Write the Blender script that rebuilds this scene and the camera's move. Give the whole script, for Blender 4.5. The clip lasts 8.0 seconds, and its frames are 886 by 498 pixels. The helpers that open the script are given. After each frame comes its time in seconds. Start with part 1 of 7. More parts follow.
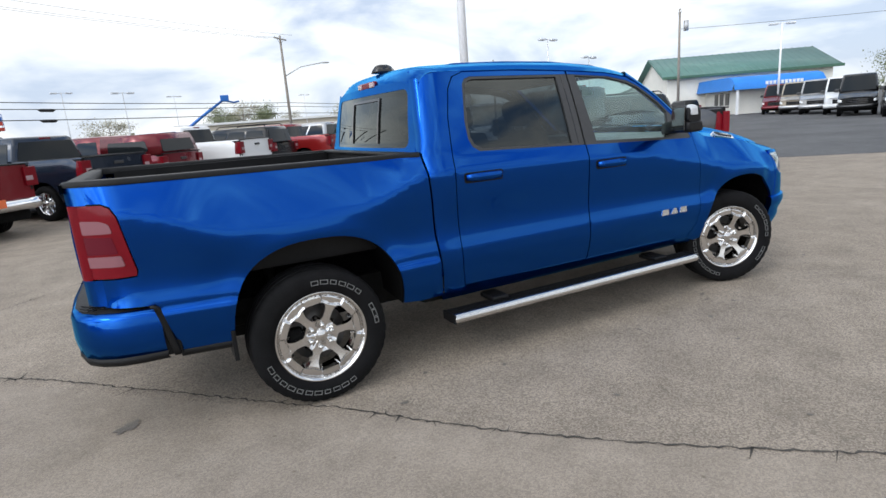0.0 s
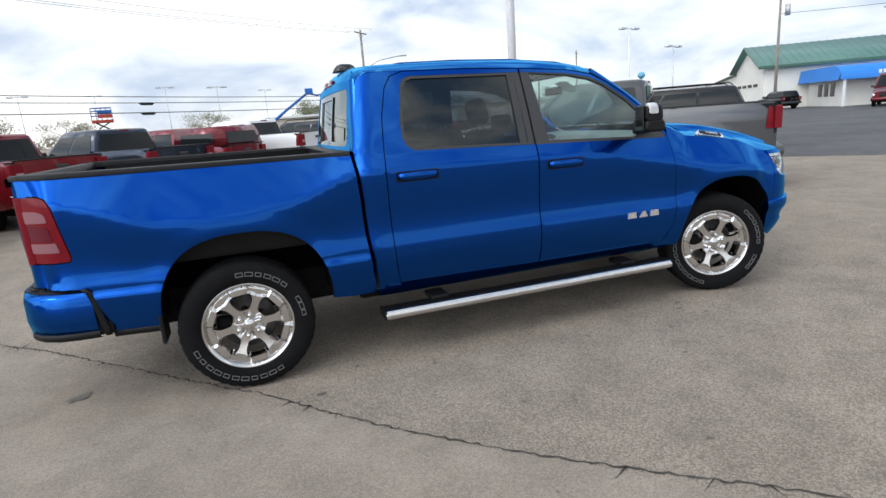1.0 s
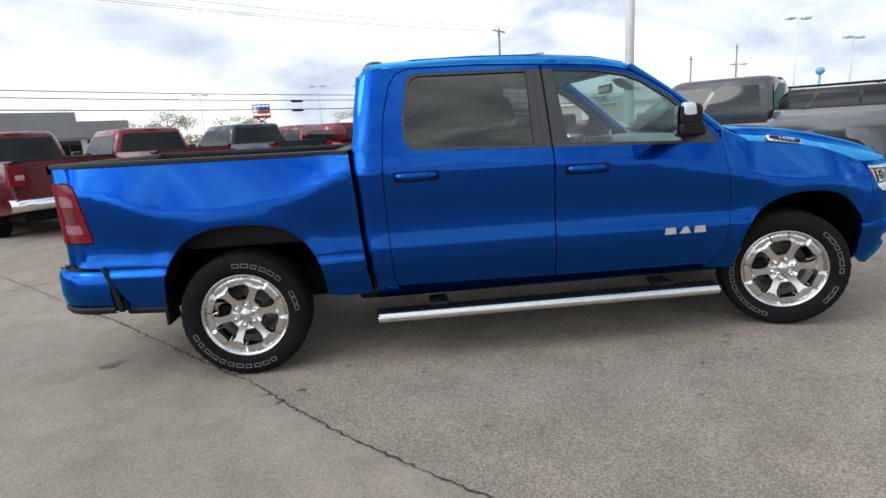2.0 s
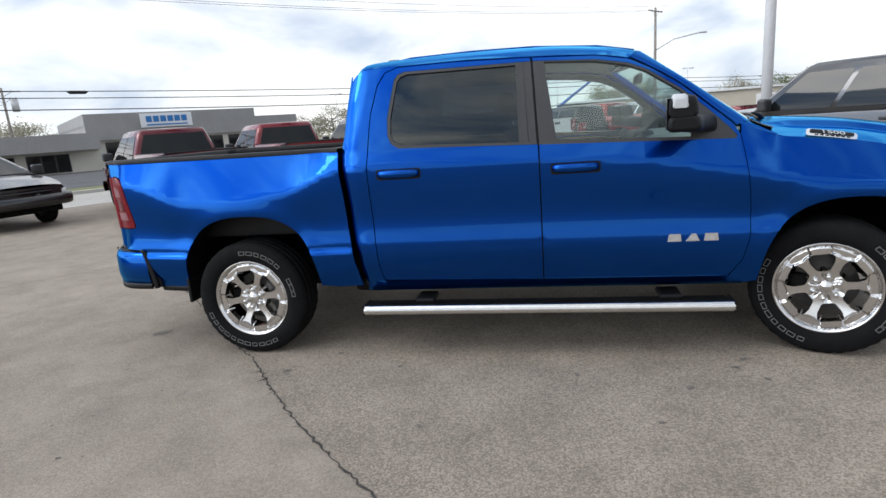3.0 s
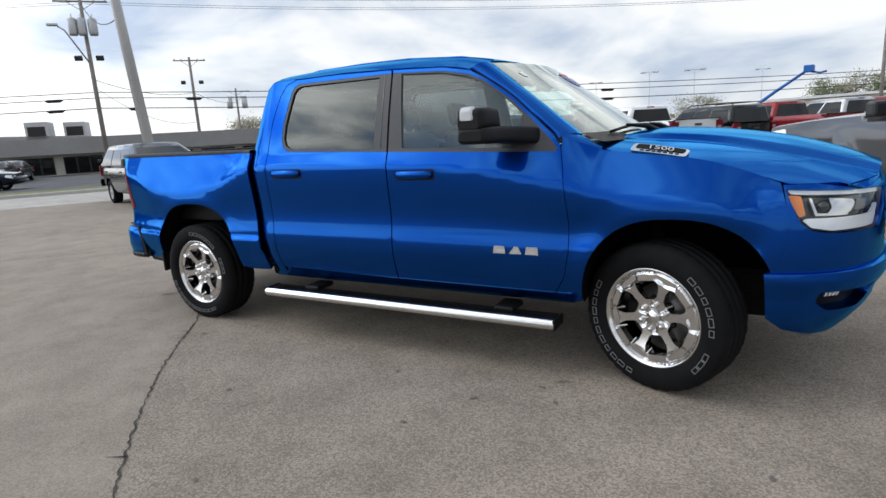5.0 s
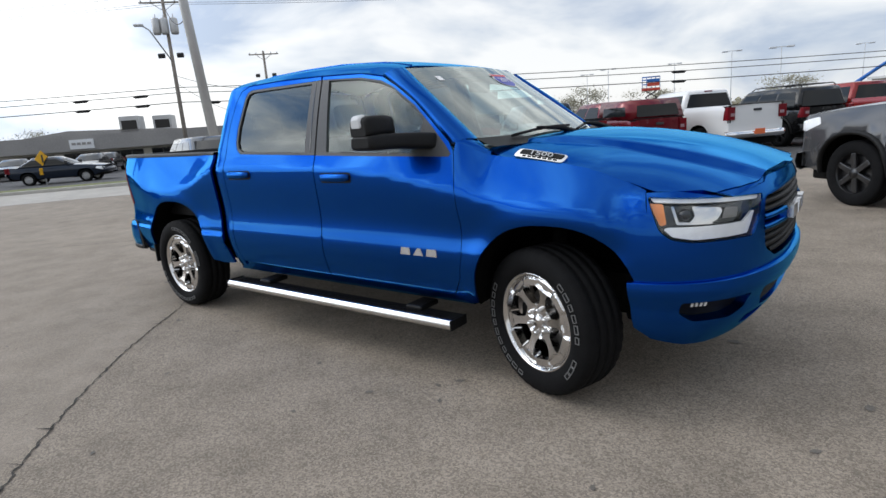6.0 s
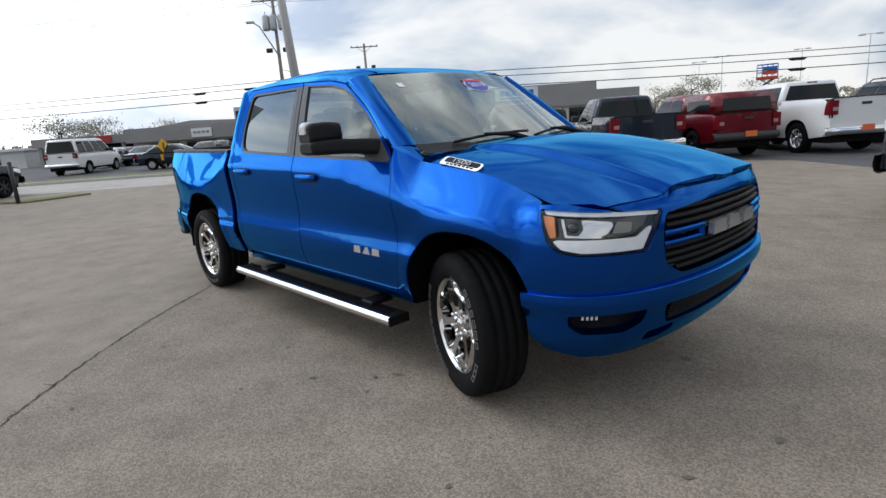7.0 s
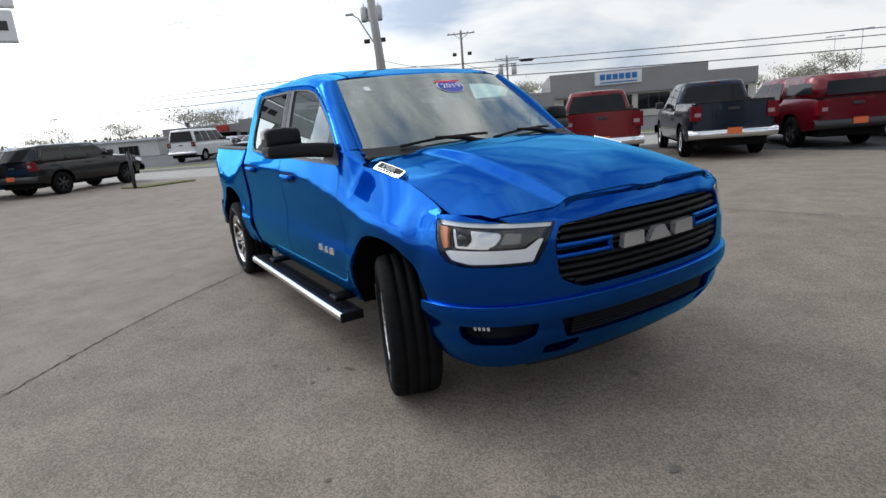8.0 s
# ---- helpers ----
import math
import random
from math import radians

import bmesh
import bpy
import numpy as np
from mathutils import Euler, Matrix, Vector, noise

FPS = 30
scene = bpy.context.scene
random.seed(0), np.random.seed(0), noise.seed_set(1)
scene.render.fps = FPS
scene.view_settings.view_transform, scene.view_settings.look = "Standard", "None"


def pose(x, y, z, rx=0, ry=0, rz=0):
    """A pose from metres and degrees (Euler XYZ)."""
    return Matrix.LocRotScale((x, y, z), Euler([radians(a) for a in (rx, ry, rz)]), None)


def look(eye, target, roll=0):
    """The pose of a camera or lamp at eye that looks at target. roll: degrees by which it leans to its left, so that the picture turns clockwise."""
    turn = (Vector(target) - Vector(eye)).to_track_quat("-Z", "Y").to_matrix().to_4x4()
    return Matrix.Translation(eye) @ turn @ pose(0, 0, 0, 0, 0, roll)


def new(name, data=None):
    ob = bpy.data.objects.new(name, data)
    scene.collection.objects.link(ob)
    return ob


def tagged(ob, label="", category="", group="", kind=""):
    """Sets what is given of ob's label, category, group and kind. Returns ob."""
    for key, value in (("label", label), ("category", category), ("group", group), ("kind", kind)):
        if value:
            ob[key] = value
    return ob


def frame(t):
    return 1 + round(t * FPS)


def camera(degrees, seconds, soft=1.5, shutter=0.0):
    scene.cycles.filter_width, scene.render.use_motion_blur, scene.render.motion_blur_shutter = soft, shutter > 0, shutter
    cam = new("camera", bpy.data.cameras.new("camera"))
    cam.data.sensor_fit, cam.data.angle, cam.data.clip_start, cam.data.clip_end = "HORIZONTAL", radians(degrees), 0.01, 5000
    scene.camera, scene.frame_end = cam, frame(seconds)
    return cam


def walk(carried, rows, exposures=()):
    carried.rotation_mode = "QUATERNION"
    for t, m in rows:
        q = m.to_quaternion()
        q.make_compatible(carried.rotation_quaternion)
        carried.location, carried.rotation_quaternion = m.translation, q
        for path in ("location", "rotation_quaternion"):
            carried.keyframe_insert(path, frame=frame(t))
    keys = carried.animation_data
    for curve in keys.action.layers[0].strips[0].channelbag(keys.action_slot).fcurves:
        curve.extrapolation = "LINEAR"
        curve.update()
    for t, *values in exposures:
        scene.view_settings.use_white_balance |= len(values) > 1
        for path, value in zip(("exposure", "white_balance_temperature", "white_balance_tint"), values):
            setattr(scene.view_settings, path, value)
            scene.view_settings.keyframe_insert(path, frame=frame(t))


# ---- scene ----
cam = camera(77.42, 8.0)
PATH = [
    (0, (-0.711, -4.018, 1.578), (0.169, -2.280, 1.125), -4.33),
    (0.5, (-0.296, -4.184, 1.566), (0.493, -2.407, 1.100), -3.73),
    (1, (0.144, -4.419, 1.556), (0.758, -2.572, 1.097), -4.28),
    (1.5, (0.584, -4.465, 1.529), (0.974, -2.555, 1.083), -4.38),
    (2, (1.023, -4.436, 1.506), (1.172, -2.490, 1.073), -3.55),
    (2.2, (1.215, -4.463, 1.499), (1.257, -2.511, 1.067), -3.57),
    (3.3, (2.391, -4.355, 1.472), (1.887, -2.469, 1.038), -4.73),
    (3.5, (2.596, -4.351, 1.457), (2.020, -2.485, 1.027), -4.84),
    (4, (3.094, -4.328, 1.461), (2.293, -2.541, 1.057), -3.97),
    (4.5, (3.607, -4.093, 1.416), (2.728, -2.343, 1.010), -3.71),
    (4.7, (3.801, -4.020, 1.417), (2.891, -2.286, 1.012), -3.36),
    (5.8, (4.813, -3.580, 1.440), (3.645, -2.011, 1.024), -4.69),
    (6, (4.978, -3.467, 1.461), (3.783, -1.922, 1.030), -4.35),
    (6.5, (5.417, -3.223, 1.493), (4.124, -1.764, 1.046), -4.51),
    (7, (5.759, -2.939, 1.491), (4.309, -1.634, 1.051), -4.05),
    (7.5, (6.043, -2.546, 1.508), (4.492, -1.370, 1.049), -4.13),
    (8, (6.366, -2.218, 1.530), (4.703, -1.207, 1.069), -4.77),
]
walk(cam, [(t, look(eye, target, roll)) for t, eye, target, roll in PATH],
     [(0.0, 0.08), (2.0, 0.03), (3.5, 0.0), (4.5, -0.15), (6.0, -0.25), (7.0, -0.34), (8.0, -0.36)])

from mathutils.geometry import delaunay_2d_cdt

# ---- world, sun, exposure ----
scene.view_settings.exposure = 0.0
world = bpy.data.worlds.new("overcast_sky")
scene.world = world
world.use_nodes = True
wn, wl = world.node_tree.nodes, world.node_tree.links
sky = wn.new("ShaderNodeTexSky")
sky.sky_type, sky.sun_disc = "NISHITA", False
sky.sun_elevation, sky.sun_rotation = radians(40), radians(-112)
dim = wn.new("ShaderNodeMix")
dim.data_type, dim.blend_type = "RGBA", "MULTIPLY"
dim.inputs["Factor"].default_value = 1.0
dim.inputs["B"].default_value = (0.11, 0.11, 0.11, 1)
wl.new(sky.outputs[0], dim.inputs["A"])
coord = wn.new("ShaderNodeTexCoord")
stretch = wn.new("ShaderNodeMapping")
stretch.inputs["Scale"].default_value = (1.0, 1.0, 2.7)
wl.new(coord.outputs["Generated"], stretch.inputs["Vector"])
cloud = wn.new("ShaderNodeTexNoise")
cloud.inputs["Scale"].default_value, cloud.inputs["Detail"].default_value = 3.0, 8.0
cloud.inputs["Roughness"].default_value, cloud.inputs["Distortion"].default_value = 0.52, 0.35
wl.new(stretch.outputs[0], cloud.inputs["Vector"])
shade = wn.new("ShaderNodeValToRGB")
shade.color_ramp.elements[0].position, shade.color_ramp.elements[0].color = 0.37, (0.53, 0.62, 0.78, 1)
shade.color_ramp.elements[1].position, shade.color_ramp.elements[1].color = 0.56, (1.08, 1.09, 1.10, 1)
mid = shade.color_ramp.elements.new(0.47)
mid.color = (0.84, 0.89, 0.96, 1)
wl.new(cloud.outputs["Fac"], shade.inputs[0])
blend = wn.new("ShaderNodeMix")
blend.data_type = "RGBA"
blend.inputs["Factor"].default_value = 0.86
wl.new(dim.outputs["Result"], blend.inputs["A"])
wl.new(shade.outputs[0], blend.inputs["B"])
# broken cloud overhead: bright tops and blue gaps, laid on a flat deck above the low haze
split = wn.new("ShaderNodeSeparateXYZ")
wl.new(coord.outputs["Generated"], split.inputs[0])
deck_z = wn.new("ShaderNodeMath")
deck_z.operation, deck_z.inputs[1].default_value = "ADD", 0.22
wl.new(split.outputs["Z"], deck_z.inputs[0])
deck_at = wn.new("ShaderNodeVectorMath")
deck_at.operation = "DIVIDE"
wl.new(coord.outputs["Generated"], deck_at.inputs[0])
wl.new(deck_z.outputs[0], deck_at.inputs[1])
broken = wn.new("ShaderNodeTexNoise")
broken.inputs["Scale"].default_value, broken.inputs["Detail"].default_value = 2.3, 9.0
broken.inputs["Roughness"].default_value, broken.inputs["Distortion"].default_value = 0.56, 0.5
wl.new(deck_at.outputs[0], broken.inputs["Vector"])
high = wn.new("ShaderNodeValToRGB")
high.color_ramp.elements[0].position, high.color_ramp.elements[0].color = 0.38, (0.22, 0.36, 0.62, 1)
high.color_ramp.elements[1].position, high.color_ramp.elements[1].color = 0.66, (1.75, 1.74, 1.72, 1)
for place, tone in ((0.45, (0.52, 0.62, 0.78, 1)), (0.53, (0.92, 0.95, 0.99, 1))):
    stop_at = high.color_ramp.elements.new(place)
    stop_at.color = tone
wl.new(broken.outputs["Fac"], high.inputs[0])
rise = wn.new("ShaderNodeMapRange")
rise.interpolation_type = "SMOOTHSTEP"
rise.inputs["From Min"].default_value, rise.inputs["From Max"].default_value = 0.2, 0.42
wl.new(split.outputs["Z"], rise.inputs["Value"])
heaven = wn.new("ShaderNodeMix")
heaven.data_type = "RGBA"
wl.new(rise.outputs[0], heaven.inputs["Factor"])
wl.new(blend.outputs["Result"], heaven.inputs["A"])
wl.new(high.outputs[0], heaven.inputs["B"])
towards = wn.new("ShaderNodeVectorMath")
towards.operation = "DOT_PRODUCT"
towards.inputs[1].default_value = Vector((-9.0, -3.6, 5.0)).normalized()
wl.new(coord.outputs["Generated"], towards.inputs[0])
near = wn.new("ShaderNodeMapRange")
near.inputs["From Min"].default_value, near.inputs["From Max"].default_value = 0.25, 1.0
wl.new(towards.outputs["Value"], near.inputs["Value"])
lobe = wn.new("ShaderNodeMath")
lobe.operation = "POWER"
lobe.inputs[1].default_value = 3.6
wl.new(near.outputs[0], lobe.inputs[0])
glow = wn.new("ShaderNodeMath")
glow.operation = "MULTIPLY_ADD"
glow.inputs[1].default_value, glow.inputs[2].default_value = 2.5, 0.97
wl.new(lobe.outputs[0], glow.inputs[0])
lit = wn.new("ShaderNodeMix")
lit.data_type, lit.blend_type = "RGBA", "MULTIPLY"
lit.inputs["Factor"].default_value = 1.0
wl.new(heaven.outputs["Result"], lit.inputs["A"])
wl.new(glow.outputs[0], lit.inputs["B"])
wl.new(lit.outputs["Result"], wn["Background"].inputs["Color"])
wn["Background"].inputs["Strength"].default_value = 1.2

sun_data = bpy.data.lights.new("sun", "SUN")
sun_data.energy, sun_data.angle, sun_data.color = 0.5, radians(14), (1.0, 0.96, 0.9)
sun = new("sun", sun_data)
sun.matrix_world = look((-9.0, -3.6, 8.2), (0, 0, 0))


# ---- materials ----
def material(name, base, rough=0.5, metal=0.0, vary=0.0, scale=8.0, bump=0.0, bump_scale=60.0, coat=0.0, second=None, ior=1.45, spec=0.5):
    """A surface with a base colour that varies at two scales, and fine relief."""
    m = bpy.data.materials.new(name)
    m.use_nodes = True
    n, l = m.node_tree.nodes, m.node_tree.links
    b = n["Principled BSDF"]
    b.inputs["Base Color"].default_value = (*base, 1)
    b.inputs["Roughness"].default_value, b.inputs["Metallic"].default_value = rough, metal
    b.inputs["Coat Weight"].default_value, b.inputs["Coat Roughness"].default_value = coat, 0.03
    b.inputs["IOR"].default_value = ior
    b.inputs["Specular IOR Level"].default_value = spec
    if vary or bump:
        co = n.new("ShaderNodeTexCoord")
    if vary:
        big, fine = n.new("ShaderNodeTexNoise"), n.new("ShaderNodeTexNoise")
        big.inputs["Scale"].default_value, big.inputs["Detail"].default_value = scale, 4
        fine.inputs["Scale"].default_value, fine.inputs["Detail"].default_value = scale * 14, 3
        both = n.new("ShaderNodeMath")
        both.operation = "ADD"
        l.new(co.outputs["Object"], big.inputs["Vector"])
        l.new(co.outputs["Object"], fine.inputs["Vector"])
        l.new(big.outputs["Fac"], both.inputs[0])
        l.new(fine.outputs["Fac"], both.inputs[1])
        ramp = n.new("ShaderNodeValToRGB")
        other = second or tuple(c * (1 - vary) for c in base)
        light = tuple(min(1, c * (1 + vary * 0.6)) for c in base)
        ramp.color_ramp.elements[0].position, ramp.color_ramp.elements[0].color = 0.36, (*other, 1)
        ramp.color_ramp.elements[1].position, ramp.color_ramp.elements[1].color = 0.66, (*light, 1)
        half = n.new("ShaderNodeMath")
        half.operation = "MULTIPLY"
        half.inputs[1].default_value = 0.5
        l.new(both.outputs[0], half.inputs[0])
        l.new(half.outputs[0], ramp.inputs[0])
        l.new(ramp.outputs[0], b.inputs["Base Color"])
    if bump:
        grain, rel = n.new("ShaderNodeTexNoise"), n.new("ShaderNodeBump")
        grain.inputs["Scale"].default_value, grain.inputs["Detail"].default_value = bump_scale, 4
        rel.inputs["Strength"].default_value, rel.inputs["Distance"].default_value = bump, 0.01
        l.new(co.outputs["Object"], grain.inputs["Vector"])
        l.new(grain.outputs["Fac"], rel.inputs["Height"])
        l.new(rel.outputs[0], b.inputs["Normal"])
    return m


def glass(name, tint, rough=0.0, ior=1.9, film=0.0):
    m = bpy.data.materials.new(name)
    m.use_nodes = True
    n, l = m.node_tree.nodes, m.node_tree.links
    n.remove(n["Principled BSDF"])
    clear, gloss, mix = n.new("ShaderNodeBsdfTransparent"), n.new("ShaderNodeBsdfGlossy"), n.new("ShaderNodeMixShader")
    clear.inputs["Color"].default_value = (*tint, 1)
    gloss.inputs["Roughness"].default_value = rough
    gloss.inputs["Color"].default_value = (0.93, 1.0, 0.985, 1)
    # a thin pane mirrors alike from both sides
    tilt, steep, share = n.new("ShaderNodeLayerWeight"), n.new("ShaderNodeMath"), n.new("ShaderNodeMapRange")
    tilt.inputs["Blend"].default_value = 0.5
    steep.operation, steep.inputs[1].default_value = "POWER", 4.2
    share.inputs["To Min"].default_value, share.inputs["To Max"].default_value = ((ior - 1) / (ior + 1)) ** 2, 1.0
    l.new(tilt.outputs["Facing"], steep.inputs[0])
    l.new(steep.outputs[0], share.inputs["Value"])
    l.new(share.outputs[0], mix.inputs[0])
    l.new(clear.outputs[0], mix.inputs[1])
    l.new(gloss.outputs[0], mix.inputs[2])
    if film:
        # pale diffuse film: thin dust, and a painted veil for reflected sky
        dust_veil, over = n.new("ShaderNodeBsdfDiffuse"), n.new("ShaderNodeMixShader")
        dust_veil.inputs["Color"].default_value = (0.62, 0.72, 0.70, 1)
        over.inputs[0].default_value = film
        l.new(mix.outputs[0], over.inputs[1])
        l.new(dust_veil.outputs[0], over.inputs[2])
        l.new(over.outputs[0], n["Material Output"].inputs["Surface"])
    else:
        l.new(mix.outputs[0], n["Material Output"].inputs["Surface"])
    return m


def car_paint(name, base, metal=0.55, flake=0.25, rough=0.15, coat=1.0, coat_ior=1.5):
    m = material(name, base, rough=rough, metal=metal, coat=coat)
    n, l = m.node_tree.nodes, m.node_tree.links
    b = n["Principled BSDF"]
    b.inputs["Coat IOR"].default_value = coat_ior
    co, tex, tone = n.new("ShaderNodeTexCoord"), n.new("ShaderNodeTexNoise"), n.new("ShaderNodeMapRange")
    tex.inputs["Scale"].default_value = 700
    tone.inputs["To Min"].default_value, tone.inputs["To Max"].default_value = rough - 0.04, rough + 0.04 + flake * 0.1
    l.new(co.outputs["Object"], tex.inputs["Vector"])
    l.new(tex.outputs["Fac"], tone.inputs["Value"])
    l.new(tone.outputs[0], b.inputs["Roughness"])
    dust_veil, ramp = n.new("ShaderNodeTexNoise"), n.new("ShaderNodeMapRange")
    dust_veil.inputs["Scale"].default_value, dust_veil.inputs["Detail"].default_value = 3.0, 6
    ramp.inputs["To Min"].default_value, ramp.inputs["To Max"].default_value = 0.004, 0.014
    l.new(co.outputs["Object"], dust_veil.inputs["Vector"])
    l.new(dust_veil.outputs["Fac"], ramp.inputs["Value"])
    l.new(ramp.outputs[0], b.inputs["Coat Roughness"])
    return m


def flake_paint(name, flake, clear, rough=0.3, ior=1.55):
    """Metallic paint: a soft flake layer under a crisp tinted clear coat."""
    m = material(name, flake, rough=rough, metal=1.0)
    n, l = m.node_tree.nodes, m.node_tree.links
    b = n["Principled BSDF"]
    b.inputs["Specular Tint"].default_value = (0.06, 0.6, 1.0, 1)
    co, grain, tone = n.new("ShaderNodeTexCoord"), n.new("ShaderNodeTexNoise"), n.new("ShaderNodeMapRange")
    grain.inputs["Scale"].default_value = 700
    tone.inputs["To Min"].default_value, tone.inputs["To Max"].default_value = rough - 0.05, rough + 0.07
    l.new(co.outputs["Object"], grain.inputs["Vector"])
    l.new(grain.outputs["Fac"], tone.inputs["Value"])
    l.new(tone.outputs[0], b.inputs["Roughness"])
    gloss, fres, top, film, haze = n.new("ShaderNodeBsdfGlossy"), n.new("ShaderNodeFresnel"), n.new("ShaderNodeMixShader"), n.new("ShaderNodeTexNoise"), n.new("ShaderNodeMapRange")
    gloss.inputs["Color"].default_value = (*clear, 1)
    film.inputs["Scale"].default_value, film.inputs["Detail"].default_value = 3.0, 6
    haze.inputs["To Min"].default_value, haze.inputs["To Max"].default_value = 0.004, 0.03
    fres.inputs["IOR"].default_value = ior
    l.new(co.outputs["Object"], film.inputs["Vector"])
    l.new(film.outputs["Fac"], haze.inputs["Value"])
    l.new(haze.outputs[0], gloss.inputs["Roughness"])
    l.new(fres.outputs[0], top.inputs[0])
    l.new(b.outputs[0], top.inputs[1])
    l.new(gloss.outputs[0], top.inputs[2])
    l.new(top.outputs[0], n["Material Output"].inputs["Surface"])
    return m


BLUE = flake_paint("blue_metallic_paint", (0.0, 0.030, 0.255), (0.12, 0.55, 1.0), 0.28, 1.74)
BLACK_PLASTIC = material("black_plastic", (0.0065, 0.0065, 0.007), rough=0.5, vary=0.3, scale=5, bump=0.15, bump_scale=400, spec=0.24)
TRIM_BLACK = material("satin_black_trim", (0.035, 0.035, 0.036), rough=0.42, vary=0.15, scale=3)
GLOSS_BLACK = material("gloss_black", (0.008, 0.008, 0.009), rough=0.12, coat=0.5)
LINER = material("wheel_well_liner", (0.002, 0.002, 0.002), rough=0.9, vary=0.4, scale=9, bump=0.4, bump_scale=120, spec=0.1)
RUBBER = material("tyre_rubber", (0.0075, 0.0075, 0.008), rough=0.8, vary=0.35, scale=10, bump=0.25, bump_scale=220, spec=0.14)
TYRE_WHITE = material("tyre_outline_white", (0.17, 0.17, 0.168), rough=0.7, vary=0.25, scale=30)
CHROME = material("chrome", (0.78, 0.78, 0.79), rough=0.07, metal=1.0)
POLISHED = material("polished_alloy", (0.66, 0.65, 0.64), rough=0.15, metal=1.0, vary=0.08, scale=12)
BRUSHED = material("brushed_steel", (0.66, 0.65, 0.63), rough=0.27, metal=1.0, vary=0.1, scale=20)
DARK_METAL = material("dark_underbody_metal", (0.007, 0.0068, 0.0065), rough=0.8, metal=0.0, spec=0.15, vary=0.5, scale=8, bump=0.3, bump_scale=80)
ROTOR = material("brake_rotor_steel", (0.22, 0.21, 0.2), rough=0.4, metal=0.9, vary=0.2, scale=25)
GLASS_CLEAR = glass("window_glass", (0.86, 0.94, 0.92), 0.0, 1.62, 0.05)
GLASS_DARK = glass("privacy_glass", (0.080, 0.094, 0.108), 0.0, 1.62)
GLASS_BACK = glass("rear_window_glass", (0.10, 0.105, 0.11), 0.0, 1.27)
GLASS_WS = glass("windscreen_glass", (0.54, 0.74, 0.73), 0.0, 2.8, 0.04)
EMBLEM = material("satin_silver", (0.60, 0.60, 0.61), rough=0.25, metal=0.75, vary=0.1, scale=40)
MIRROR_GLASS = material("mirror_glass", (0.16, 0.17, 0.18), rough=0.02, metal=1.0)
LAMP_PALE = material("frosted_lamp_cap", (0.5, 0.51, 0.52), rough=0.3)
LENS_CLEAR = glass("lamp_lens", (0.95, 0.96, 0.97), 0.0, 1.4)
RED_LENS = material("red_lamp_lens", (0.16, 0.003, 0.009), rough=0.35, spec=0.2, coat=0.08, vary=0.15, scale=14)
RED_DARK = material("dark_red_lamp", (0.105, 0.004, 0.014), rough=0.2, spec=0.3, coat=0.2)
PINK_LENS = material("pale_red_lamp", (0.23, 0.095, 0.11), rough=0.3, coat=0.1)
WHITE_LENS = material("clear_lamp_plastic", (0.36, 0.24, 0.25), rough=0.15, coat=1.0)
AMBER = material("amber_lens", (0.75, 0.22, 0.04), rough=0.2, coat=0.6)
LAMP_WHITE = material("lamp_reflector", (0.86, 0.87, 0.88), rough=0.22, metal=0.15, vary=0.1, scale=30)
CABIN = material("cabin_trim_dark", (0.035, 0.036, 0.038), rough=0.65, vary=0.2, scale=6, bump=0.2, bump_scale=300)
CABIN_GREY = material("cabin_trim_grey", (0.36, 0.38, 0.365), rough=0.7, vary=0.2, scale=6, bump=0.2, bump_scale=300)
SEAT_CLOTH = material("seat_cloth_black", (0.07, 0.07, 0.073), rough=0.9, vary=0.25, scale=20, bump=0.4, bump_scale=500)
WHITE_PAINT = material("white_paint", (0.78, 0.78, 0.77), rough=0.4, vary=0.05, scale=6)
STICKER_BLUE = material("sticker_blue", (0.05, 0.07, 0.42), rough=0.4)
STICKER_RED = material("sticker_red", (0.6, 0.04, 0.07), rough=0.4)


# ---- building helpers ----
def part(name, bm, mat, parent, label=""):
    """Links a bmesh, or a mesh, as one object under a thing or a part."""
    if isinstance(bm, bmesh.types.BMesh):
        me = bpy.data.meshes.new(name)
        bm.to_mesh(me)
        bm.free()
    else:
        me = bm
    if mat and not me.materials:
        me.materials.append(mat)
    ob = new(name, me)
    if parent:
        ob.parent = parent
    return tagged(ob, label=label)


def thing(name, m, label, category, group="", kind=""):
    ob = new(name)
    ob.empty_display_size = 0.2
    ob.matrix_world = m
    return tagged(ob, label, category, group, kind)


def curve1(*pts):
    """A smooth function through (x, y) pairs."""
    xs, ys = [p[0] for p in pts], [p[1] for p in pts]
    d = [(ys[i + 1] - ys[i]) / (xs[i + 1] - xs[i]) for i in range(len(xs) - 1)]
    t = [d[0]] + [0.0 if d[i - 1] * d[i] <= 0 else 2 * d[i - 1] * d[i] / (d[i - 1] + d[i]) for i in range(1, len(d))] + [d[-1]]

    def at(x):
        if x <= xs[0]:
            return ys[0] + (x - xs[0]) * t[0]
        if x >= xs[-1]:
            return ys[-1] + (x - xs[-1]) * t[-1]
        i = 0
        while x > xs[i + 1]:
            i += 1
        h = xs[i + 1] - xs[i]
        s = (x - xs[i]) / h
        return (ys[i] * (1 + 2 * s) * (1 - s) ** 2 + h * t[i] * s * (1 - s) ** 2 + ys[i + 1] * s * s * (3 - 2 * s) + h * t[i + 1] * s * s * (s - 1))
    return at


def resample(loop, step):
    out = []
    for i, a in enumerate(loop):
        b = loop[(i + 1) % len(loop)]
        k = max(1, int(math.ceil(math.dist(a, b) / step)))
        out += [(a[0] + (b[0] - a[0]) * j / k, a[1] + (b[1] - a[1]) * j / k) for j in range(k)]
    return out


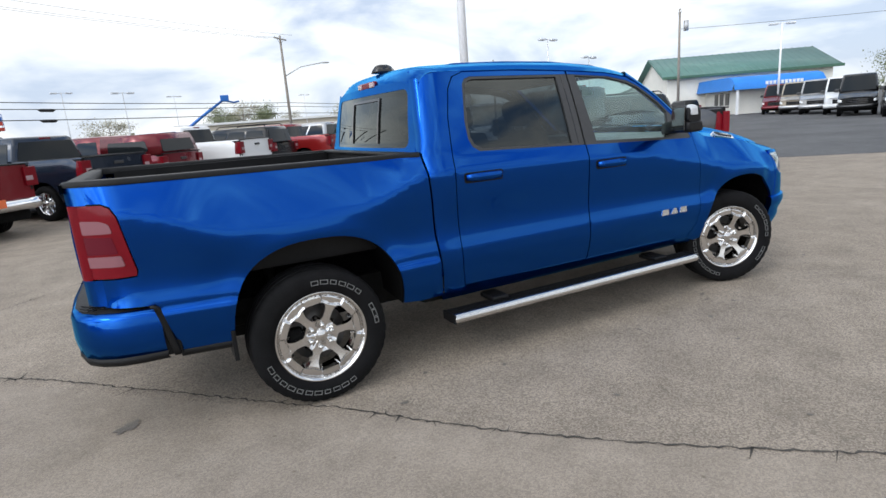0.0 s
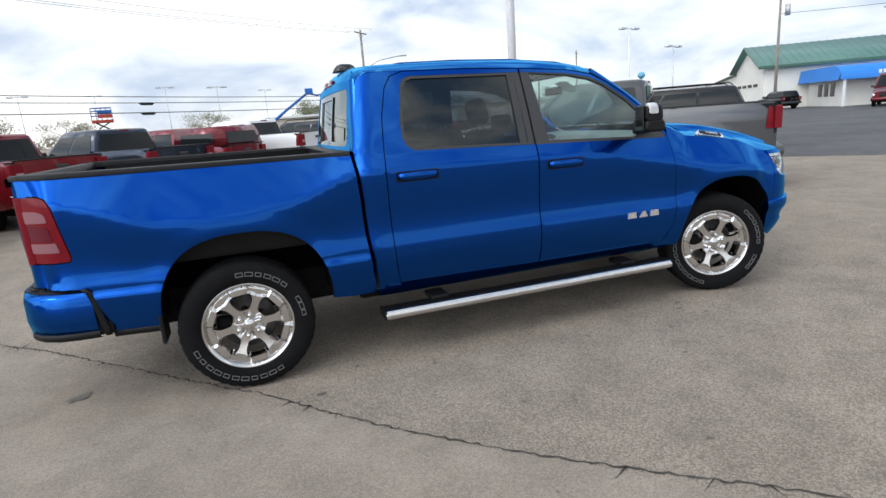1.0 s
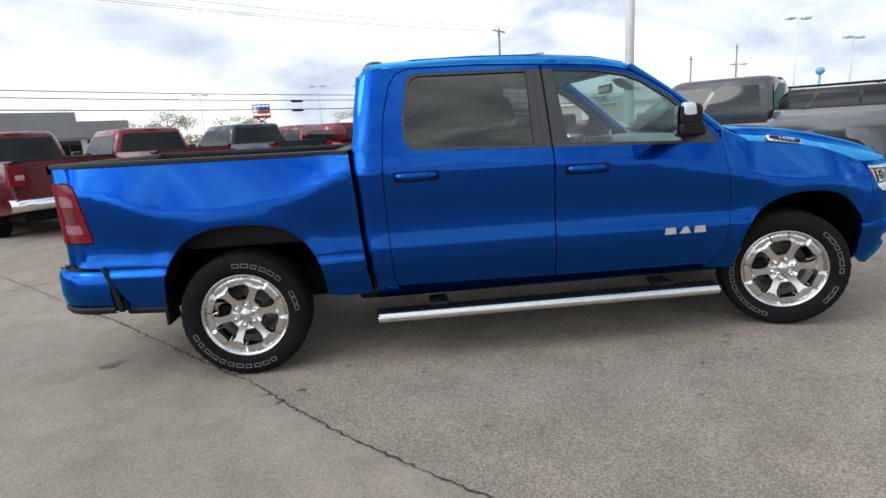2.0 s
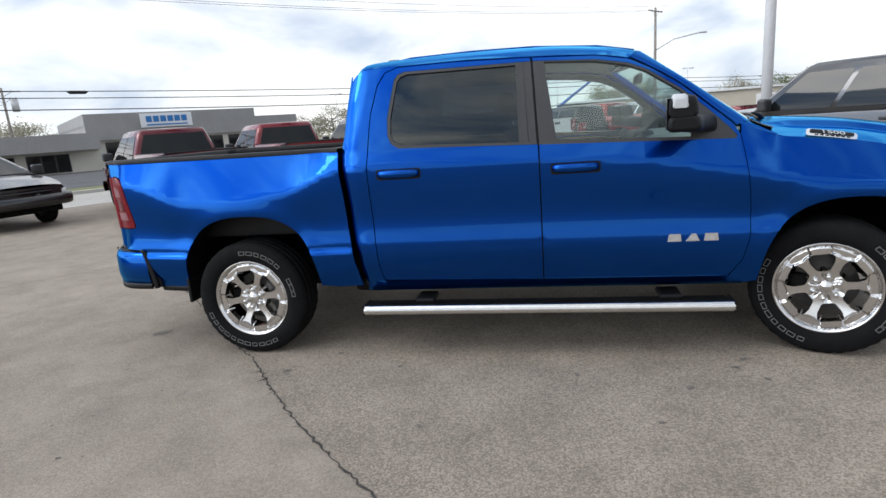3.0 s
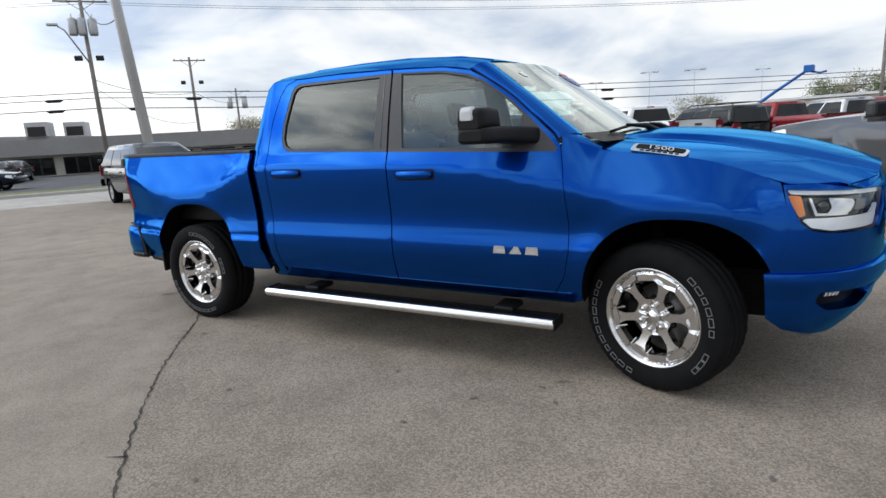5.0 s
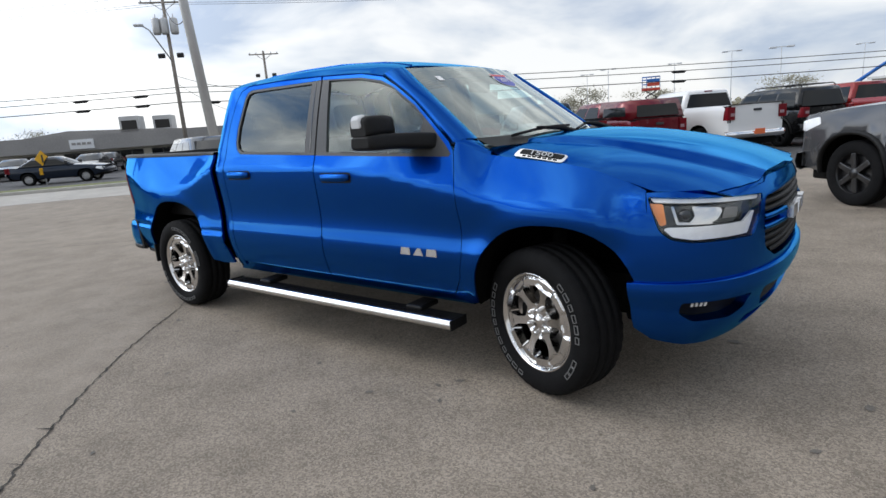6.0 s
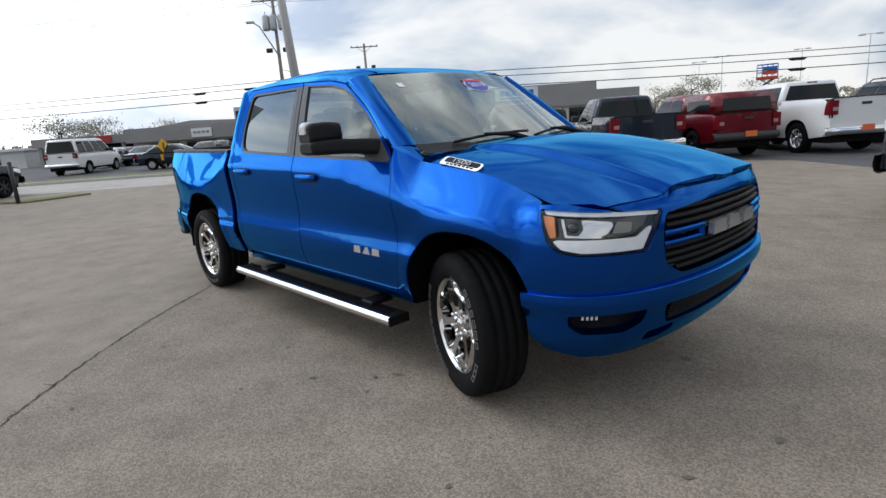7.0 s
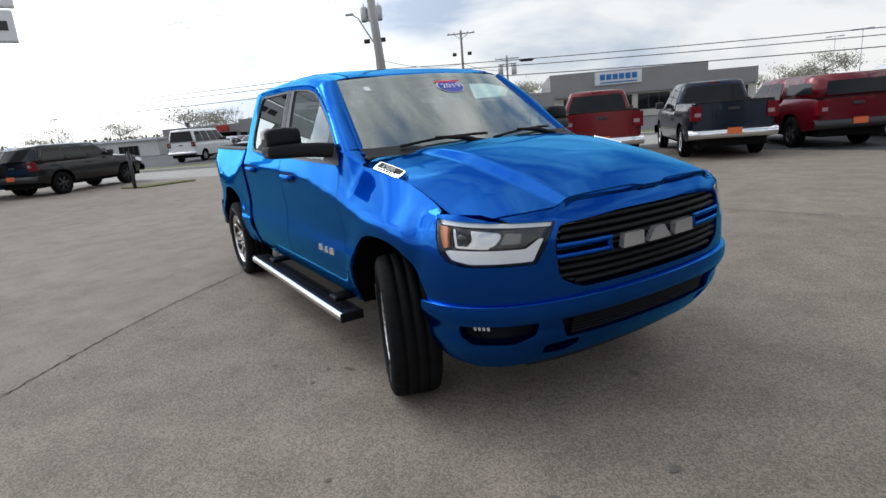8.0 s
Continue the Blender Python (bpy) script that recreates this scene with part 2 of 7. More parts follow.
def rounded(loop, r, k=4):
    """Cuts every corner of a loop with a small arc."""
    out, n = [], len(loop)
    for i in range(n):
        p, a, b = Vector(loop[i]), Vector(loop[i - 1]), Vector(loop[(i + 1) % n])
        u, v = (a - p), (b - p)
        c = min(r, u.length * 0.45, v.length * 0.45)
        s, e = p + u.normalized() * c, p + v.normalized() * c
        for j in range(k + 1):
            t = j / k
            q = s * (1 - t) ** 2 + p * 2 * t * (1 - t) + e * t * t
            out.append((q.x, q.y))
    return out


def inside(px, py, loop):
    hit = np.zeros(len(px), bool)
    for (x0, y0), (x1, y1) in zip(loop, loop[1:] + loop[:1]):
        if y0 != y1:
            hit ^= ((y0 > py) != (y1 > py)) & (px < (x1 - x0) * (py - y0) / (y1 - y0) + x0)
    return hit


def panel(name, loop, surface, mat, parent, label="", holes=(), step=0.04, thick=0.02, out=1, eps=0.003):
    """A sheet panel: the outline loop in (u, v), laid on surface(u, v), with true normals and turned-in edges."""
    loops = [resample(list(l), step) for l in (loop, *holes)]
    pts, edges = [], []
    for l in loops:
        k = len(pts)
        pts += l
        edges += [(k + i, k + (i + 1) % len(l)) for i in range(len(l))]
    rim = len(pts)
    edge_pts = np.array(pts)
    (u0, v0), (u1, v1) = edge_pts.min(0), edge_pts.max(0)
    gu, gv = np.meshgrid(np.arange(u0 + step / 2, u1, step), np.arange(v0 + step / 2, v1, step))
    gu[1::2] += step / 2
    gu, gv = gu.ravel(), gv.ravel()
    keep = inside(gu, gv, loops[0])
    for l in loops[1:]:
        keep &= ~inside(gu, gv, l)
    gu, gv = gu[keep], gv[keep]
    if len(gu):
        far = np.ones(len(gu), bool)
        for p in edge_pts:
            far &= (gu - p[0]) ** 2 + (gv - p[1]) ** 2 > (0.45 * step) ** 2
        pts += list(zip(gu[far].tolist(), gv[far].tolist()))
    vs, _, tris, *_ = delaunay_2d_cdt([Vector(p) for p in pts], edges, [], 0, 1e-7)
    vs = [(v.x, v.y) for v in vs]
    mid = np.array([[sum(vs[i][k] for i in t) / 3 for k in (0, 1)] for t in tris])
    good = inside(mid[:, 0], mid[:, 1], loops[0])
    for l in loops[1:]:
        good &= ~inside(mid[:, 0], mid[:, 1], l)
    tris = [list(t) for t, g in zip(tris, good) if g]
    pos = [Vector(surface(u, v)) for u, v in vs]
    nor = []
    for u, v in vs:
        du = Vector(surface(u + eps, v)) - Vector(surface(u - eps, v))
        dv = Vector(surface(u, v + eps)) - Vector(surface(u, v - eps))
        nor.append(du.cross(dv).normalized() * out)
    faces = []
    for t in tris:
        a, b, c = t
        if (pos[b] - pos[a]).cross(pos[c] - pos[a]).dot(nor[a]) < 0:
            t = [a, c, b]
        faces.append(t)
    count = {}
    for t in faces:
        for i in range(3):
            e = (t[i], t[(i + 1) % 3])
            count[e] = 1
    border = [e for e in count if (e[1], e[0]) not in count]
    verts = list(pos)
    inner = {}
    for e in border:
        for i in e:
            if i not in inner:
                inner[i] = len(verts)
                verts.append(pos[i] - nor[i] * thick)
    skirt = [(a, inner[a], inner[b], b) for a, b in border] if thick else []
    me = bpy.data.meshes.new(name)
    me.from_pydata(verts, [], faces + skirt)
    me.update()
    smooth = [True] * len(faces) + [False] * len(skirt)
    me.polygons.foreach_set("use_smooth", smooth)
    split = []
    for p in me.polygons:
        for vi in p.vertices:
            split.append(tuple(nor[vi]) if p.index < len(faces) else (0, 0, 0))
    me.normals_split_custom_set(split)
    return part(name, me, mat, parent, label)


def loft(rings, closed=False, caps=True, smooth=True):
    """A skin over rings of equal length; closed joins each ring's last point to its first."""
    bm = bmesh.new()
    vv = [[bm.verts.new(p) for p in r] for r in rings]
    n = len(rings[0])
    for a, b in zip(vv, vv[1:]):
        for i in range(n if closed else n - 1):
            j = (i + 1) % n
            f = bm.faces.new((a[i], a[j], b[j], b[i]))
            f.smooth = smooth
    if closed and caps:
        bm.faces.new(vv[0][::-1])
        bm.faces.new(vv[-1])
    bmesh.ops.recalc_face_normals(bm, faces=bm.faces)
    return bm


def add_box(bm, lo, hi, bevel=0.0, m=None):
    """A box from lo to hi inside bm, with bevelled edges."""
    r = bmesh.ops.create_cube(bm, size=1)
    for v in r["verts"]:
        v.co = Vector([(a + b) / 2 + c * (b - a) for a, b, c in zip(lo, hi, v.co)])
    if bevel:
        edges = list({e for v in r["verts"] for e in v.link_edges})
        made = bmesh.ops.bevel(bm, geom=edges, offset=bevel, segments=2, affect="EDGES", profile=0.5)
        vs = list({v for f in made["faces"] for v in f.verts} | {v for v in r["verts"] if v.is_valid})
    else:
        vs = r["verts"]
    if m is not None:
        for v in vs:
            v.co = m @ v.co
    return vs


def box(lo, hi, bevel=0.0, m=None):
    bm = bmesh.new()
    add_box(bm, lo, hi, bevel, m)
    return bm


def revolve(profile, k=48, axis="y"):
    """A lathe form from (along, radius) pairs round the y, x or z axis."""
    rings = []
    for j in range(k):
        a = 2 * math.pi * j / k
        c, s = math.cos(a), math.sin(a)
        if axis == "y":
            rings.append([(r * c, h, r * s) for h, r in profile])
        elif axis == "z":
            rings.append([(r * c, r * s, h) for h, r in profile])
        else:
            rings.append([(h, r * c, r * s) for h, r in profile])
    return loft(rings + rings[:1], smooth=True)


def tube(path, radius, k=8):
    """A round bar along a path; radius is one number or one for each point."""
    path = [Vector(p) for p in path]
    rings = []
    up = Vector((0.13, 0.21, 0.97))
    for i, p in enumerate(path):
        d = (path[min(i + 1, len(path) - 1)] - path[max(i - 1, 0)]).normalized()
        a = d.cross(up).normalized()
        b = a.cross(d)
        r = radius[i] if isinstance(radius, (list, tuple)) else radius
        rings.append([p + (a * math.cos(2 * math.pi * j / k) + b * math.sin(2 * math.pi * j / k)) * r for j in range(k)])
    return loft(rings, closed=True)


def merge(bms):
    """Joins several bmeshes into one."""
    out = bmesh.new()
    for b in bms:
        me = bpy.data.meshes.new("joined")
        b.to_mesh(me)
        b.free()
        out.from_mesh(me)
        bpy.data.meshes.remove(me)
    return out


def prism(loop, at, m=None, bevel=0.0):
    """A flat outline loop of (a, b), made solid between two depths: at(a, b, 0) and at(a, b, 1)."""
    bm = bmesh.new()
    lo = [bm.verts.new(at(a, b, 0)) for a, b in loop]
    hi = [bm.verts.new(at(a, b, 1)) for a, b in loop]
    bm.faces.new(lo[::-1])
    top = bm.faces.new(hi)
    for i in range(len(loop)):
        j = (i + 1) % len(loop)
        bm.faces.new((lo[i], lo[j], hi[j], hi[i]))
    bmesh.ops.recalc_face_normals(bm, faces=bm.faces)
    if bevel:
        bmesh.ops.bevel(bm, geom=list(top.edges), offset=bevel, segments=2, affect="EDGES", profile=0.5)
    return bm

# ---- the blue pickup: body surfaces ----
Z_SHOULDER = curve1((-1.15, 1.29), (-0.75, 1.19), (-0.35, 1.05), (0.0, 1.055), (0.35, 1.10), (0.78, 1.25), (1.0, 1.255), (2.0, 1.24), (2.63, 1.19), (3.13, 1.09), (3.6, 1.01), (3.85, 1.0), (4.1, 0.95), (4.35, 0.93))
Z_TOP = curve1((-1.15, 1.405), (0.6, 1.385), (0.79, 1.36), (1.2, 1.355), (2.0, 1.345), (2.9, 1.325), (3.14, 1.375), (3.24, 1.345), (3.38, 1.292), (3.6, 1.272), (3.9, 1.218), (4.1, 1.148), (4.25, 1.085), (4.5, 1.06))
W_TOP = curve1((-1.13, 0.76), (-1.05, 0.83), (-0.9, 0.875), (-0.5, 0.9), (0.6, 0.905), (0.8, 0.955), (1.1, 0.968), (2.6, 0.968), (3.14, 0.925), (3.38, 0.885), (3.7, 0.872), (4.0, 0.868), (4.2, 0.868), (4.5, 0.80))
W_MAX = curve1((-1.14, 0.77), (-1.08, 0.83), (-0.93, 0.922), (-0.8, 0.945), (-0.5, 0.985), (0.0, 1.0), (0.78, 1.002), (2.6, 1.006), (3.2, 1.008), (3.7, 1.02), (4.0, 1.008), (4.15, 0.985), (4.35, 0.90))
Z_CREASE = 0.72
GAP_X = curve1((0.478, 0.826), (0.745, 0.795), (0.877, 0.78), (1.11, 0.77), (1.265, 0.757), (1.378, 0.745), (1.5, 0.77), (1.7, 0.80), (1.87, 0.83), (2.0, 0.84))


def arch_curve(cx, half, base, top, n=2.5, k=26):
    pts = []
    for i in range(k + 1):
        a = math.pi * i / k
        c, s = math.cos(a), math.sin(a)
        pts.append((cx - half * math.copysign(abs(c) ** (2 / n), c), base + (top - base) * max(0.0, s) ** (2 / n)))
    return pts


REAR_ARCH = arch_curve(0.035, 0.5, 0.48, 0.99)
FRONT_ARCH = arch_curve(3.735, 0.47, 0.44, 0.945, 2.4)


def lip(x, z, cx, half, base, top):
    """How near a point lies to a wheel arch's edge, 0 to 1."""
    r = (abs((x - cx) / half) ** 2.5 + max(0.0, (z - base) / (top - base)) ** 2.5) ** 0.4
    return math.exp(-((r - 1.0) / 0.15) ** 2)


def half_width(x, z):
    zs, zt, w, t = Z_SHOULDER(x), Z_TOP(x), W_MAX(x), W_TOP(x)
    if z > zs:
        u = (z - zs) / max(0.02, zt - zs)
        v = min(u, 1.0)
        g = v * v / 0.36 if v < 0.18 else 0.09 + (v - 0.18)
        y = w - (w - t) * g / 0.91
        if u > 1:
            h = z - zt
            y = t - 0.27 * h - 0.12 * h * h
    elif z > Z_CREASE:
        v = max(0.0, (z - Z_CREASE - 0.05) / (zs - Z_CREASE - 0.05))
        deep = 0.017
        y = w - deep * math.sin(math.pi * v ** 0.62) ** 2
    else:
        v = (Z_CREASE - z) / 0.28
        y = w - 0.075 * v ** 1.7
    if z < 0.76:
        s = min(1.0, max(0.0, (0.745 - z) / 0.022))
        y += (0.011 if x < 0.8 else 0.0015) * s * s * (3 - 2 * s)
    y += 0.011 * lip(x, z, 0.035, 0.5, 0.48, 0.99) + 0.013 * lip(x, z, 3.735, 0.47, 0.44, 0.945)
    d = x - GAP_X(z) - 0.010
    if 0.0 < d < 0.13:
        y -= 0.035 * (1 - d / 0.13) ** 2.4
    if x > 3.98:
        k = min(1.0, (x - 3.98) / 0.2)
        k = k * k * (3 - 2 * k) * min(1.0, max(0.0, (1.125 - z) / 0.05))
        y += (front_y(x, z) - 0.002 - y) * k
    return y


def front_y(x, z):
    """Half the width of the front fascia at a height."""
    t = min(1.0, max(0.0, (x - 4.10) / (X_FRONT(z) - 4.10)))
    return W_FRONT(z) * (1 - t ** FRONT_N) ** (1 / FRONT_N)


def side_surface(sign, lift=0.0):
    return lambda x, z: (x, sign * (half_width(x, z) + lift), z)


FRONT_N = 2.6
X_FRONT = curve1((0.3, 4.56), (0.45, 4.63), (0.6, 4.68), (0.75, 4.70), (0.95, 4.70), (1.06, 4.685), (1.15, 4.64))
W_FRONT = curve1((0.3, 0.925), (0.45, 0.965), (0.6, 0.985), (0.75, 0.992), (0.9, 0.984), (1.0, 0.966), (1.06, 0.938), (1.15, 0.885))
_ref = []
for _i in range(601):
    _a = math.pi / 2 * _i / 600
    _p = (0.985 * math.sin(_a) ** (2 / FRONT_N), 0.60 * math.cos(_a) ** (2 / FRONT_N))
    _ref.append((_ref[-1][0] + math.dist(_p, _ref[-1][1]) if _ref else 0.0, _p))
_Q = np.array([r[0] for r in _ref])
_SY = np.array([r[1][0] / 0.985 for r in _ref])
_CX = np.array([r[1][1] / 0.60 for r in _ref])
Q_END = float(_Q[-1])


def q_y(y):
    return math.copysign(float(np.interp(abs(y) / 0.985, _SY, _Q)), y)


def q_x(x):
    return float(np.interp(-(x - 4.10) / 0.60, -_CX, _Q))


def front_surface(lift=0.0):
    def at(q, z):
        a = min(abs(q), Q_END)
        y, x = float(np.interp(a, _Q, _SY)), float(np.interp(a, _Q, _CX))
        return (4.10 - (abs(q) - a) + (X_FRONT(z) - 4.10 + lift) * x, math.copysign((W_FRONT(z) + lift) * y, q), z)
    return at


Z_HOOD = curve1((3.2, 1.40), (3.4, 1.375), (3.8, 1.35), (4.2, 1.29), (4.5, 1.205), (4.66, 1.138), (4.75, 1.10))
Z_HOOD_SIDE = curve1((3.2, 1.335), (3.38, 1.288), (3.6, 1.269), (3.9, 1.216), (4.1, 1.15), (4.25, 1.107), (4.5, 1.085), (4.75, 1.06))


def hood_height(x, y):
    t = W_TOP(x)
    u = min(1.0, abs(y) / t)
    zs = Z_HOOD_SIDE(x)
    z = zs + (Z_HOOD(x) - zs) * (1 - u ** 2.6)
    s = min(1.0, max(0.0, (0.56 - abs(y)) / 0.075))
    fade = min(1.0, max(0.0, (x - 3.35) / 0.25))
    z -= max(0.0, abs(y) - t) * 0.35
    return z + (0.032 * (s * s * (3 - 2 * s)) - 0.012) * fade


Z_ROOF = curve1((0.8, 1.93), (1.0, 1.953), (1.5, 1.966), (2.0, 1.957), (2.4, 1.922), (2.62, 1.877), (2.8, 1.82))
Z_SEAM = curve1((0.78, 1.868), (1.0, 1.876), (1.5, 1.877), (2.0, 1.858), (2.37, 1.833), (2.56, 1.797), (2.7, 1.745))


def roof_drop(x, y):
    """How far the roof rolls down towards its rear edge."""
    rear = 0.79 + 0.038 * (abs(y) / 0.8) ** 2
    return 0.085 * max(0.0, 1 - (x - rear) / 0.10) ** 2


def roof_height(x, y):
    zr, ze = Z_ROOF(x), Z_SEAM(x)
    ye = half_width(x, ze)
    u = min(1.0, abs(y) / ye)
    return zr - 0.02 * u * u - (zr - 0.02 - ze) * u ** 7 - roof_drop(x, y)


def windscreen(y, z, lift=0.0):
    return (3.412 - 1.42 * (z - 1.39) - 0.32 * y * y + lift, y, z + lift * 0.6)


truck = thing("pickup_truck", Matrix(), "bright metallic blue crew-cab pickup truck with polished wheels", "pickup truck")

# Side panels, right (-1) and left (+1)
GAP = [(0.745, 1.378), (0.757, 1.265), (0.77, 1.11), (0.78, 0.877), (0.795, 0.745), (0.826, 0.478)]
REAR_SEAM = [(0.985, 0.515), (0.965, 0.62), (0.957, 0.784), (0.948, 1.06), (0.946, 1.25), (0.96, 1.44), (0.975, 1.588), (1.022, 1.767), (1.07, 1.84), (1.15, 1.868)]
B_LINE = [(2.02, 0.497), (2.021, 0.70), (2.019, 1.22), (2.016, 1.336), (1.994, 1.832), (1.992, 1.851)]
A_SEAM = [(2.37, 1.827), (2.56, 1.790), (2.685, 1.723), (2.837, 1.622), (2.983, 1.493), (3.11, 1.380), (3.146, 1.32), (3.163, 1.22), (3.183, 1.06), (3.2, 0.91), (3.2, 0.75), (3.17, 0.6), (3.1, 0.488)]
TRIM_REAR = [(2.011, 1.338), (1.152, 1.369), (1.105, 1.4), (1.083, 1.45), (1.083, 1.562), (1.127, 1.79), (1.15, 1.825), (1.198, 1.84), (1.988, 1.831)]
GLASS_REAR = [(1.906, 1.357), (1.18, 1.386), (1.125, 1.412), (1.103, 1.46), (1.104, 1.56), (1.145, 1.775), (1.168, 1.808), (1.21, 1.822), (1.896, 1.815)]
TRIM_FRONT = [(2.026, 1.335), (2.002, 1.831), (2.37, 1.806), (2.555, 1.769), (2.66, 1.722), (2.84, 1.6), (2.985, 1.468), (3.095, 1.357), (3.132, 1.312), (3.12, 1.296)]
GLASS_FRONT = [(2.128, 1.355), (2.068, 1.819), (2.366, 1.795), (2.545, 1.757), (2.65, 1.712), (2.83, 1.59), (2.915, 1.512), (2.885, 1.322)]
TAIL_LAMP = [(-1.105, 0.925), (-0.868, 0.935), (-0.862, 0.96), (-0.912, 1.235), (-0.937, 1.28), (-0.975, 1.298), (-1.095, 1.30)]


Z_A_SEAM = curve1((2.37, 1.827), (2.56, 1.790), (2.685, 1.723), (2.837, 1.622), (2.983, 1.493), (3.11, 1.380), (3.146, 1.345))


def shift(loop, dx=0.0, dz=0.0):
    return [(x + dx, z + dz) for x, z in loop]


for sign in (-1, 1):
    surf = side_surface(sign)
    out = 1 if sign < 0 else -1
    # load bed side with its wheel arch
    bed = shift(GAP, -0.006) + [(0.66, 0.472), (0.535, 0.49)] + REAR_ARCH[::-1][1:-1] + [(-0.465, 0.5), (-0.475, 0.46), (-0.735, 0.5), (-0.782, 0.70), (-0.80, 0.755), (-0.83, 0.772), (-1.06, 0.782), (-1.065, 0.918), (-0.866, 0.928), (-0.855, 0.96), (-0.905, 1.238), (-0.932, 1.287), (-0.975, 1.305), (-1.05, 1.307), (-1.046, 1.401), (-0.6, 1.396), (0.0, 1.389), (0.4, 1.384)]
    panel("bed_side", bed, surf, BLUE, truck, "blue load-bed side with a flared wheel arch", step=0.032, out=out)
    lamp = panel("tail_lamp", TAIL_LAMP, side_surface(sign, 0.004), RED_LENS, truck, "red tail lamp with clear bars", step=0.03, out=out, thick=0.05)
    panel("lamp_bar", rounded([(-1.10, 1.155), (-0.945, 1.16), (-0.955, 1.205), (-1.0, 1.222), (-1.10, 1.225)], 0.012), side_surface(sign, 0.007), PINK_LENS, lamp, step=0.03, out=out, thick=0.004)
    panel("lamp_bar", rounded([(-1.10, 0.985), (-0.913, 0.99), (-0.925, 1.045), (-1.10, 1.04)], 0.01), side_surface(sign, 0.007), PINK_LENS, lamp, step=0.03, out=out, thick=0.004)
    panel("lamp_insert", rounded([(-1.10, 1.052), (-0.935, 1.056), (-0.955, 1.14), (-1.10, 1.143)], 0.012), side_surface(sign, 0.006), RED_DARK, lamp, step=0.03, out=out, thick=0.004)
    part("lower_trim", loft([[(x, sign * (half_width(x, 0.5) + dy), z) for dy, z in ((-0.05, 0.455), (-0.01, 0.458), (0.001, 0.475), (0.001, 0.496), (-0.006, 0.50))] for x in (-0.735, -0.6, -0.48)]), BLACK_PLASTIC, truck)
    # rear corner post and the lamp's rear face
    for z0, z1, mt, own, nm in ((0.79, 0.922, BLUE, truck, "corner_post"), (0.922, 1.302, RED_LENS, lamp, "lamp_corner"), (1.302, 1.402, BLUE, truck, "corner_post")):
        rows = []
        for k in range(5):
            z = z0 + (z1 - z0) * k / 4
            a, c = (-1.047 if mt is BLUE else -1.095, half_width(-1.047 if mt is BLUE else -1.095, z) + (0.0 if mt is BLUE else 0.004)), (-1.15, 0.755)
            rows.append([(a[0] + (c[0] - a[0]) * u - 0.014 * math.sin(math.pi * u), sign * (a[1] + (c[1] - a[1]) * u + 0.016 * math.sin(math.pi * u)), z) for u in (0, 0.25, 0.5, 0.75, 1)])
        part(nm, loft(rows), mt, own)
    # cab: pillar behind the rear door, sill, doors
    pillar = shift(GAP[::-1], 0.020) + [(0.785, 1.45), (0.805, 1.6), (0.83, 1.75), (0.838, 1.795), (0.848, 1.822), (0.87, 1.845), (0.9, 1.864), (0.95, 1.874), (1.142, 1.876)] + shift(REAR_SEAM[::-1], -0.006, 0.004) + [(0.99, 0.478)]
    panel("cab_pillar", pillar, surf, BLUE, truck, step=0.032, out=out)
    rear_door = [(1.15, 1.868)] + REAR_SEAM[::-1][1:] + B_LINE[:4] + TRIM_REAR[1:] + [(1.985, 1.851), (1.517, 1.868)]
    rd = panel("rear_door", rear_door, surf, BLUE, truck, "blue rear door", step=0.034, out=out)
    panel("window_trim", TRIM_REAR, side_surface(sign, -0.002), TRIM_BLACK, rd, "black window surround", holes=[GLASS_REAR], step=0.05, out=out, thick=0.025)
    gl = panel("window_glass", GLASS_REAR, side_surface(sign, -0.014), GLASS_DARK, rd, "dark tinted glass", step=0.06, out=out, thick=0)
    gl.visible_shadow = False
    front_door = [(2.028, 0.497), (2.029, 0.70), (2.027, 1.22), (2.026, 1.335)] + TRIM_FRONT[::-1][:-2] + [(2.002, 1.831), (2.0, 1.850)] + A_SEAM
    fd = panel("front_door", front_door, surf, BLUE, truck, "blue front door", step=0.034, out=out)
    panel("window_trim", TRIM_FRONT, side_surface(sign, -0.002), TRIM_BLACK, fd, "black window surround", holes=[GLASS_FRONT], step=0.05, out=out, thick=0.025)
    gl = panel("window_glass", GLASS_FRONT, side_surface(sign, -0.014), GLASS_CLEAR, fd, "lightly tinted glass", step=0.06, out=out, thick=0)
    gl.visible_shadow = False
    panel("glass_divider", [(1.96, 1.355), (1.966, 1.355), (1.944, 1.822), (1.938, 1.822)], side_surface(sign, 0.0), GLOSS_BLACK, rd, step=0.05, out=out, thick=0.003)
    # front wing
    wing = [(3.155, 1.372), (3.2, 1.358), (3.27, 1.328), (3.36, 1.293), (3.45, 1.28), (3.6, 1.266), (3.75, 1.244), (3.9, 1.212), (4.0, 1.18), (4.1, 1.142), (4.185, 1.106), (4.19, 1.09), (4.205, 1.03), (4.235, 0.93), (4.225, 0.80), (4.2, 0.69), (4.19, 0.60)] + FRONT_ARCH[::-1][1:-1] + [(3.262, 0.46), (3.2, 0.445), (3.104, 0.482), (3.174, 0.6), (3.204, 0.75), (3.204, 0.91), (3.187, 1.06), (3.167, 1.22), (3.151, 1.315)]
    panel("front_wing", wing, surf, BLUE, truck, "blue front wing with a flared arch", step=0.032, out=out)
    # dark sill below the doors
    sill = loft([[(x, sign * (half_width(x, 0.49) - 0.012), 0.50), (x, sign * (half_width(x, 0.46) - 0.02), 0.455), (x, sign * 0.9, 0.425), (x, sign * 0.78, 0.42)] for x in (0.84, 1.5, 2.2, 2.9, 3.2)])
    part("sill", sill, BLUE, truck, "blue sill under the doors")
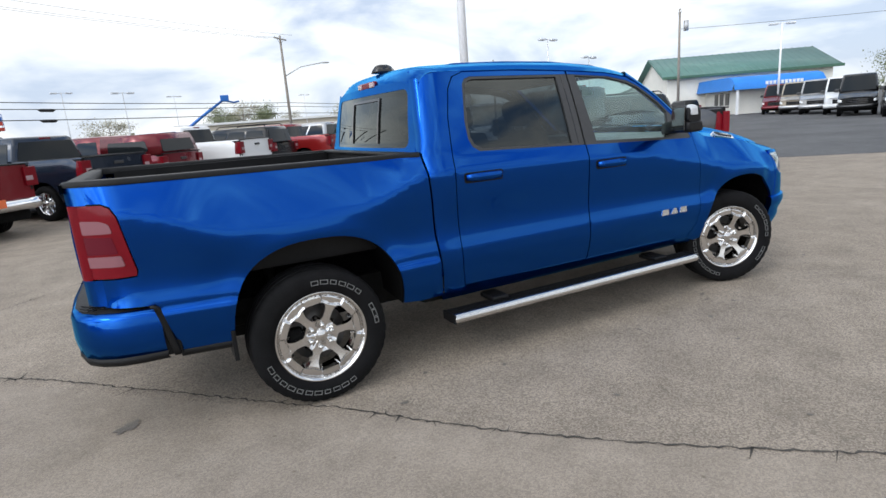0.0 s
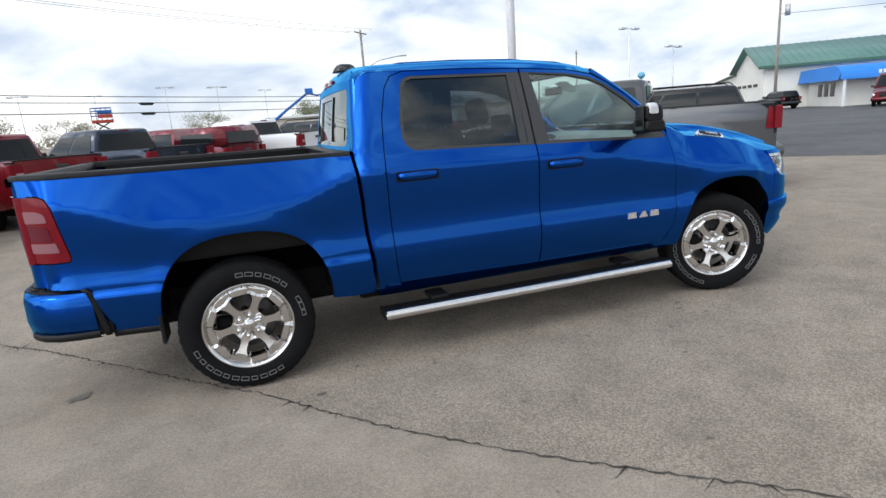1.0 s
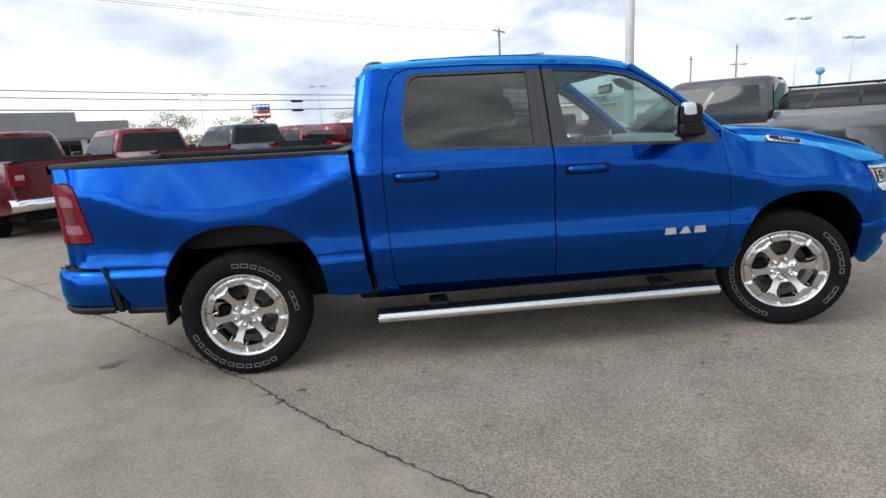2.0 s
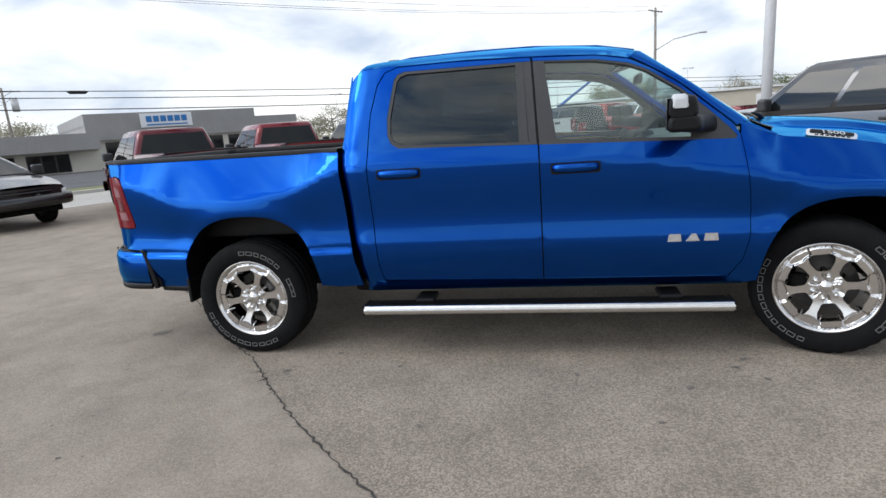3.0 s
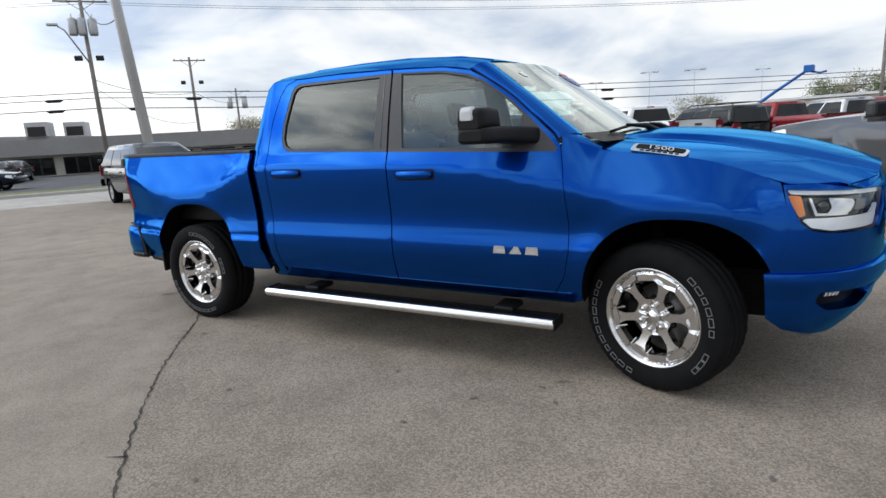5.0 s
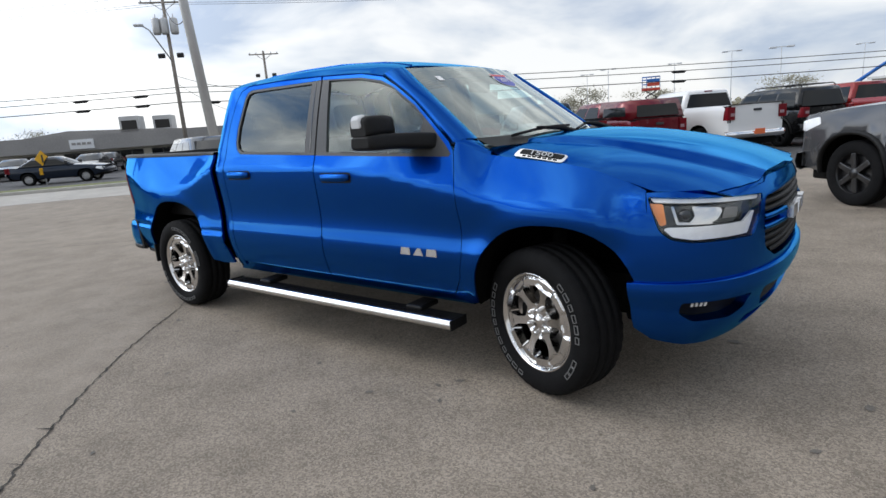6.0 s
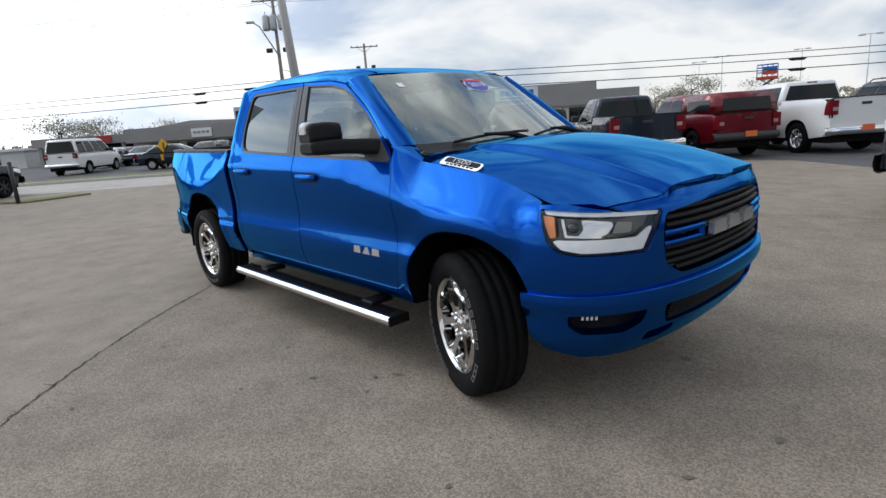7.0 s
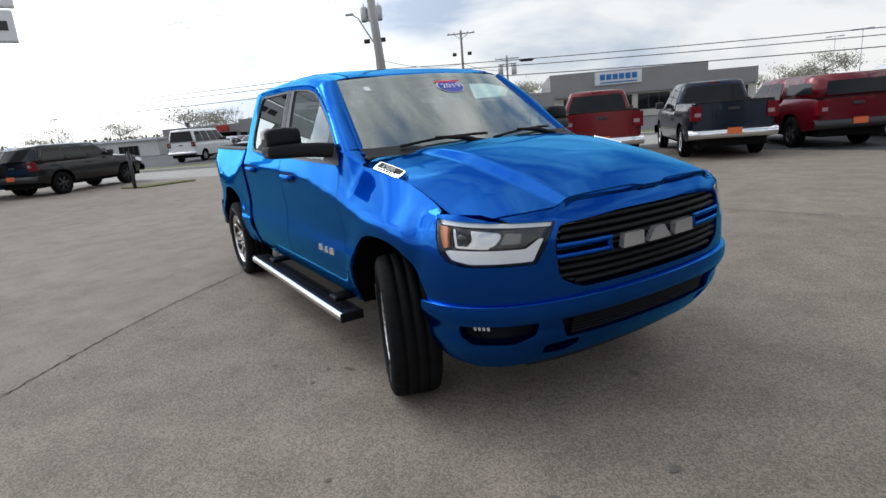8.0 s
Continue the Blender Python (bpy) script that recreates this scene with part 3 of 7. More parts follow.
    # inner door skins keep the seams dark
    inner = loft([[(x, sign * (half_width(x, z) - 0.045), z) for z in (0.47, 0.7, 1.0, 1.2, 1.30)] for x in (0.83, 1.4, 2.0, 2.6, 3.1)])
    part("inner_door_skin", inner, CABIN, truck)
    # door handles: a bar over a flat black patch painted as the recess's shade
    for x0, z0, door in ((1.01, 1.212, rd), (2.094, 1.187, fd)):
        shade_loop = rounded([(x0 - 0.006, z0 - 0.033), (x0 + 0.281, z0 - 0.033), (x0 + 0.283, z0 + 0.034), (x0 - 0.008, z0 + 0.034)], 0.02)
        panel("handle_cup", shade_loop, side_surface(sign, 0.0015), BLACK_PLASTIC, door, "flat dark patch painted as shade round the handle", step=0.05, out=out, thick=0.002)
        rings = []
        for i in range(15):
            u = i / 14
            e = math.sin(math.pi * u) ** 0.35 if 0 < u < 1 else 0.0
            x = x0 + 0.004 + 0.267 * u
            y = half_width(x, z0) + 0.006 + 0.034 * e
            hh = 0.017 + 0.009 * e
            rings.append([(x, sign * (y + dy), z0 + 0.004 + dz) for dy, dz in ((-0.012, -hh), (0.003, -hh * 0.9), (0.008, -hh * 0.2), (0.006, hh * 0.7), (-0.003, hh), (-0.012, hh * 0.9))])
        part("door_handle", loft(rings, closed=True), BLUE, door, "body-coloured pull handle")
    # A-pillar between the door seam and the windscreen
    rings = []
    for i in range(15):
        u = i / 14
        xa = 2.555 + (3.13 - 2.555) * u
        za = Z_A_SEAM(xa) + 0.007
        a = Vector((xa, sign * half_width(xa, za), za))
        zb = 1.832 + (1.372 - 1.832) * u
        yb = 0.695 + (0.815 - 0.695) * u
        b = Vector(windscreen(sign * yb, zb, 0.012))
        c = (a + b) / 2 + Vector((0.02, sign * 0.022, 0.026))
        rings.append([a + (b - a) * 0 - Vector((0, sign * 0.03, 0))] + [a * (1 - t) ** 2 + c * 2 * t * (1 - t) + b * t * t for t in (0, 0.2, 0.4, 0.6, 0.8, 1)] + [b - Vector((0.03, sign * 0.01, 0.02))])
    part("windscreen_pillar", loft(rings), BLUE, truck, "blue windscreen pillar")
    # wing top between the pillar foot and the bonnet's rear corner
    rows = []
    for x, z in ((3.13, 1.382), (3.155, 1.372), (3.2, 1.358), (3.27, 1.328), (3.36, 1.293)):
        u = (x - 3.13) / 0.23
        inner_p = Vector((3.185 + 0.165 * u, sign * (0.80 + 0.045 * u), 1.402 - 0.10 * u))
        outer_p = Vector((x, sign * half_width(x, z), z))
        rows.append([outer_p * (1 - t) + inner_p * t + Vector((0, sign * 0.01, 0.012)) * math.sin(math.pi * t) for t in (0, 0.33, 0.66, 1)])
    part("wing_top", loft(rows), BLUE, truck)
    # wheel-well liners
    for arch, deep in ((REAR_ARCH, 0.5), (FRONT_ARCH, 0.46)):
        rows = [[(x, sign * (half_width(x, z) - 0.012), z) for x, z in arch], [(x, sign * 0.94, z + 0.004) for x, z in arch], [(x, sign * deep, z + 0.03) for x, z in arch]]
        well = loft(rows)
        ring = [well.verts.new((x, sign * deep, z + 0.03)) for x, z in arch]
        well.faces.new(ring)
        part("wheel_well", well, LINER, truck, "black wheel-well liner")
    # mud flap behind the rear wheel
    part("mud_flap", box((-0.485, min(sign * 0.8, sign * 0.985), 0.385), (-0.462, max(sign * 0.8, sign * 0.985), 0.56), 0.006), BLACK_PLASTIC, truck)
    # running board
    silver = loft([[(x, sign * y, z) for y, z in ((1.032, 0.298), (1.056, 0.302), (1.063, 0.318), (1.061, 0.338), (1.048, 0.356), (1.03, 0.36))] for x in (0.842, 0.85, 1.5, 2.2, 2.9, 3.118, 3.125)], closed=True)
    board = part("running_board", silver, BRUSHED, truck, "brushed steel running board")
    part("tread", box((0.842, min(sign * 1.04, sign * 0.895), 0.318), (3.11, max(sign * 1.04, sign * 0.895), 0.352), 0.008), BLACK_PLASTIC, board, "black plastic tread")
    ridges = bmesh.new()
    for i in range(118):
        x = 0.93 + i * 0.018
        for k in (0, 1):
            y = 0.945 + 0.042 * k
            add_box(ridges, (-0.0035, -0.019, 0), (0.0035, 0.019, 0.005), 0, pose(x, sign * y, 0.351, 0, 0, (32 if k else -32) * sign))
    part("tread_ridge", ridges, BLACK_PLASTIC, board)
    for x in (0.832, 3.118):
        part("end_cap", box((x, min(sign * 1.06, sign * 0.9), 0.296), (x + 0.017, max(sign * 1.06, sign * 0.9), 0.358), 0.006), BLACK_PLASTIC, board)
    for x in (1.18, 2.72):
        part("bracket", box((x, min(sign * 0.98, sign * 0.8), 0.35), (x + 0.13, max(sign * 0.98, sign * 0.8), 0.385), 0.012), BLACK_PLASTIC, board)
    # emblem on the front door: three plain chrome blocks
    for k, (a, b) in enumerate(((0.0, 0.09), (0.1, 0.19), (0.2, 0.292))):
        slant = 0.034 if k == 1 else 0.008
        h = 0.022
        loop = [(a, -h), (a + slant, h), (b - 0.012 - slant * 0.6, h), (b - 0.012, -h)]
        panel("emblem_block", [(2.75 + p, 0.744 + q) for p, q in loop], side_surface(sign, 0.007), EMBLEM, fd, "plain silver emblem shape", step=0.03, out=out, thick=0.008)
    # mirror
    def mirror_form(stations):
        """A rounded block lofted along y; each station is y, x low, x high, z low, z high and corner radius."""
        rings = []
        for y, xl, xh, zl, zh, r in stations:
            pts = rounded([(xl, zl), (xh, zl), (xh - 0.012, zh), (xl + 0.006, zh)], r, 3)
            rings.append([(x, sign * y, z) for x, z in pts])
        return loft(rings, closed=True)
    arm = mirror_form(((0.86, 2.90, 3.05, 1.335, 1.425, 0.025), (0.93, 2.86, 3.03, 1.342, 1.435, 0.028), (0.99, 2.80, 2.985, 1.35, 1.442, 0.03), (1.08, 2.765, 2.925, 1.358, 1.447, 0.03), (1.2, 2.715, 2.89, 1.36, 1.449, 0.03), (1.255, 2.69, 2.868, 1.362, 1.447, 0.03), (1.276, 2.692, 2.855, 1.37, 1.44, 0.026), (1.285, 2.705, 2.84, 1.38, 1.43, 0.02)))
    mirror = part("door_mirror", arm, BLACK_PLASTIC, truck, "large black towing mirror")
    head = mirror_form(((1.055, 2.78, 2.82, 1.44, 1.51, 0.015), (1.063, 2.77, 2.845, 1.44, 1.532, 0.025), (1.085, 2.76, 2.862, 1.44, 1.546, 0.03), (1.16, 2.732, 2.862, 1.44, 1.552, 0.03), (1.245, 2.70, 2.852, 1.44, 1.548, 0.03), (1.27, 2.692, 2.838, 1.44, 1.538, 0.026), (1.279, 2.70, 2.82, 1.44, 1.52, 0.02)))
    part("mirror_head", head, BLACK_PLASTIC, mirror)
    part("mirror_lens", box((-0.003, -0.092, -0.082), (0.003, 0.092, 0.082), 0.002, pose(2.724, sign * 1.165, 1.458, 0, 0, sign * 23)), MIRROR_GLASS, mirror, "mirror glass")
    cap = mirror_form(((1.24, 2.71, 2.80, 1.52, 1.557, 0.014), (1.262, 2.705, 2.80, 1.505, 1.553, 0.016), (1.278, 2.71, 2.795, 1.485, 1.543, 0.016), (1.286, 2.72, 2.785, 1.485, 1.528, 0.012)))
    part("marker_lamp", cap, LAMP_PALE, mirror, "clear lamp at the mirror's outer edge")
    part("mirror_foot", box((2.92, min(sign * 0.93, sign * 0.86), 1.305), (3.06, max(sign * 0.93, sign * 0.86), 1.39), 0.02), BLACK_PLASTIC, mirror)

# Roof, windscreen, cab back
roof_loop = [(0.838, 0.775), (0.82, 0.7), (0.80, 0.4), (0.79, 0.0), (0.80, -0.4), (0.82, -0.7), (0.838, -0.775)]
edge_x = [0.855, 0.87, 0.9, 1.0, 1.3, 1.6, 1.9, 2.15, 2.37, 2.5, 2.57]
roof_loop += [(x, -half_width(x, Z_SEAM(x) - roof_drop(x, 0.78)) + 0.001) for x in edge_x]
roof_loop += [(2.61, -0.705), (2.67, -0.5), (2.715, -0.25), (2.73, 0.0), (2.715, 0.25), (2.67, 0.5), (2.61, 0.705)]
roof_loop += [(x, half_width(x, Z_SEAM(x) - roof_drop(x, 0.78)) - 0.001) for x in edge_x[::-1]]
panel("roof", roof_loop, lambda x, y: (x, y, roof_height(x, y)), BLUE, truck, "blue cab roof", step=0.04)
for sign in (-1, 1):
    rail = tube([(x, sign * 0.60, roof_height(x, 0.60) + 0.001) for x in (0.86, 1.2, 1.6, 2.0, 2.4, 2.62)], 0.006, 6)
    part("roof_ditch_trim", rail, BLUE, truck)
ws_loop = [(-0.70, 1.834), (-0.35, 1.848), (0.0, 1.853), (0.35, 1.848), (0.70, 1.834), (0.76, 1.60), (0.815, 1.375), (0.4, 1.35), (0.0, 1.345), (-0.4, 1.35), (-0.815, 1.375), (-0.76, 1.60)]
ws = panel("windscreen", ws_loop, lambda y, z: windscreen(y, z), GLASS_WS, truck, "clear windscreen", step=0.06, thick=0)
ws.visible_shadow = False
band = [(-0.70, 1.834), (-0.35, 1.848), (0.0, 1.853), (0.35, 1.848), (0.70, 1.834), (0.69, 1.815), (0.35, 1.828), (0.0, 1.833), (-0.35, 1.828), (-0.69, 1.815)]
panel("shade_band", band, lambda y, z: windscreen(y, z, -0.004), TRIM_BLACK, ws, "black edge band", step=0.06, thick=0.002)
cowl = loft([[(x + 0.19 - 0.22 * y * y, y, z) for y in (-0.84, -0.6, -0.3, 0, 0.3, 0.6, 0.84)] for x, z in ((3.20, 1.385), (3.27, 1.352), (3.32, 1.335))])
part("cowl", cowl, BLACK_PLASTIC, truck, "black plastic cowl")
for y0, y1 in ((-0.62, -0.02), (0.0, 0.62)):
    pts = []
    for i in range(9):
        u = i / 8
        p = Vector(windscreen(y0 + (y1 - y0) * u, 1.368 + 0.05 * u * (1.6 - u), 0.022))
        pts.append(p)
    w = part("wiper", tube(pts, 0.009, 6), BLACK_PLASTIC, truck, "black wiper")
    q = Vector(windscreen(y0 + 0.36, 1.372, 0.03))
    part("wiper_arm", tube([q + Vector((0.09, 0.12, -0.03)), q + Vector((0.03, 0.02, 0.012)), pts[3] + Vector((0.004, 0, 0.012))], [0.022, 0.018, 0.008], 6), BLACK_PLASTIC, w)
for cx, cz, r0, r1, mat, off in ((0.06, 1.745, 0.115, 0.05, WHITE_PAINT, 0.003), (0.06, 1.742, 0.106, 0.043, STICKER_BLUE, 0.0045)):
    panel("year_sticker", [(cx + r0 * math.cos(a * math.pi / 12), cz + r1 * math.sin(a * math.pi / 12)) for a in range(24)], lambda y, z, o=off: windscreen(y, z, o), mat, ws, "oval red, white and blue year sticker", step=0.03, thick=0)
panel("sticker_stripe", [(-0.05, 1.788), (0.17, 1.788), (0.155, 1.773), (-0.035, 1.773)], lambda y, z: windscreen(y, z, 0.006), STICKER_RED, ws, step=0.04, thick=0)
panel("small_sticker", [(-0.565, 1.745), (-0.525, 1.745), (-0.525, 1.775), (-0.565, 1.775)], lambda y, z: windscreen(y, z, 0.003), WHITE_PAINT, ws, "small white sticker", step=0.04, thick=0)


def lettering(name, text, size, m, mat, parent, depth=0.001, label="", squeeze=1.0):
    """Raised lettering from the built-in font, as a mesh."""
    cu = bpy.data.curves.new(name, "FONT")
    cu.body, cu.size, cu.extrude, cu.align_x, cu.align_y = text, size, depth, "CENTER", "CENTER"
    ob = bpy.data.objects.new(name, cu)
    scene.collection.objects.link(ob)
    me = bpy.data.meshes.new_from_object(ob.evaluated_get(bpy.context.evaluated_depsgraph_get()))
    bpy.data.objects.remove(ob)
    me.transform(Matrix.Diagonal((squeeze, 1, 1, 1)))
    me.transform(m)
    return part(name, me, mat, parent, label)


def on_surface(surface, u, v, du, dv, lift=0.0):
    """A frame on a surface: x along du, y along dv, z outwards."""
    p = Vector(surface(u, v))
    a = (Vector(surface(u + du[0] * 0.01, v + du[1] * 0.01)) - p).normalized()
    b = (Vector(surface(u + dv[0] * 0.01, v + dv[1] * 0.01)) - p)
    n = a.cross(b).normalized()
    b = n.cross(a)
    m = Matrix((a, b, n)).transposed().to_4x4()
    m.translation = p + n * lift
    return m


lettering("year_digits", "2019", 0.075, on_surface(lambda y, z: windscreen(y, z), 0.06, 1.741, (1, 0), (0, 1), 0.009), WHITE_PAINT, ws, 0.0005, "white digits", 1.1)

BACK_EDGE = curve1((0.47, 0.846), (0.745, 0.815), (1.11, 0.79), (1.378, 0.765), (1.45, 0.785), (1.6, 0.805), (1.75, 0.83), (1.85, 0.845))
back = lambda y, z: (BACK_EDGE(z) - 0.012 - 0.045 * (1 - (y / 0.85) ** 2), y, z)
yb = lambda z: half_width(BACK_EDGE(z), z) - 0.07
back_loop = [(-yb(z), z) for z in (0.6, 1.2, 1.4, 1.6, 1.75, 1.82)] + [(-0.6, 1.842), (0, 1.85), (0.6, 1.842)] + [(yb(z), z) for z in (1.82, 1.75, 1.6, 1.4, 1.2, 0.6)]
for sign in (-1, 1):
    rows = []
    for k in range(25):
        z = 0.6 + 1.24 * k / 24
        e = BACK_EDGE(z)
        a, b = Vector((e, half_width(e, z))), Vector(back(yb(z) - 0.004, z)[:2])
        c = Vector((b.x - 0.002, a.y - 0.012))
        rows.append([tuple((*(a * (1 - t) ** 2 + c * 2 * t * (1 - t) + b * t * t), z)) for t in (0, 0.15, 0.3, 0.45, 0.6, 0.8, 1)])
        rows[-1] = [(x, sign * y, z) for x, y, z in rows[-1]]
    part("cab_corner", loft(rows), BLUE, truck)
    core = [(0.93, 1.30), (1.07, 1.30), (1.07, 1.6), (1.11, 1.80), (1.2, 1.845), (1.6, 1.850), (1.9, 1.838), (1.9, 1.33), (2.09, 1.33), (2.04, 1.825), (2.37, 1.80), (2.56, 1.762), (2.685, 1.69), (2.837, 1.59), (2.983, 1.46), (3.09, 1.36), (3.14, 1.36), (2.99, 1.505), (2.84, 1.635), (2.69, 1.737), (2.56, 1.80), (2.37, 1.84), (2.0, 1.866), (1.5, 1.882), (1.1, 1.88), (0.98, 1.80), (0.94, 1.6)]
    panel("door_frame", core, side_surface(sign, -0.027), CABIN, truck, step=0.06, out=1 if sign < 0 else -1, thick=0.01)
pane = rounded([(-0.74, 1.42), (0.74, 1.42), (0.69, 1.79), (-0.69, 1.79)], 0.06)
panel("cab_back", back_loop, back, BLUE, truck, holes=[pane], step=0.06, out=-1)
rg = panel("rear_window", pane, lambda y, z: (back(y, z)[0] + 0.004, y, z), GLASS_BACK, truck, "dark rear window with a sliding pane", step=0.08, out=-1, thick=0)
rg.visible_shadow = False
on_back = lambda y, z: (back(y, z)[0] - 0.006, y, z)
for y in (-0.27, 0.27):
    panel("slider_frame", [(y - 0.012, 1.45), (y + 0.012, 1.45), (y + 0.012, 1.76), (y - 0.012, 1.76)], on_back, GLOSS_BLACK, rg, step=0.05, out=-1, thick=0.008)
panel("slider_rail", [(-0.258, 1.742), (0.258, 1.742), (0.258, 1.76), (-0.258, 1.76)], on_back, GLOSS_BLACK, rg, step=0.05, out=-1, thick=0.008)
stop = part("stop_lamp", box((0.785, -0.16, 1.835), (0.84, 0.16, 1.885), 0.012, pose(0, 0, 0)), RED_LENS, truck, "red high stop lamp")
for y in (-0.12, 0.12):
    part("stop_lamp_clear", box((0.78, y - 0.04, 1.842), (0.80, y + 0.04, 1.878), 0.006), WHITE_LENS, stop)
fin = loft([[(0.93 + dx * s, -0.02 + dy * s, z) for dx, dy in ((-0.1, 0), (-0.05, 0.035), (0.06, 0.02), (0.1, 0), (0.06, -0.02), (-0.05, -0.035))] for s, z in ((1, 1.945), (0.85, 1.975), (0.62, 2.0), (0.4, 2.01))], closed=True)
part("antenna_fin", fin, GLOSS_BLACK, truck, "black antenna fin")

# Bonnet and its badges
front_edge = [(4.215, 0.868), (4.33, 0.862), (4.455, 0.79), (4.545, 0.68), (4.59, 0.585), (4.618, 0.48), (4.64, 0.3), (4.65, 0.12), (4.672, 0.06), (4.672, 0.0)]
bonnet = [(x, -y) for x, y in front_edge] + [(x, y) for x, y in front_edge[::-1][1:]]
sides = [4.1, 3.9, 3.7, 3.55, 3.42]
bonnet += [(x, W_TOP(x) - 0.006) for x in sides] + [(3.30, 0.828), (3.375, 0.6), (3.45, 0.3), (3.475, 0), (3.45, -0.3), (3.375, -0.6), (3.30, -0.828)] + [(x, -W_TOP(x) + 0.006) for x in sides[::-1]]
hood_at = lambda x, y: (x, y, hood_height(x, y))
panel("bonnet", bonnet, hood_at, BLUE, truck, "blue bonnet with a raised centre", step=0.032)
for sign in (-1, 1):
    at = lambda u, v, s=sign: (3.645 + u, s * (0.866 - 0.78 * v - 0.06 * u), 1.273 - 0.165 * u - 0.12 * u * u + 0.62 * v)
    o = 1 if sign < 0 else -1
    frame_loop = rounded([(-0.145, -0.028), (0.125, -0.03), (0.145, 0.028), (-0.125, 0.032)], 0.02)
    up = lambda u, v, d, a=at: tuple(Vector(a(u, v)) + Vector((0, 0, d)))
    plate = panel("badge", frame_loop, lambda u, v: up(u, v, 0.008), CHROME, truck, "chrome badge with black digits", step=0.04, out=o, thick=0.03)
    panel("badge_field", rounded([(-0.118, -0.008), (0.114, -0.010), (0.128, 0.023), (-0.106, 0.026)], 0.012), lambda u, v: up(u, v, 0.0105), BLACK_PLASTIC, plate, step=0.04, out=o, thick=0)
    if sign < 0:
        lettering("badge_digits", "1500", 0.038, on_surface(at, 0.003, 0.008, (1, 0), (0, 1), 0.0145), LAMP_PALE, plate, 0.001, "silver digits", 1.75)
    for k in range(7):
        panel("badge_bar", [(-0.095 + k * 0.028, -0.023), (-0.076 + k * 0.028, -0.023), (-0.074 + k * 0.028, -0.014), (-0.093 + k * 0.028, -0.014)], lambda u, v: up(u, v, 0.0095), BLACK_PLASTIC, plate, step=0.03, out=o, thick=0)

# Front: upper fascia with lamp and grille openings, bumper
fs = front_surface()
GRILLE = rounded([(-0.585, 1.04), (-0.25, 1.065), (0.25, 1.065), (0.585, 1.04), (0.60, 0.96), (0.575, 0.80), (0.47, 0.745), (-0.47, 0.745), (-0.575, 0.80), (-0.60, 0.96)], 0.03)
GRILLE = [(q_y(y), z) for y, z in GRILLE]


def lamp_loop(grow=0.0):
    a, b = q_x(4.205), q_y(0.60)
    return [(a + grow, 1.083 + grow), (b - grow, 1.058 + grow), (q_y(0.625) - grow, 0.98), (q_y(0.675) - grow, 0.878 - grow), (q_x(4.40), 0.878 - grow), (q_x(4.315) + grow, 0.893 - grow), (q_x(4.265) + grow, 0.935)]


top = []
for i in range(41):
    y = -0.80 + 1.6 * i / 40
    q = q_y(y)
    x = front_surface()(q, 1.1)[0]
    top.append((q, min(1.128, hood_height(min(x, 4.66), y) - 0.009)))
e = q_x(4.2)
fascia = [(-e, 1.098)] + [(-q_x(4.33), 1.104)] + top + [(q_x(4.33), 1.104), (e, 1.098), (q_x(4.225), 0.93), (q_x(4.225), 0.86), (q_x(4.19), 0.70), (q_y(0.9), 0.682), (q_y(0.6), 0.676), (0, 0.672), (-q_y(0.6), 0.676), (-q_y(0.9), 0.682), (-q_x(4.19), 0.70), (-q_x(4.225), 0.86), (-q_x(4.225), 0.93)]
L = lamp_loop()
mirrored = [(-q, z) for q, z in L][::-1]
def bonnet_lip():
    """The turned-down edge that closes the gap between the bonnet and the fascia."""
    rim, foot, ends = [], [], [(q, z) for q, z in top]
    for (xa, ya), (xb, yb) in zip(front_edge, front_edge[1:]):
        for k in range(6):
            x, y = xa + (xb - xa) * k / 6, ya + (yb - ya) * k / 6
            z = hood_height(x, y)
            q = q_y(y) if y < 0.80 else q_x(max(4.2, x))
            zt = float(np.interp(q, [p[0] for p in ends], [p[1] for p in ends])) if y < 0.80 else 1.103
            rim.append(Vector((x - 0.002, y, z - 0.007)))
            foot.append(Vector(front_surface(-0.002)(q, zt)))
    strips = []
    for sg in (-1, 1):
        turn = lambda p: (p.x, sg * p.y, p.z)
        strips.append(loft([[turn(p) for p in rim], [turn((p + q) / 2 + Vector((0.003, 0, 0.002))) for p, q in zip(rim, foot)], [turn(q) for q in foot]]))
    return merge(strips)


part("bonnet_lip", bonnet_lip(), BLUE, truck)
panel("front_fascia", fascia, fs, BLUE, truck, "blue front fascia round the grille", holes=[GRILLE, rounded(L, 0.02), rounded(mirrored, 0.02)], step=0.028, thick=0.05, eps=0.006)
BUMPER_TOP = curve1((0.0, 0.70), (0.5, 0.705), (0.9, 0.70), (1.4, 0.685))
eb = q_x(4.135)


def bumper_surface(extra=0.0):
    """The bumper's skin, proud of the fascia, most so at the middle."""
    def at(q, z):
        bulge = 0.012 * math.exp(-((z - 0.645) / 0.05) ** 2) - 0.012 * math.exp(-((z - 0.56) / 0.05) ** 2) - 0.5 * max(0.0, 0.53 - z) ** 1.3
        return front_surface(0.014 + 0.004 * max(0.0, 1 - (q / eb) ** 4) + bulge + extra)(q, z)
    return at


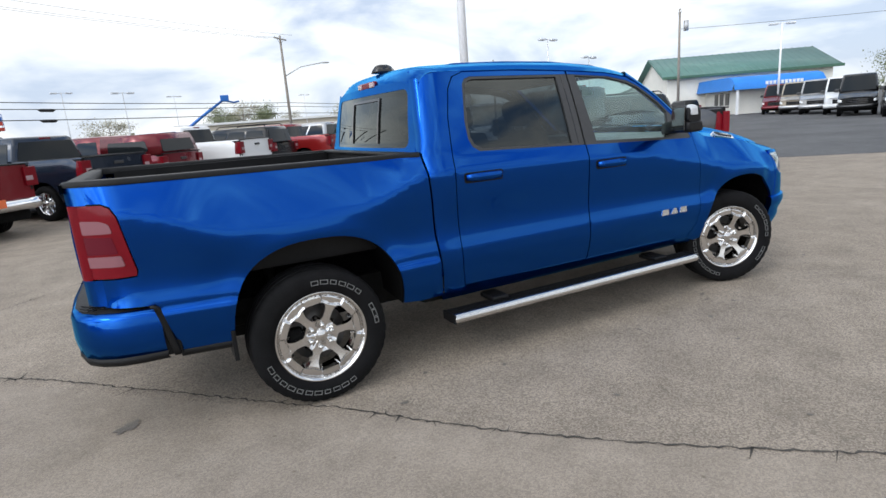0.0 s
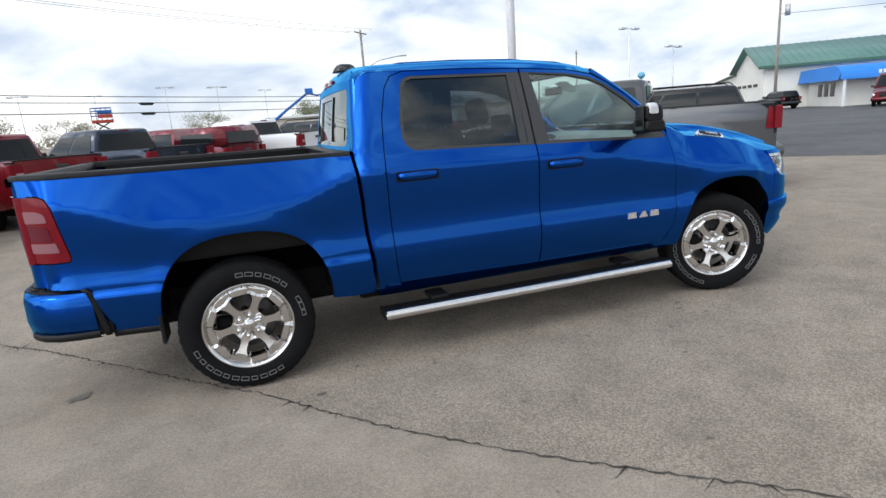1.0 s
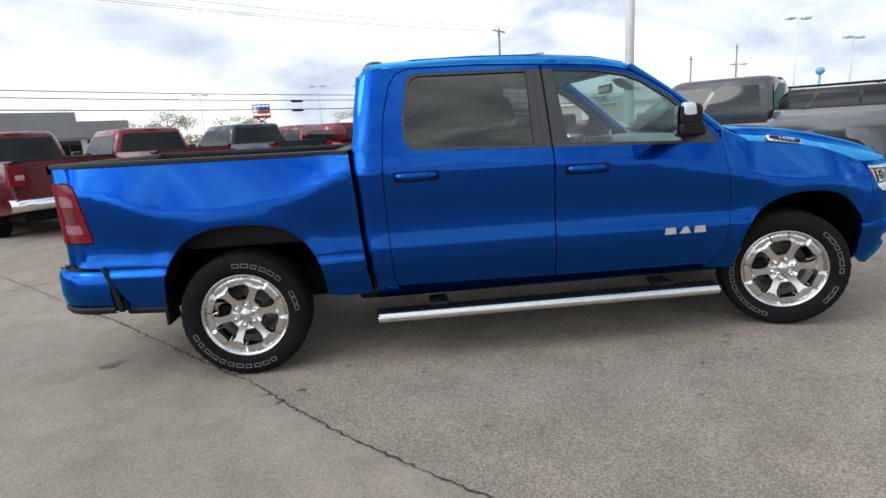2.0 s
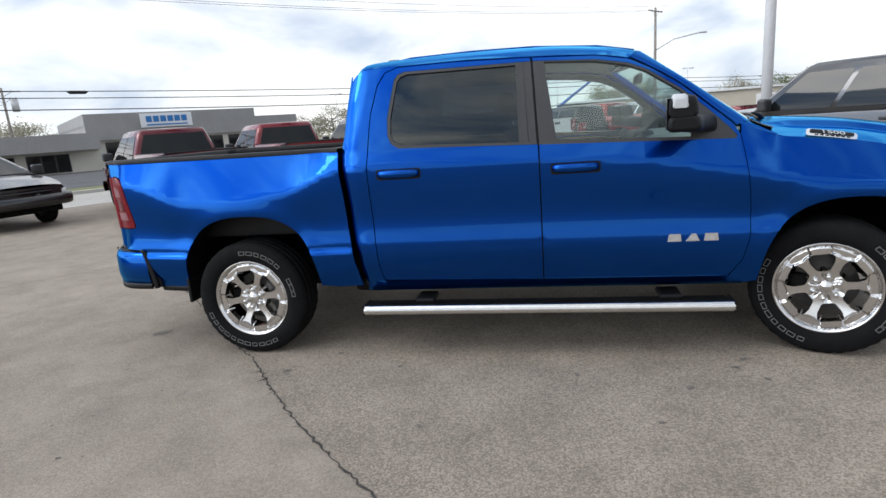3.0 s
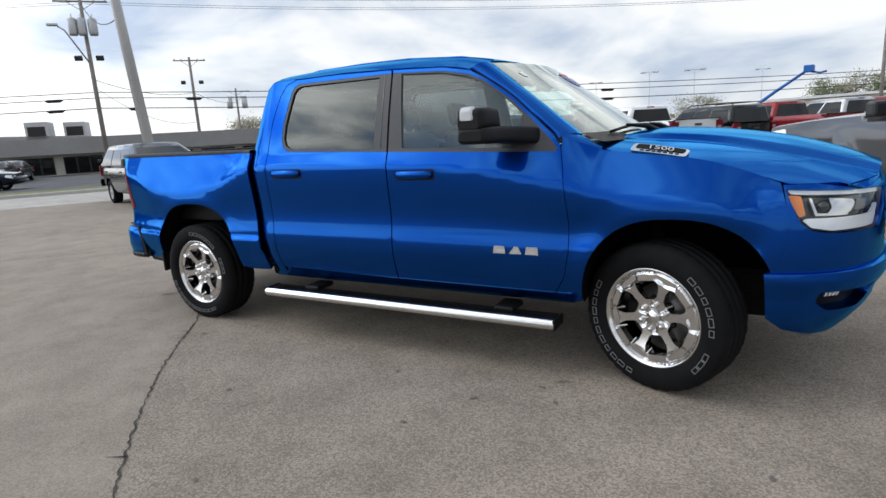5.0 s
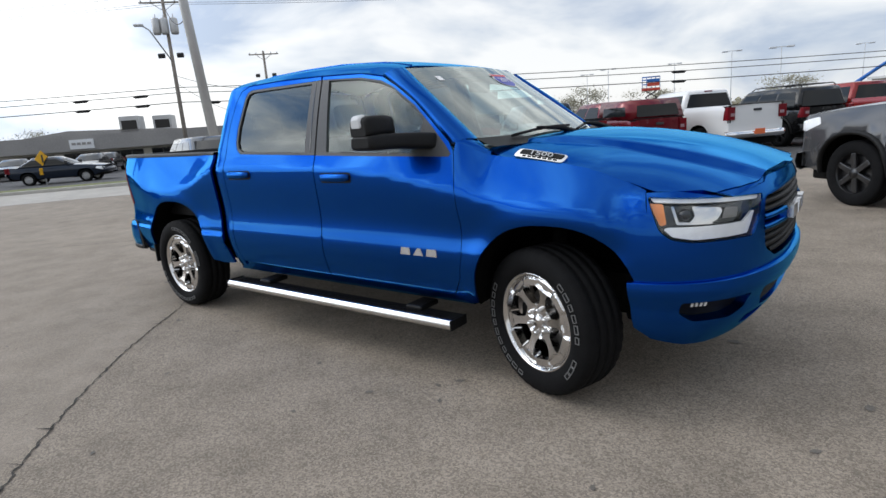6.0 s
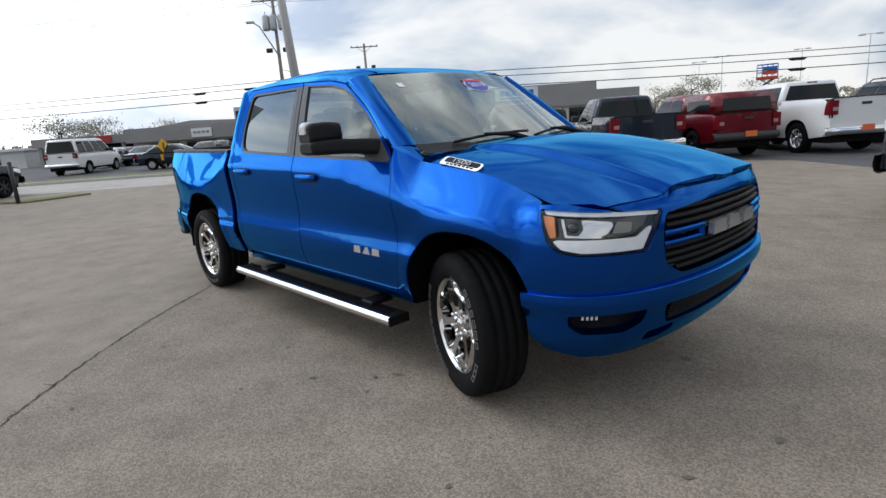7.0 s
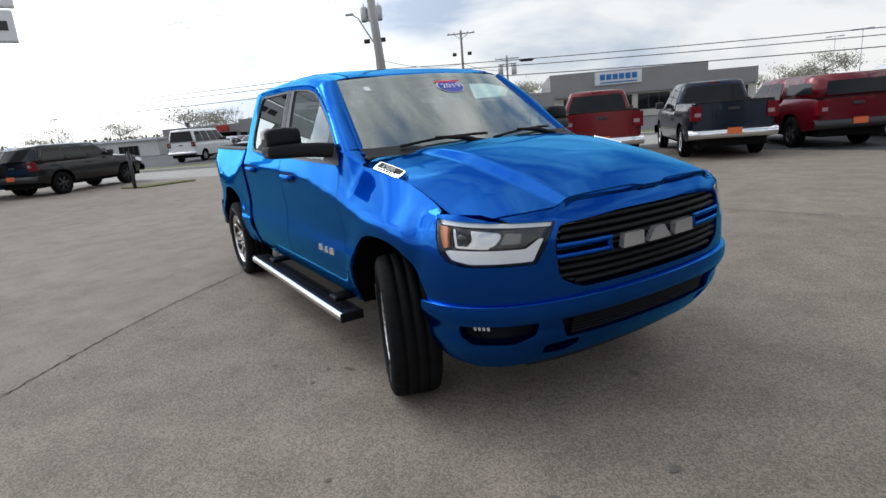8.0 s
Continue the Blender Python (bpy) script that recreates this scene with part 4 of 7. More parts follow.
bump_s = bumper_surface()
top = [(-eb + 2 * eb * i / 40, BUMPER_TOP(abs(-eb + 2 * eb * i / 40))) for i in range(41)]
bottom = [(q_x(4.16), 0.46), (q_x(4.25), 0.40), (q_x(4.42), 0.362), (q_y(0.8), 0.355), (q_y(0.5), 0.375), (0, 0.38), (-q_y(0.5), 0.375), (-q_y(0.8), 0.355), (-q_x(4.42), 0.362), (-q_x(4.25), 0.40), (-q_x(4.16), 0.46)]
FOG = rounded([(q_x(4.365), 0.605), (q_y(0.665), 0.612), (q_y(0.675), 0.545), (q_y(0.76), 0.505), (q_x(4.42), 0.508), (q_x(4.362), 0.548)], 0.018)
SLOT = rounded([(q_y(0.63), 0.478), (q_y(0.46), 0.49), (q_y(0.45), 0.45), (q_y(0.53), 0.418), (q_y(0.64), 0.425)], 0.018)
INTAKE = rounded([(-q_y(0.57), 0.618), (q_y(0.57), 0.618), (q_y(0.53), 0.505), (-q_y(0.53), 0.505)], 0.02)
neg = lambda l: [(-q, z) for q, z in l][::-1]
bumper = panel("front_bumper", top + bottom, bump_s, BLUE, truck, "blue front bumper", holes=[FOG, neg(FOG), SLOT, neg(SLOT), INTAKE], step=0.03, thick=0.05, eps=0.006)
shelf = loft([[(bumper_surface(l) if l > -0.02 else front_surface(-0.03))(-eb + 2 * eb * i / 60, BUMPER_TOP(abs(-eb + 2 * eb * i / 60)) + dz) for i in range(61)] for l, dz in ((0.0, -0.001), (-0.008, 0.006), (-0.1, 0.004))])
part("bumper_ledge", shelf, BLUE, bumper)
for loop, deep, nm in ((FOG, 0.05, "fog_lamp_pocket"), (neg(FOG), 0.05, "fog_lamp_pocket"), (SLOT, 0.06, "tow_slot"), (neg(SLOT), 0.06, "tow_slot"), (INTAKE, 0.06, "air_intake")):
    panel(nm, loop, bumper_surface(-deep), BLACK_PLASTIC, bumper, "black recess", step=0.05, thick=0, eps=0.006)
for sg in (-1, 1):
    for k in range(4):
        q = q_x(4.415) - k * 0.022
        panel("fog_lamp_led", [(sg * q, 0.57), (sg * (q - 0.012), 0.57), (sg * (q - 0.012), 0.588), (sg * q, 0.588)][:: 1 if sg < 0 else -1], bumper_surface(-0.03), LAMP_WHITE, bumper, step=0.03, thick=0.006, eps=0.006)
for k in range(6):
    z = 0.512 + k * 0.017
    part("intake_slat", loft([[Vector(bumper_surface(l)(q_y(0.5) * (i / 15 - 1), z + dz)) for i in range(31)] for l, dz in ((-0.05, 0.0), (-0.02, 0.002), (-0.02, 0.006), (-0.05, 0.008))]), BLACK_PLASTIC, bumper)
part("air_dam", loft([[(front_surface(l)(q, 0.4)[0], front_surface(l)(q, 0.4)[1], z) for q in [q_y(0.72) * (i / 15 - 1) for i in range(31)]] for l, z in ((-0.06, 0.40), (-0.09, 0.345), (-0.12, 0.315), (-0.14, 0.312))]), BLACK_PLASTIC, truck, "black lower air dam")

grille = panel("grille", GRILLE, front_surface(-0.06), GLOSS_BLACK, truck, "black slatted grille", step=0.06, thick=0, eps=0.006)
for k in range(9):
    z = 0.775 + k * 0.034
    if k == 4:
        continue
    half = q_y(0.575 if 0.79 < z < 1.03 else 0.5)
    rows = [[Vector(front_surface(l)(half * (i / 14 - 1), z + dz)) for i in range(29)] for l, dz in ((-0.05, -0.006), (-0.012, -0.011), (-0.006, -0.004), (-0.014, 0.008), (-0.05, 0.012))]
    part("grille_slat", loft(rows), BLACK_PLASTIC, grille)
for sg in (-1, 1):
    for z, hh in ((0.945, 0.012), (0.897, 0.012)):
        rows = [[Vector(front_surface(l)(sg * (q_y(0.59) + (q_y(0.30) - q_y(0.59)) * i / 10), z + dz)) for i in range(11)] for l, dz in ((-0.05, -hh), (-0.002, -hh), (0.006, 0), (-0.002, hh), (-0.05, hh))]
        part("grille_bar", loft(rows), BLUE, grille, "blue grille bar")
    rows = [[Vector(front_surface(l)(sg * (q_y(0.31) + d), 0.897 + 0.048 * i / 6)) for i in range(7)] for l, d in ((-0.05, 0.012), (0.0, 0.012), (0.006, 0), (0.0, -0.012), (-0.05, -0.012))]
    part("grille_bar", loft(rows), BLUE, grille, "blue grille bar")
for k, (a, b) in enumerate(((-0.25, -0.115), (-0.085, 0.075), (0.105, 0.25))):
    h = 0.032
    lean = 0.05 if k == 1 else 0.006
    loop = [(a, -h), (a + lean, h), (b - lean, h), (b, -h)]
    panel("emblem_block", [(q_y(0.0) + p, 0.921 + r) for p, r in loop], front_surface(0.022), EMBLEM, grille, "plain silver emblem shape", step=0.03, thick=0.03, eps=0.006)

for sg in (-1, 1):
    fl = lambda l: [(sg * q, z) for q, z in l] if sg > 0 else [(-q, z) for q, z in l]
    hl = panel("headlamp", fl(rounded(lamp_loop(0.0), 0.02)), front_surface(-0.055), GLOSS_BLACK, truck, "headlamp with clear lens and amber marker", step=0.04, thick=0, eps=0.006)
    a, b = q_x(4.205), q_y(0.60)
    lens = panel("lens", fl(rounded(lamp_loop(-0.002), 0.018)), front_surface(-0.004), LENS_CLEAR, hl, "clear lens", step=0.04, thick=0, eps=0.006)
    lens.visible_shadow = False
    seg = lambda pts, l, mat, nm, lab="": panel(nm, fl(rounded(pts, 0.01)), front_surface(l), mat, hl, lab, step=0.03, thick=0.012, eps=0.006)
    seg([(a - 0.01, 1.076), (b + 0.015, 1.05), (b + 0.02, 1.034), (a - 0.03, 1.055)], -0.022, LAMP_WHITE, "light_bar", "white light bar")
    seg([(a - 0.012, 1.05), (a - 0.075, 1.046), (a - 0.095, 0.958), (q_x(4.272), 0.95)], -0.026, AMBER, "marker", "amber marker")
    seg([(q_x(4.285), 0.938), (a - 0.1, 0.945), (q_y(0.72), 0.945), (q_y(0.665), 0.985), (q_y(0.648), 0.985), (q_y(0.69), 0.888), (q_x(4.41), 0.886), (q_x(4.325), 0.902)], -0.024, LAMP_WHITE, "light_bar", "white lower light bar")
    seg([(a - 0.205, 1.032), (a - 0.345, 1.02), (a - 0.36, 1.003), (a - 0.33, 0.966), (a - 0.30, 0.958), (a - 0.195, 0.959), (a - 0.222, 0.99)], -0.034, POLISHED, "reflector", "bright reflector")
    seg([(a - 0.138, 0.956), (a - 0.305, 0.951), (a - 0.308, 0.960), (a - 0.145, 0.966)], -0.03, POLISHED, "reflector_rim", "thin bright rim")
    seg([(a - 0.110, 1.036), (a - 0.122, 1.036), (a - 0.15, 0.96), (a - 0.138, 0.957)], -0.03, POLISHED, "reflector_rim", "thin bright rim")
    seg([(a - 0.375, 1.018), (a - 0.455, 1.01), (a - 0.445, 0.968), (a - 0.355, 0.968)], -0.036, ROTOR, "side_reflector", "dim side reflector")
    p = Vector(front_surface(-0.035)(sg * (a - 0.172), 0.998))
    bm = bmesh.new()
    bmesh.ops.create_uvsphere(bm, u_segments=20, v_segments=12, radius=0.026, matrix=Matrix.Translation(p))
    for f in bm.faces:
        f.smooth = True
    part("projector", bm, GLOSS_BLACK, hl, "dark projector lens")

# Load bed
bedbox = bmesh.new()
add_box(bedbox, (-1.0, -0.78, 0.82), (0.70, 0.78, 0.86))
for s in (-1, 1):
    add_box(bedbox, (-0.98, min(s * 0.76, s * 0.815), 0.84), (0.70, max(s * 0.76, s * 0.815), 1.385))
    add_box(bedbox, (-0.42, min(s * 0.56, s * 0.80), 0.85), (0.48, max(s * 0.56, s * 0.80), 1.10), 0.05)
add_box(bedbox, (0.66, -0.84, 0.84), (0.71, 0.84, 1.385))
part("bed_liner", bedbox, BLACK_PLASTIC, truck, "black bed liner")
for s in (-1, 1):
    path = [(0.738 - 1.785 * i / 60, half_width(0.738 - 1.785 * i / 60, 1.39)) for i in range(61)]
    (xa, ya), (xc, yc) = path[-1], (-1.15, 0.755)
    path += [(xa + (xc - xa) * u - 0.014 * math.sin(math.pi * u), ya + (yc - ya) * u + 0.016 * math.sin(math.pi * u)) for u in (0.15, 0.3, 0.45, 0.6, 0.8, 1.0)]
    rows = []
    for i, (x, y) in enumerate(path):
        p, q = path[max(0, i - 1)], path[min(len(path) - 1, i + 1)]
        d = Vector((q[0] - p[0], q[1] - p[1])).normalized()
        nrm = Vector((d.y, -d.x))
        zt = 1.392 - 0.0118 * x
        deep = 0.1 if x > -1.0 else 0.075
        rows.append([(x + nrm.x * o, s * (y + nrm.y * o), zt + dz) for o, dz in ((0.007, -0.014), (0.008, 0.004), (-0.004, 0.013), (-deep * 0.75, 0.015), (-deep, 0.004), (-deep, -0.03))])
    part("bed_rail_cap", loft(rows), BLACK_PLASTIC, truck, "black rail cap")
part("bed_front_cap", box((0.64, -0.82, 1.375), (0.74, 0.82, 1.398), 0.008), BLACK_PLASTIC, truck)
gate = panel("tailgate", rounded([(-0.76, 0.79), (0.76, 0.79), (0.77, 1.36), (-0.77, 1.36)], 0.03), lambda y, z: (-1.135 - 0.02 * math.sin(math.pi * (z - 0.79) / 0.6) - 0.02 * (1 - (y / 0.8) ** 2), y, z), BLUE, truck, "blue tailgate", step=0.06, out=-1)
part("tailgate_cap", loft([[(x, y, 1.36 + dz) for y in (-0.78, -0.4, 0, 0.4, 0.78)] for x, dz in ((-1.165, 0.0), (-1.165, 0.045), (-1.12, 0.056), (-1.06, 0.05), (-1.06, 0.0))]), BLACK_PLASTIC, gate)
part("tailgate_inner", box((-1.12, -0.77, 0.85), (-1.08, 0.77, 1.38), 0.01), BLACK_PLASTIC, gate)
part("tailgate_handle", box((-1.19, -0.12, 1.24), (-1.16, 0.12, 1.31), 0.012), BLACK_PLASTIC, gate)

# Rear bumper
plan = [(-0.80, 0.955), (-0.92, 0.948), (-1.03, 0.925), (-1.12, 0.875), (-1.19, 0.80), (-1.235, 0.66), (-1.25, 0.4), (-1.25, 0.0)]
plan = [(x, -y) for x, y in plan] + [(x, y) for x, y in plan[::-1][1:]]
rows = []
for inset, z in ((0.06, 0.50), (0.012, 0.515), (-0.004, 0.60), (0.0, 0.72), (0.016, 0.752), (0.05, 0.758)):
    rows.append([(x + inset * (0.2 if abs(y) > 0.93 else 0.7), y * (1 - inset * 0.9), z - (0.03 if x > -0.85 and z < 0.53 else 0)) for x, y in plan])
rear_bumper = part("rear_bumper", loft(rows), BLUE, truck, "blue rear bumper")
part("step_pad", loft([[(x * 0.995 + 0.02, y * 0.97, 0.758) for x, y in plan], [(x * 0.98 + 0.03, y * 0.95, 0.772) for x, y in plan], [(max(x, -1.10) + 0.08 if x < -1.0 else x, y * 0.86, 0.772) for x, y in plan]]), BLACK_PLASTIC, rear_bumper, "black tread pad")
pad = bmesh.new()
for s in (-1, 1):
    for i in range(6):
        for j in range(4):
            add_box(pad, (-0.013, -0.004, 0), (0.013, 0.004, 0.006), 0, pose(-1.16 + j * 0.04 + 0.02 * (i % 2), s * (0.70 + i * 0.026), 0.771, 0, 0, 40 * (1 if j % 2 else -1)))
part("tread_ridge", pad, BLACK_PLASTIC, rear_bumper)
for s in (-1, 1):
    edge = loft([[(-0.795 + dx + t * 0.075, s * (half_width(-0.78, 0.62) + dy), z) for dx, dy in ((-0.03, 0.004), (-0.028, 0.012), (0.0, 0.012), (0.004, 0.0))] for t, z in ((-0.3, 0.775), (0.0, 0.755), (0.2, 0.70), (0.7, 0.52), (0.75, 0.49))], closed=True)
    part("bumper_end_trim", edge, BLACK_PLASTIC, rear_bumper)
for s in (-1, 1):
    part("bumper_end_filler", box((-0.84, min(s * 0.90, s * 0.938), 0.49), (-0.725, max(s * 0.90, s * 0.938), 0.765), 0.008), BLACK_PLASTIC, rear_bumper)
part("lower_strip", loft([[(x * 0.998 + o, y * (1 - 0.4 * o), z) for x, y in plan] for o, z in ((0.05, 0.478), (0.012, 0.482), (0.002, 0.50), (0.004, 0.522), (0.03, 0.526))]), BLACK_PLASTIC, rear_bumper, "black lower edge")
part("bumper_underside", box((-1.1, -0.80, 0.475), (-0.78, 0.80, 0.53), 0.02), BLACK_PLASTIC, rear_bumper)
# the tail's corners tuck in behind the lamps
for ob in [o for o in truck.children_recursive if o.type == "MESH"]:
    for p in ob.data.vertices:
        if p.co.x < -0.87:
            p.co.x = -0.87 + (p.co.x + 0.87) * (0.87 if p.co.z > 0.78 else 0.95)
# Underbody
under = bmesh.new()
add_box(under, (-0.9, -0.62, 0.40), (4.3, 0.62, 0.62))
for s in (-1, 1):
    add_box(under, (-1.1, min(s * 0.42, s * 0.54), 0.42), (4.3, max(s * 0.42, s * 0.54), 0.56), 0.02)
    add_box(under, (0.72, min(s * 0.6, s * 0.84), 0.40), (3.2, max(s * 0.6, s * 0.84), 0.5), 0.03)
add_box(under, (4.0, -0.64, 0.36), (4.36, 0.64, 0.6), 0.03)
part("underbody", under, DARK_METAL, truck, "dark underbody")
axle = merge([tube([(0, -0.75, 0.40), (0, 0.75, 0.40)], 0.05, 12), tube([(0, -0.05, 0.40), (0, 0.25, 0.40)], [0.15, 0.15], 14), tube([(-0.35, 0.5, 0.45), (0.5, 0.5, 0.42)], 0.03), tube([(-0.35, -0.5, 0.45), (0.5, -0.5, 0.42)], 0.03), tube([(-1.0, -0.7, 0.47), (-0.5, -0.62, 0.5), (0.6, -0.5, 0.44), (2.5, -0.4, 0.42)], 0.035), tube([(-0.12, -0.6, 0.3), (-0.2, -0.55, 0.9)], 0.03)])
part("rear_axle", axle, DARK_METAL, truck)
hubs = merge([tube([(3.672, -0.75, 0.40), (3.672, 0.75, 0.40)], 0.04, 10), tube([(3.67, -0.66, 0.32), (3.67, -0.3, 0.38)], 0.03), tube([(3.67, 0.66, 0.32), (3.67, 0.3, 0.38)], 0.03), tube([(3.6, -0.62, 0.4), (3.6, -0.55, 0.9)], 0.045), tube([(3.6, 0.62, 0.4), (3.6, 0.55, 0.9)], 0.045)])
part("front_axle", hubs, DARK_METAL, truck)

# Wheels: the part is the barrel of the rim, with its tyre, spokes, nuts and brake under it


def tyre_mesh(r=0.404, w=0.1375, rim=0.262, k=120, lugs=True):
    prof = [(-0.105, rim), (-w * 0.96, rim + 0.02), (-w * 1.015, rim + 0.06), (-w * 1.0, rim + 0.092), (-w * 0.93, r - 0.022), (-w * 0.84, r - 0.008), (-w * 0.66, r - 0.001)]
    for g in (-0.42, 0.0, 0.42):
        prof += [(w * (g - 0.05), r), (w * (g - 0.04), r - 0.009), (w * (g + 0.04), r - 0.009), (w * (g + 0.05), r)]
    prof += [(-h, q) for h, q in prof[:7][::-1]]
    rings = []
    for j in range(k):
        a = 2 * math.pi * j / k
        ring = []
        for i, (h, q) in enumerate(prof):
            if lugs and j % 3 == 0 and (4 <= i <= 6 or len(prof) - 7 <= i <= len(prof) - 5):
                q -= 0.0045
            ring.append((q * math.cos(a), h, q * math.sin(a)))
        rings.append(ring)
    return loft(rings + rings[:1])


def sidewall_mark(kind, r=0.333, y=-0.1405, h=0.026, t=0.0034):
    """One raised outlined bar on a tyre's sidewall."""
    w = (0.046, 0.036, 0.042)[kind]
    bm = bmesh.new()
    m = Matrix(((1, 0, 0, r), (0, 0, -1, y), (0, 1, 0, 0), (0, 0, 0, 1)))
    bars = [((-h / 2, -w / 2, -0.004), (h / 2, -w / 2 + t, 0.002)), ((-h / 2, w / 2 - t, -0.004), (h / 2, w / 2, 0.002))]
    bars.append(((h / 2 - t, -w / 2, -0.004), (h / 2, w / 2, 0.002)))
    bars.append(((-h / 2, -w / 2, -0.004), (-h / 2 + t, w / 2, 0.002)))
    for lo, hi in bars:
        add_box(bm, lo, hi, 0, m)
    return bm


barrel = revolve([(0.1, 0.255), (-0.08, 0.245), (-0.105, 0.252), (-0.116, 0.262), (-0.121, 0.27), (-0.112, 0.274), (-0.1, 0.268), (0.1, 0.268)], 64)
mesh_of = {}


def stock(name, bm, mat):
    me = bpy.data.meshes.new(name)
    bm.to_mesh(me)
    bm.free()
    me.materials.append(mat)
    mesh_of[name] = me
    return me


def face_depth(x, z):
    """The cast face of a wheel: a dished hub, flat spokes and faceted pads at the rim."""
    r, a = math.hypot(x, z), math.degrees(math.atan2(x, z))
    near = abs((a + 30) % 60 - 30)
    d = -0.086 - 0.026 * min(1.0, max(0.0, (r - 0.06) / 0.14)) ** 1.4
    pad = min(1.0, max(0.0, (r - 0.190 - 0.0011 * near) / 0.008)) * min(1.0, max(0.0, (17.5 - near) / 2.5))
    d += 0.012 * pad
    valley = min(1.0, max(0.0, (near - 17) / 13)) * min(1.0, max(0.0, (0.1 - r) / 0.03))
    d += 0.014 * valley
    if r > 0.242:
        d += 0.010 * min(1.0, (r - 0.242) / 0.006) - 0.014 * min(1.0, max(0.0, (r - 0.252) / 0.006))
    return (x, d, z)


circle = [(0.266 * math.cos(2 * math.pi * i / 72), 0.266 * math.sin(2 * math.pi * i / 72)) for i in range(72)]
windows = []
for i in range(6):
    c, s = math.cos(math.radians(60 * i + 30)), math.sin(math.radians(60 * i + 30))
    loop = rounded([(-0.031, 0.098), (0.031, 0.098), (0.062, 0.150), (0.066, 0.188), (0.052, 0.202), (-0.052, 0.202), (-0.066, 0.188), (-0.062, 0.150)], 0.012, 3)
    windows.append([(u * c + v * s, -u * s + v * c) for u, v in loop])
face_ob = panel("wheel_face", circle, face_depth, POLISHED, None, holes=windows, step=0.0085, thick=0.045, out=1, eps=0.004)
mesh_of["wheel_face"] = face_ob.data
bpy.data.objects.remove(face_ob)


stock("wheel", barrel, POLISHED)
stock("tyre", tyre_mesh(), RUBBER)
stock("centre_cap", revolve([(-0.07, 0.040), (-0.094, 0.038), (-0.098, 0.033), (-0.097, 0.026), (-0.101, 0.022), (-0.102, 0.0)], 32), POLISHED)
stock("lug_nut", revolve([(-0.07, 0.0145), (-0.105, 0.014), (-0.113, 0.009), (-0.114, 0.0)], 12), BRUSHED)
stock("brake_rotor", revolve([(-0.005, 0.0), (-0.03, 0.07), (-0.005, 0.08), (-0.005, 0.168), (0.02, 0.168), (0.02, 0.0)], 40), ROTOR)
for kind in range(3):
    stock("sidewall_mark_%d" % kind, sidewall_mark(kind), TYRE_WHITE)
stock("caliper", box((-0.19, -0.05, -0.06), (-0.09, 0.03, 0.06), 0.02), DARK_METAL)


def piece(name, parent, m, label=""):
    ob = new(name, mesh_of[name])
    ob.parent = parent
    ob.matrix_basis = m
    return tagged(ob, label=label)


for x, s, steer, spin in ((0.0, -1, 0, 22), (3.672, -1, -21, 20), (0.0, 1, 0, 20), (3.672, 1, -21, 5)):
    m = pose(x, s * 0.865, 0.404, 0, 0, steer + (180 if s > 0 else 0))
    w = piece("wheel", truck, m, "polished six-spoke alloy wheel")
    turn = pose(0, 0, 0, 0, spin, 0)
    piece("tyre", w, Matrix(), "black tyre with white outlined sidewall marks")
    marks = [200 + 9.6 * k for k in range(11)] + [92 - 9.4 * k for k in range(6)] + [22, 14, 6]
    for k, a in enumerate(marks):
        q = new("sidewall_mark", mesh_of["sidewall_mark_%d" % (k * 7 % 3)])
        q.parent, q.matrix_basis = w, pose(0, 0, 0, 0, -a + (0 if x == 0 else 45), 0)
    piece("brake_rotor", w, Matrix())
    piece("caliper", w, Matrix())
    piece("wheel_face", w, turn, "polished cast face with six broad spokes")
    piece("centre_cap", w, Matrix())
    for i in range(6):
        piece("lug_nut", w, turn @ pose(0, 0, 0, 0, 60 * i - 12, 0) @ pose(0, 0, 0.066))

# Cabin
floor = bmesh.new()
add_box(floor, (0.85, -0.85, 0.5), (3.25, 0.85, 0.66))
add_box(floor, (1.5, -0.12, 0.66), (3.0, 0.12, 1.0), 0.04)
add_box(floor, (0.82, -0.84, 0.66), (0.9, 0.84, 1.38))
part("cabin_floor", floor, CABIN, truck, "dark cabin floor and console")
dash = loft([[(x, y, z) for x, z in ((2.78, 0.95), (2.76, 1.16), (2.82, 1.28), (2.95, 1.325), (3.12, 1.33), (3.3, 1.34), (3.3, 0.95))] for y in (-0.85, -0.5, 0.0, 0.5, 0.85)])
dashboard = part("dashboard", dash, CABIN_GREY, truck, "grey dashboard")
part("instrument_hood", box((2.74, 0.22, 1.2), (2.9, 0.62, 1.34), 0.04), CABIN, dashboard)
part("centre_screen", box((2.74, -0.13, 1.0), (2.78, 0.13, 1.3), 0.01), GLOSS_BLACK, dashboard)
ring = []
for i in range(25):
    a = 2 * math.pi * i / 24
    ring.append(Matrix.Translation((2.62, 0.42, 1.18)) @ pose(0, 0, 0, 0, -65, 0) @ Vector((0.19 * math.cos(a), 0.19 * math.sin(a), 0)))
sw = part("steering_wheel", tube(ring, 0.016, 8), CABIN, truck, "black steering wheel")
part("wheel_hub", merge([tube([(2.62, 0.42, 1.18), (2.85, 0.42, 1.08)], [0.06, 0.05], 10), tube([ring[0], ring[12]], 0.014, 6), tube([ring[6], (2.62, 0.42, 1.18)], 0.014, 6)]), CABIN, sw)


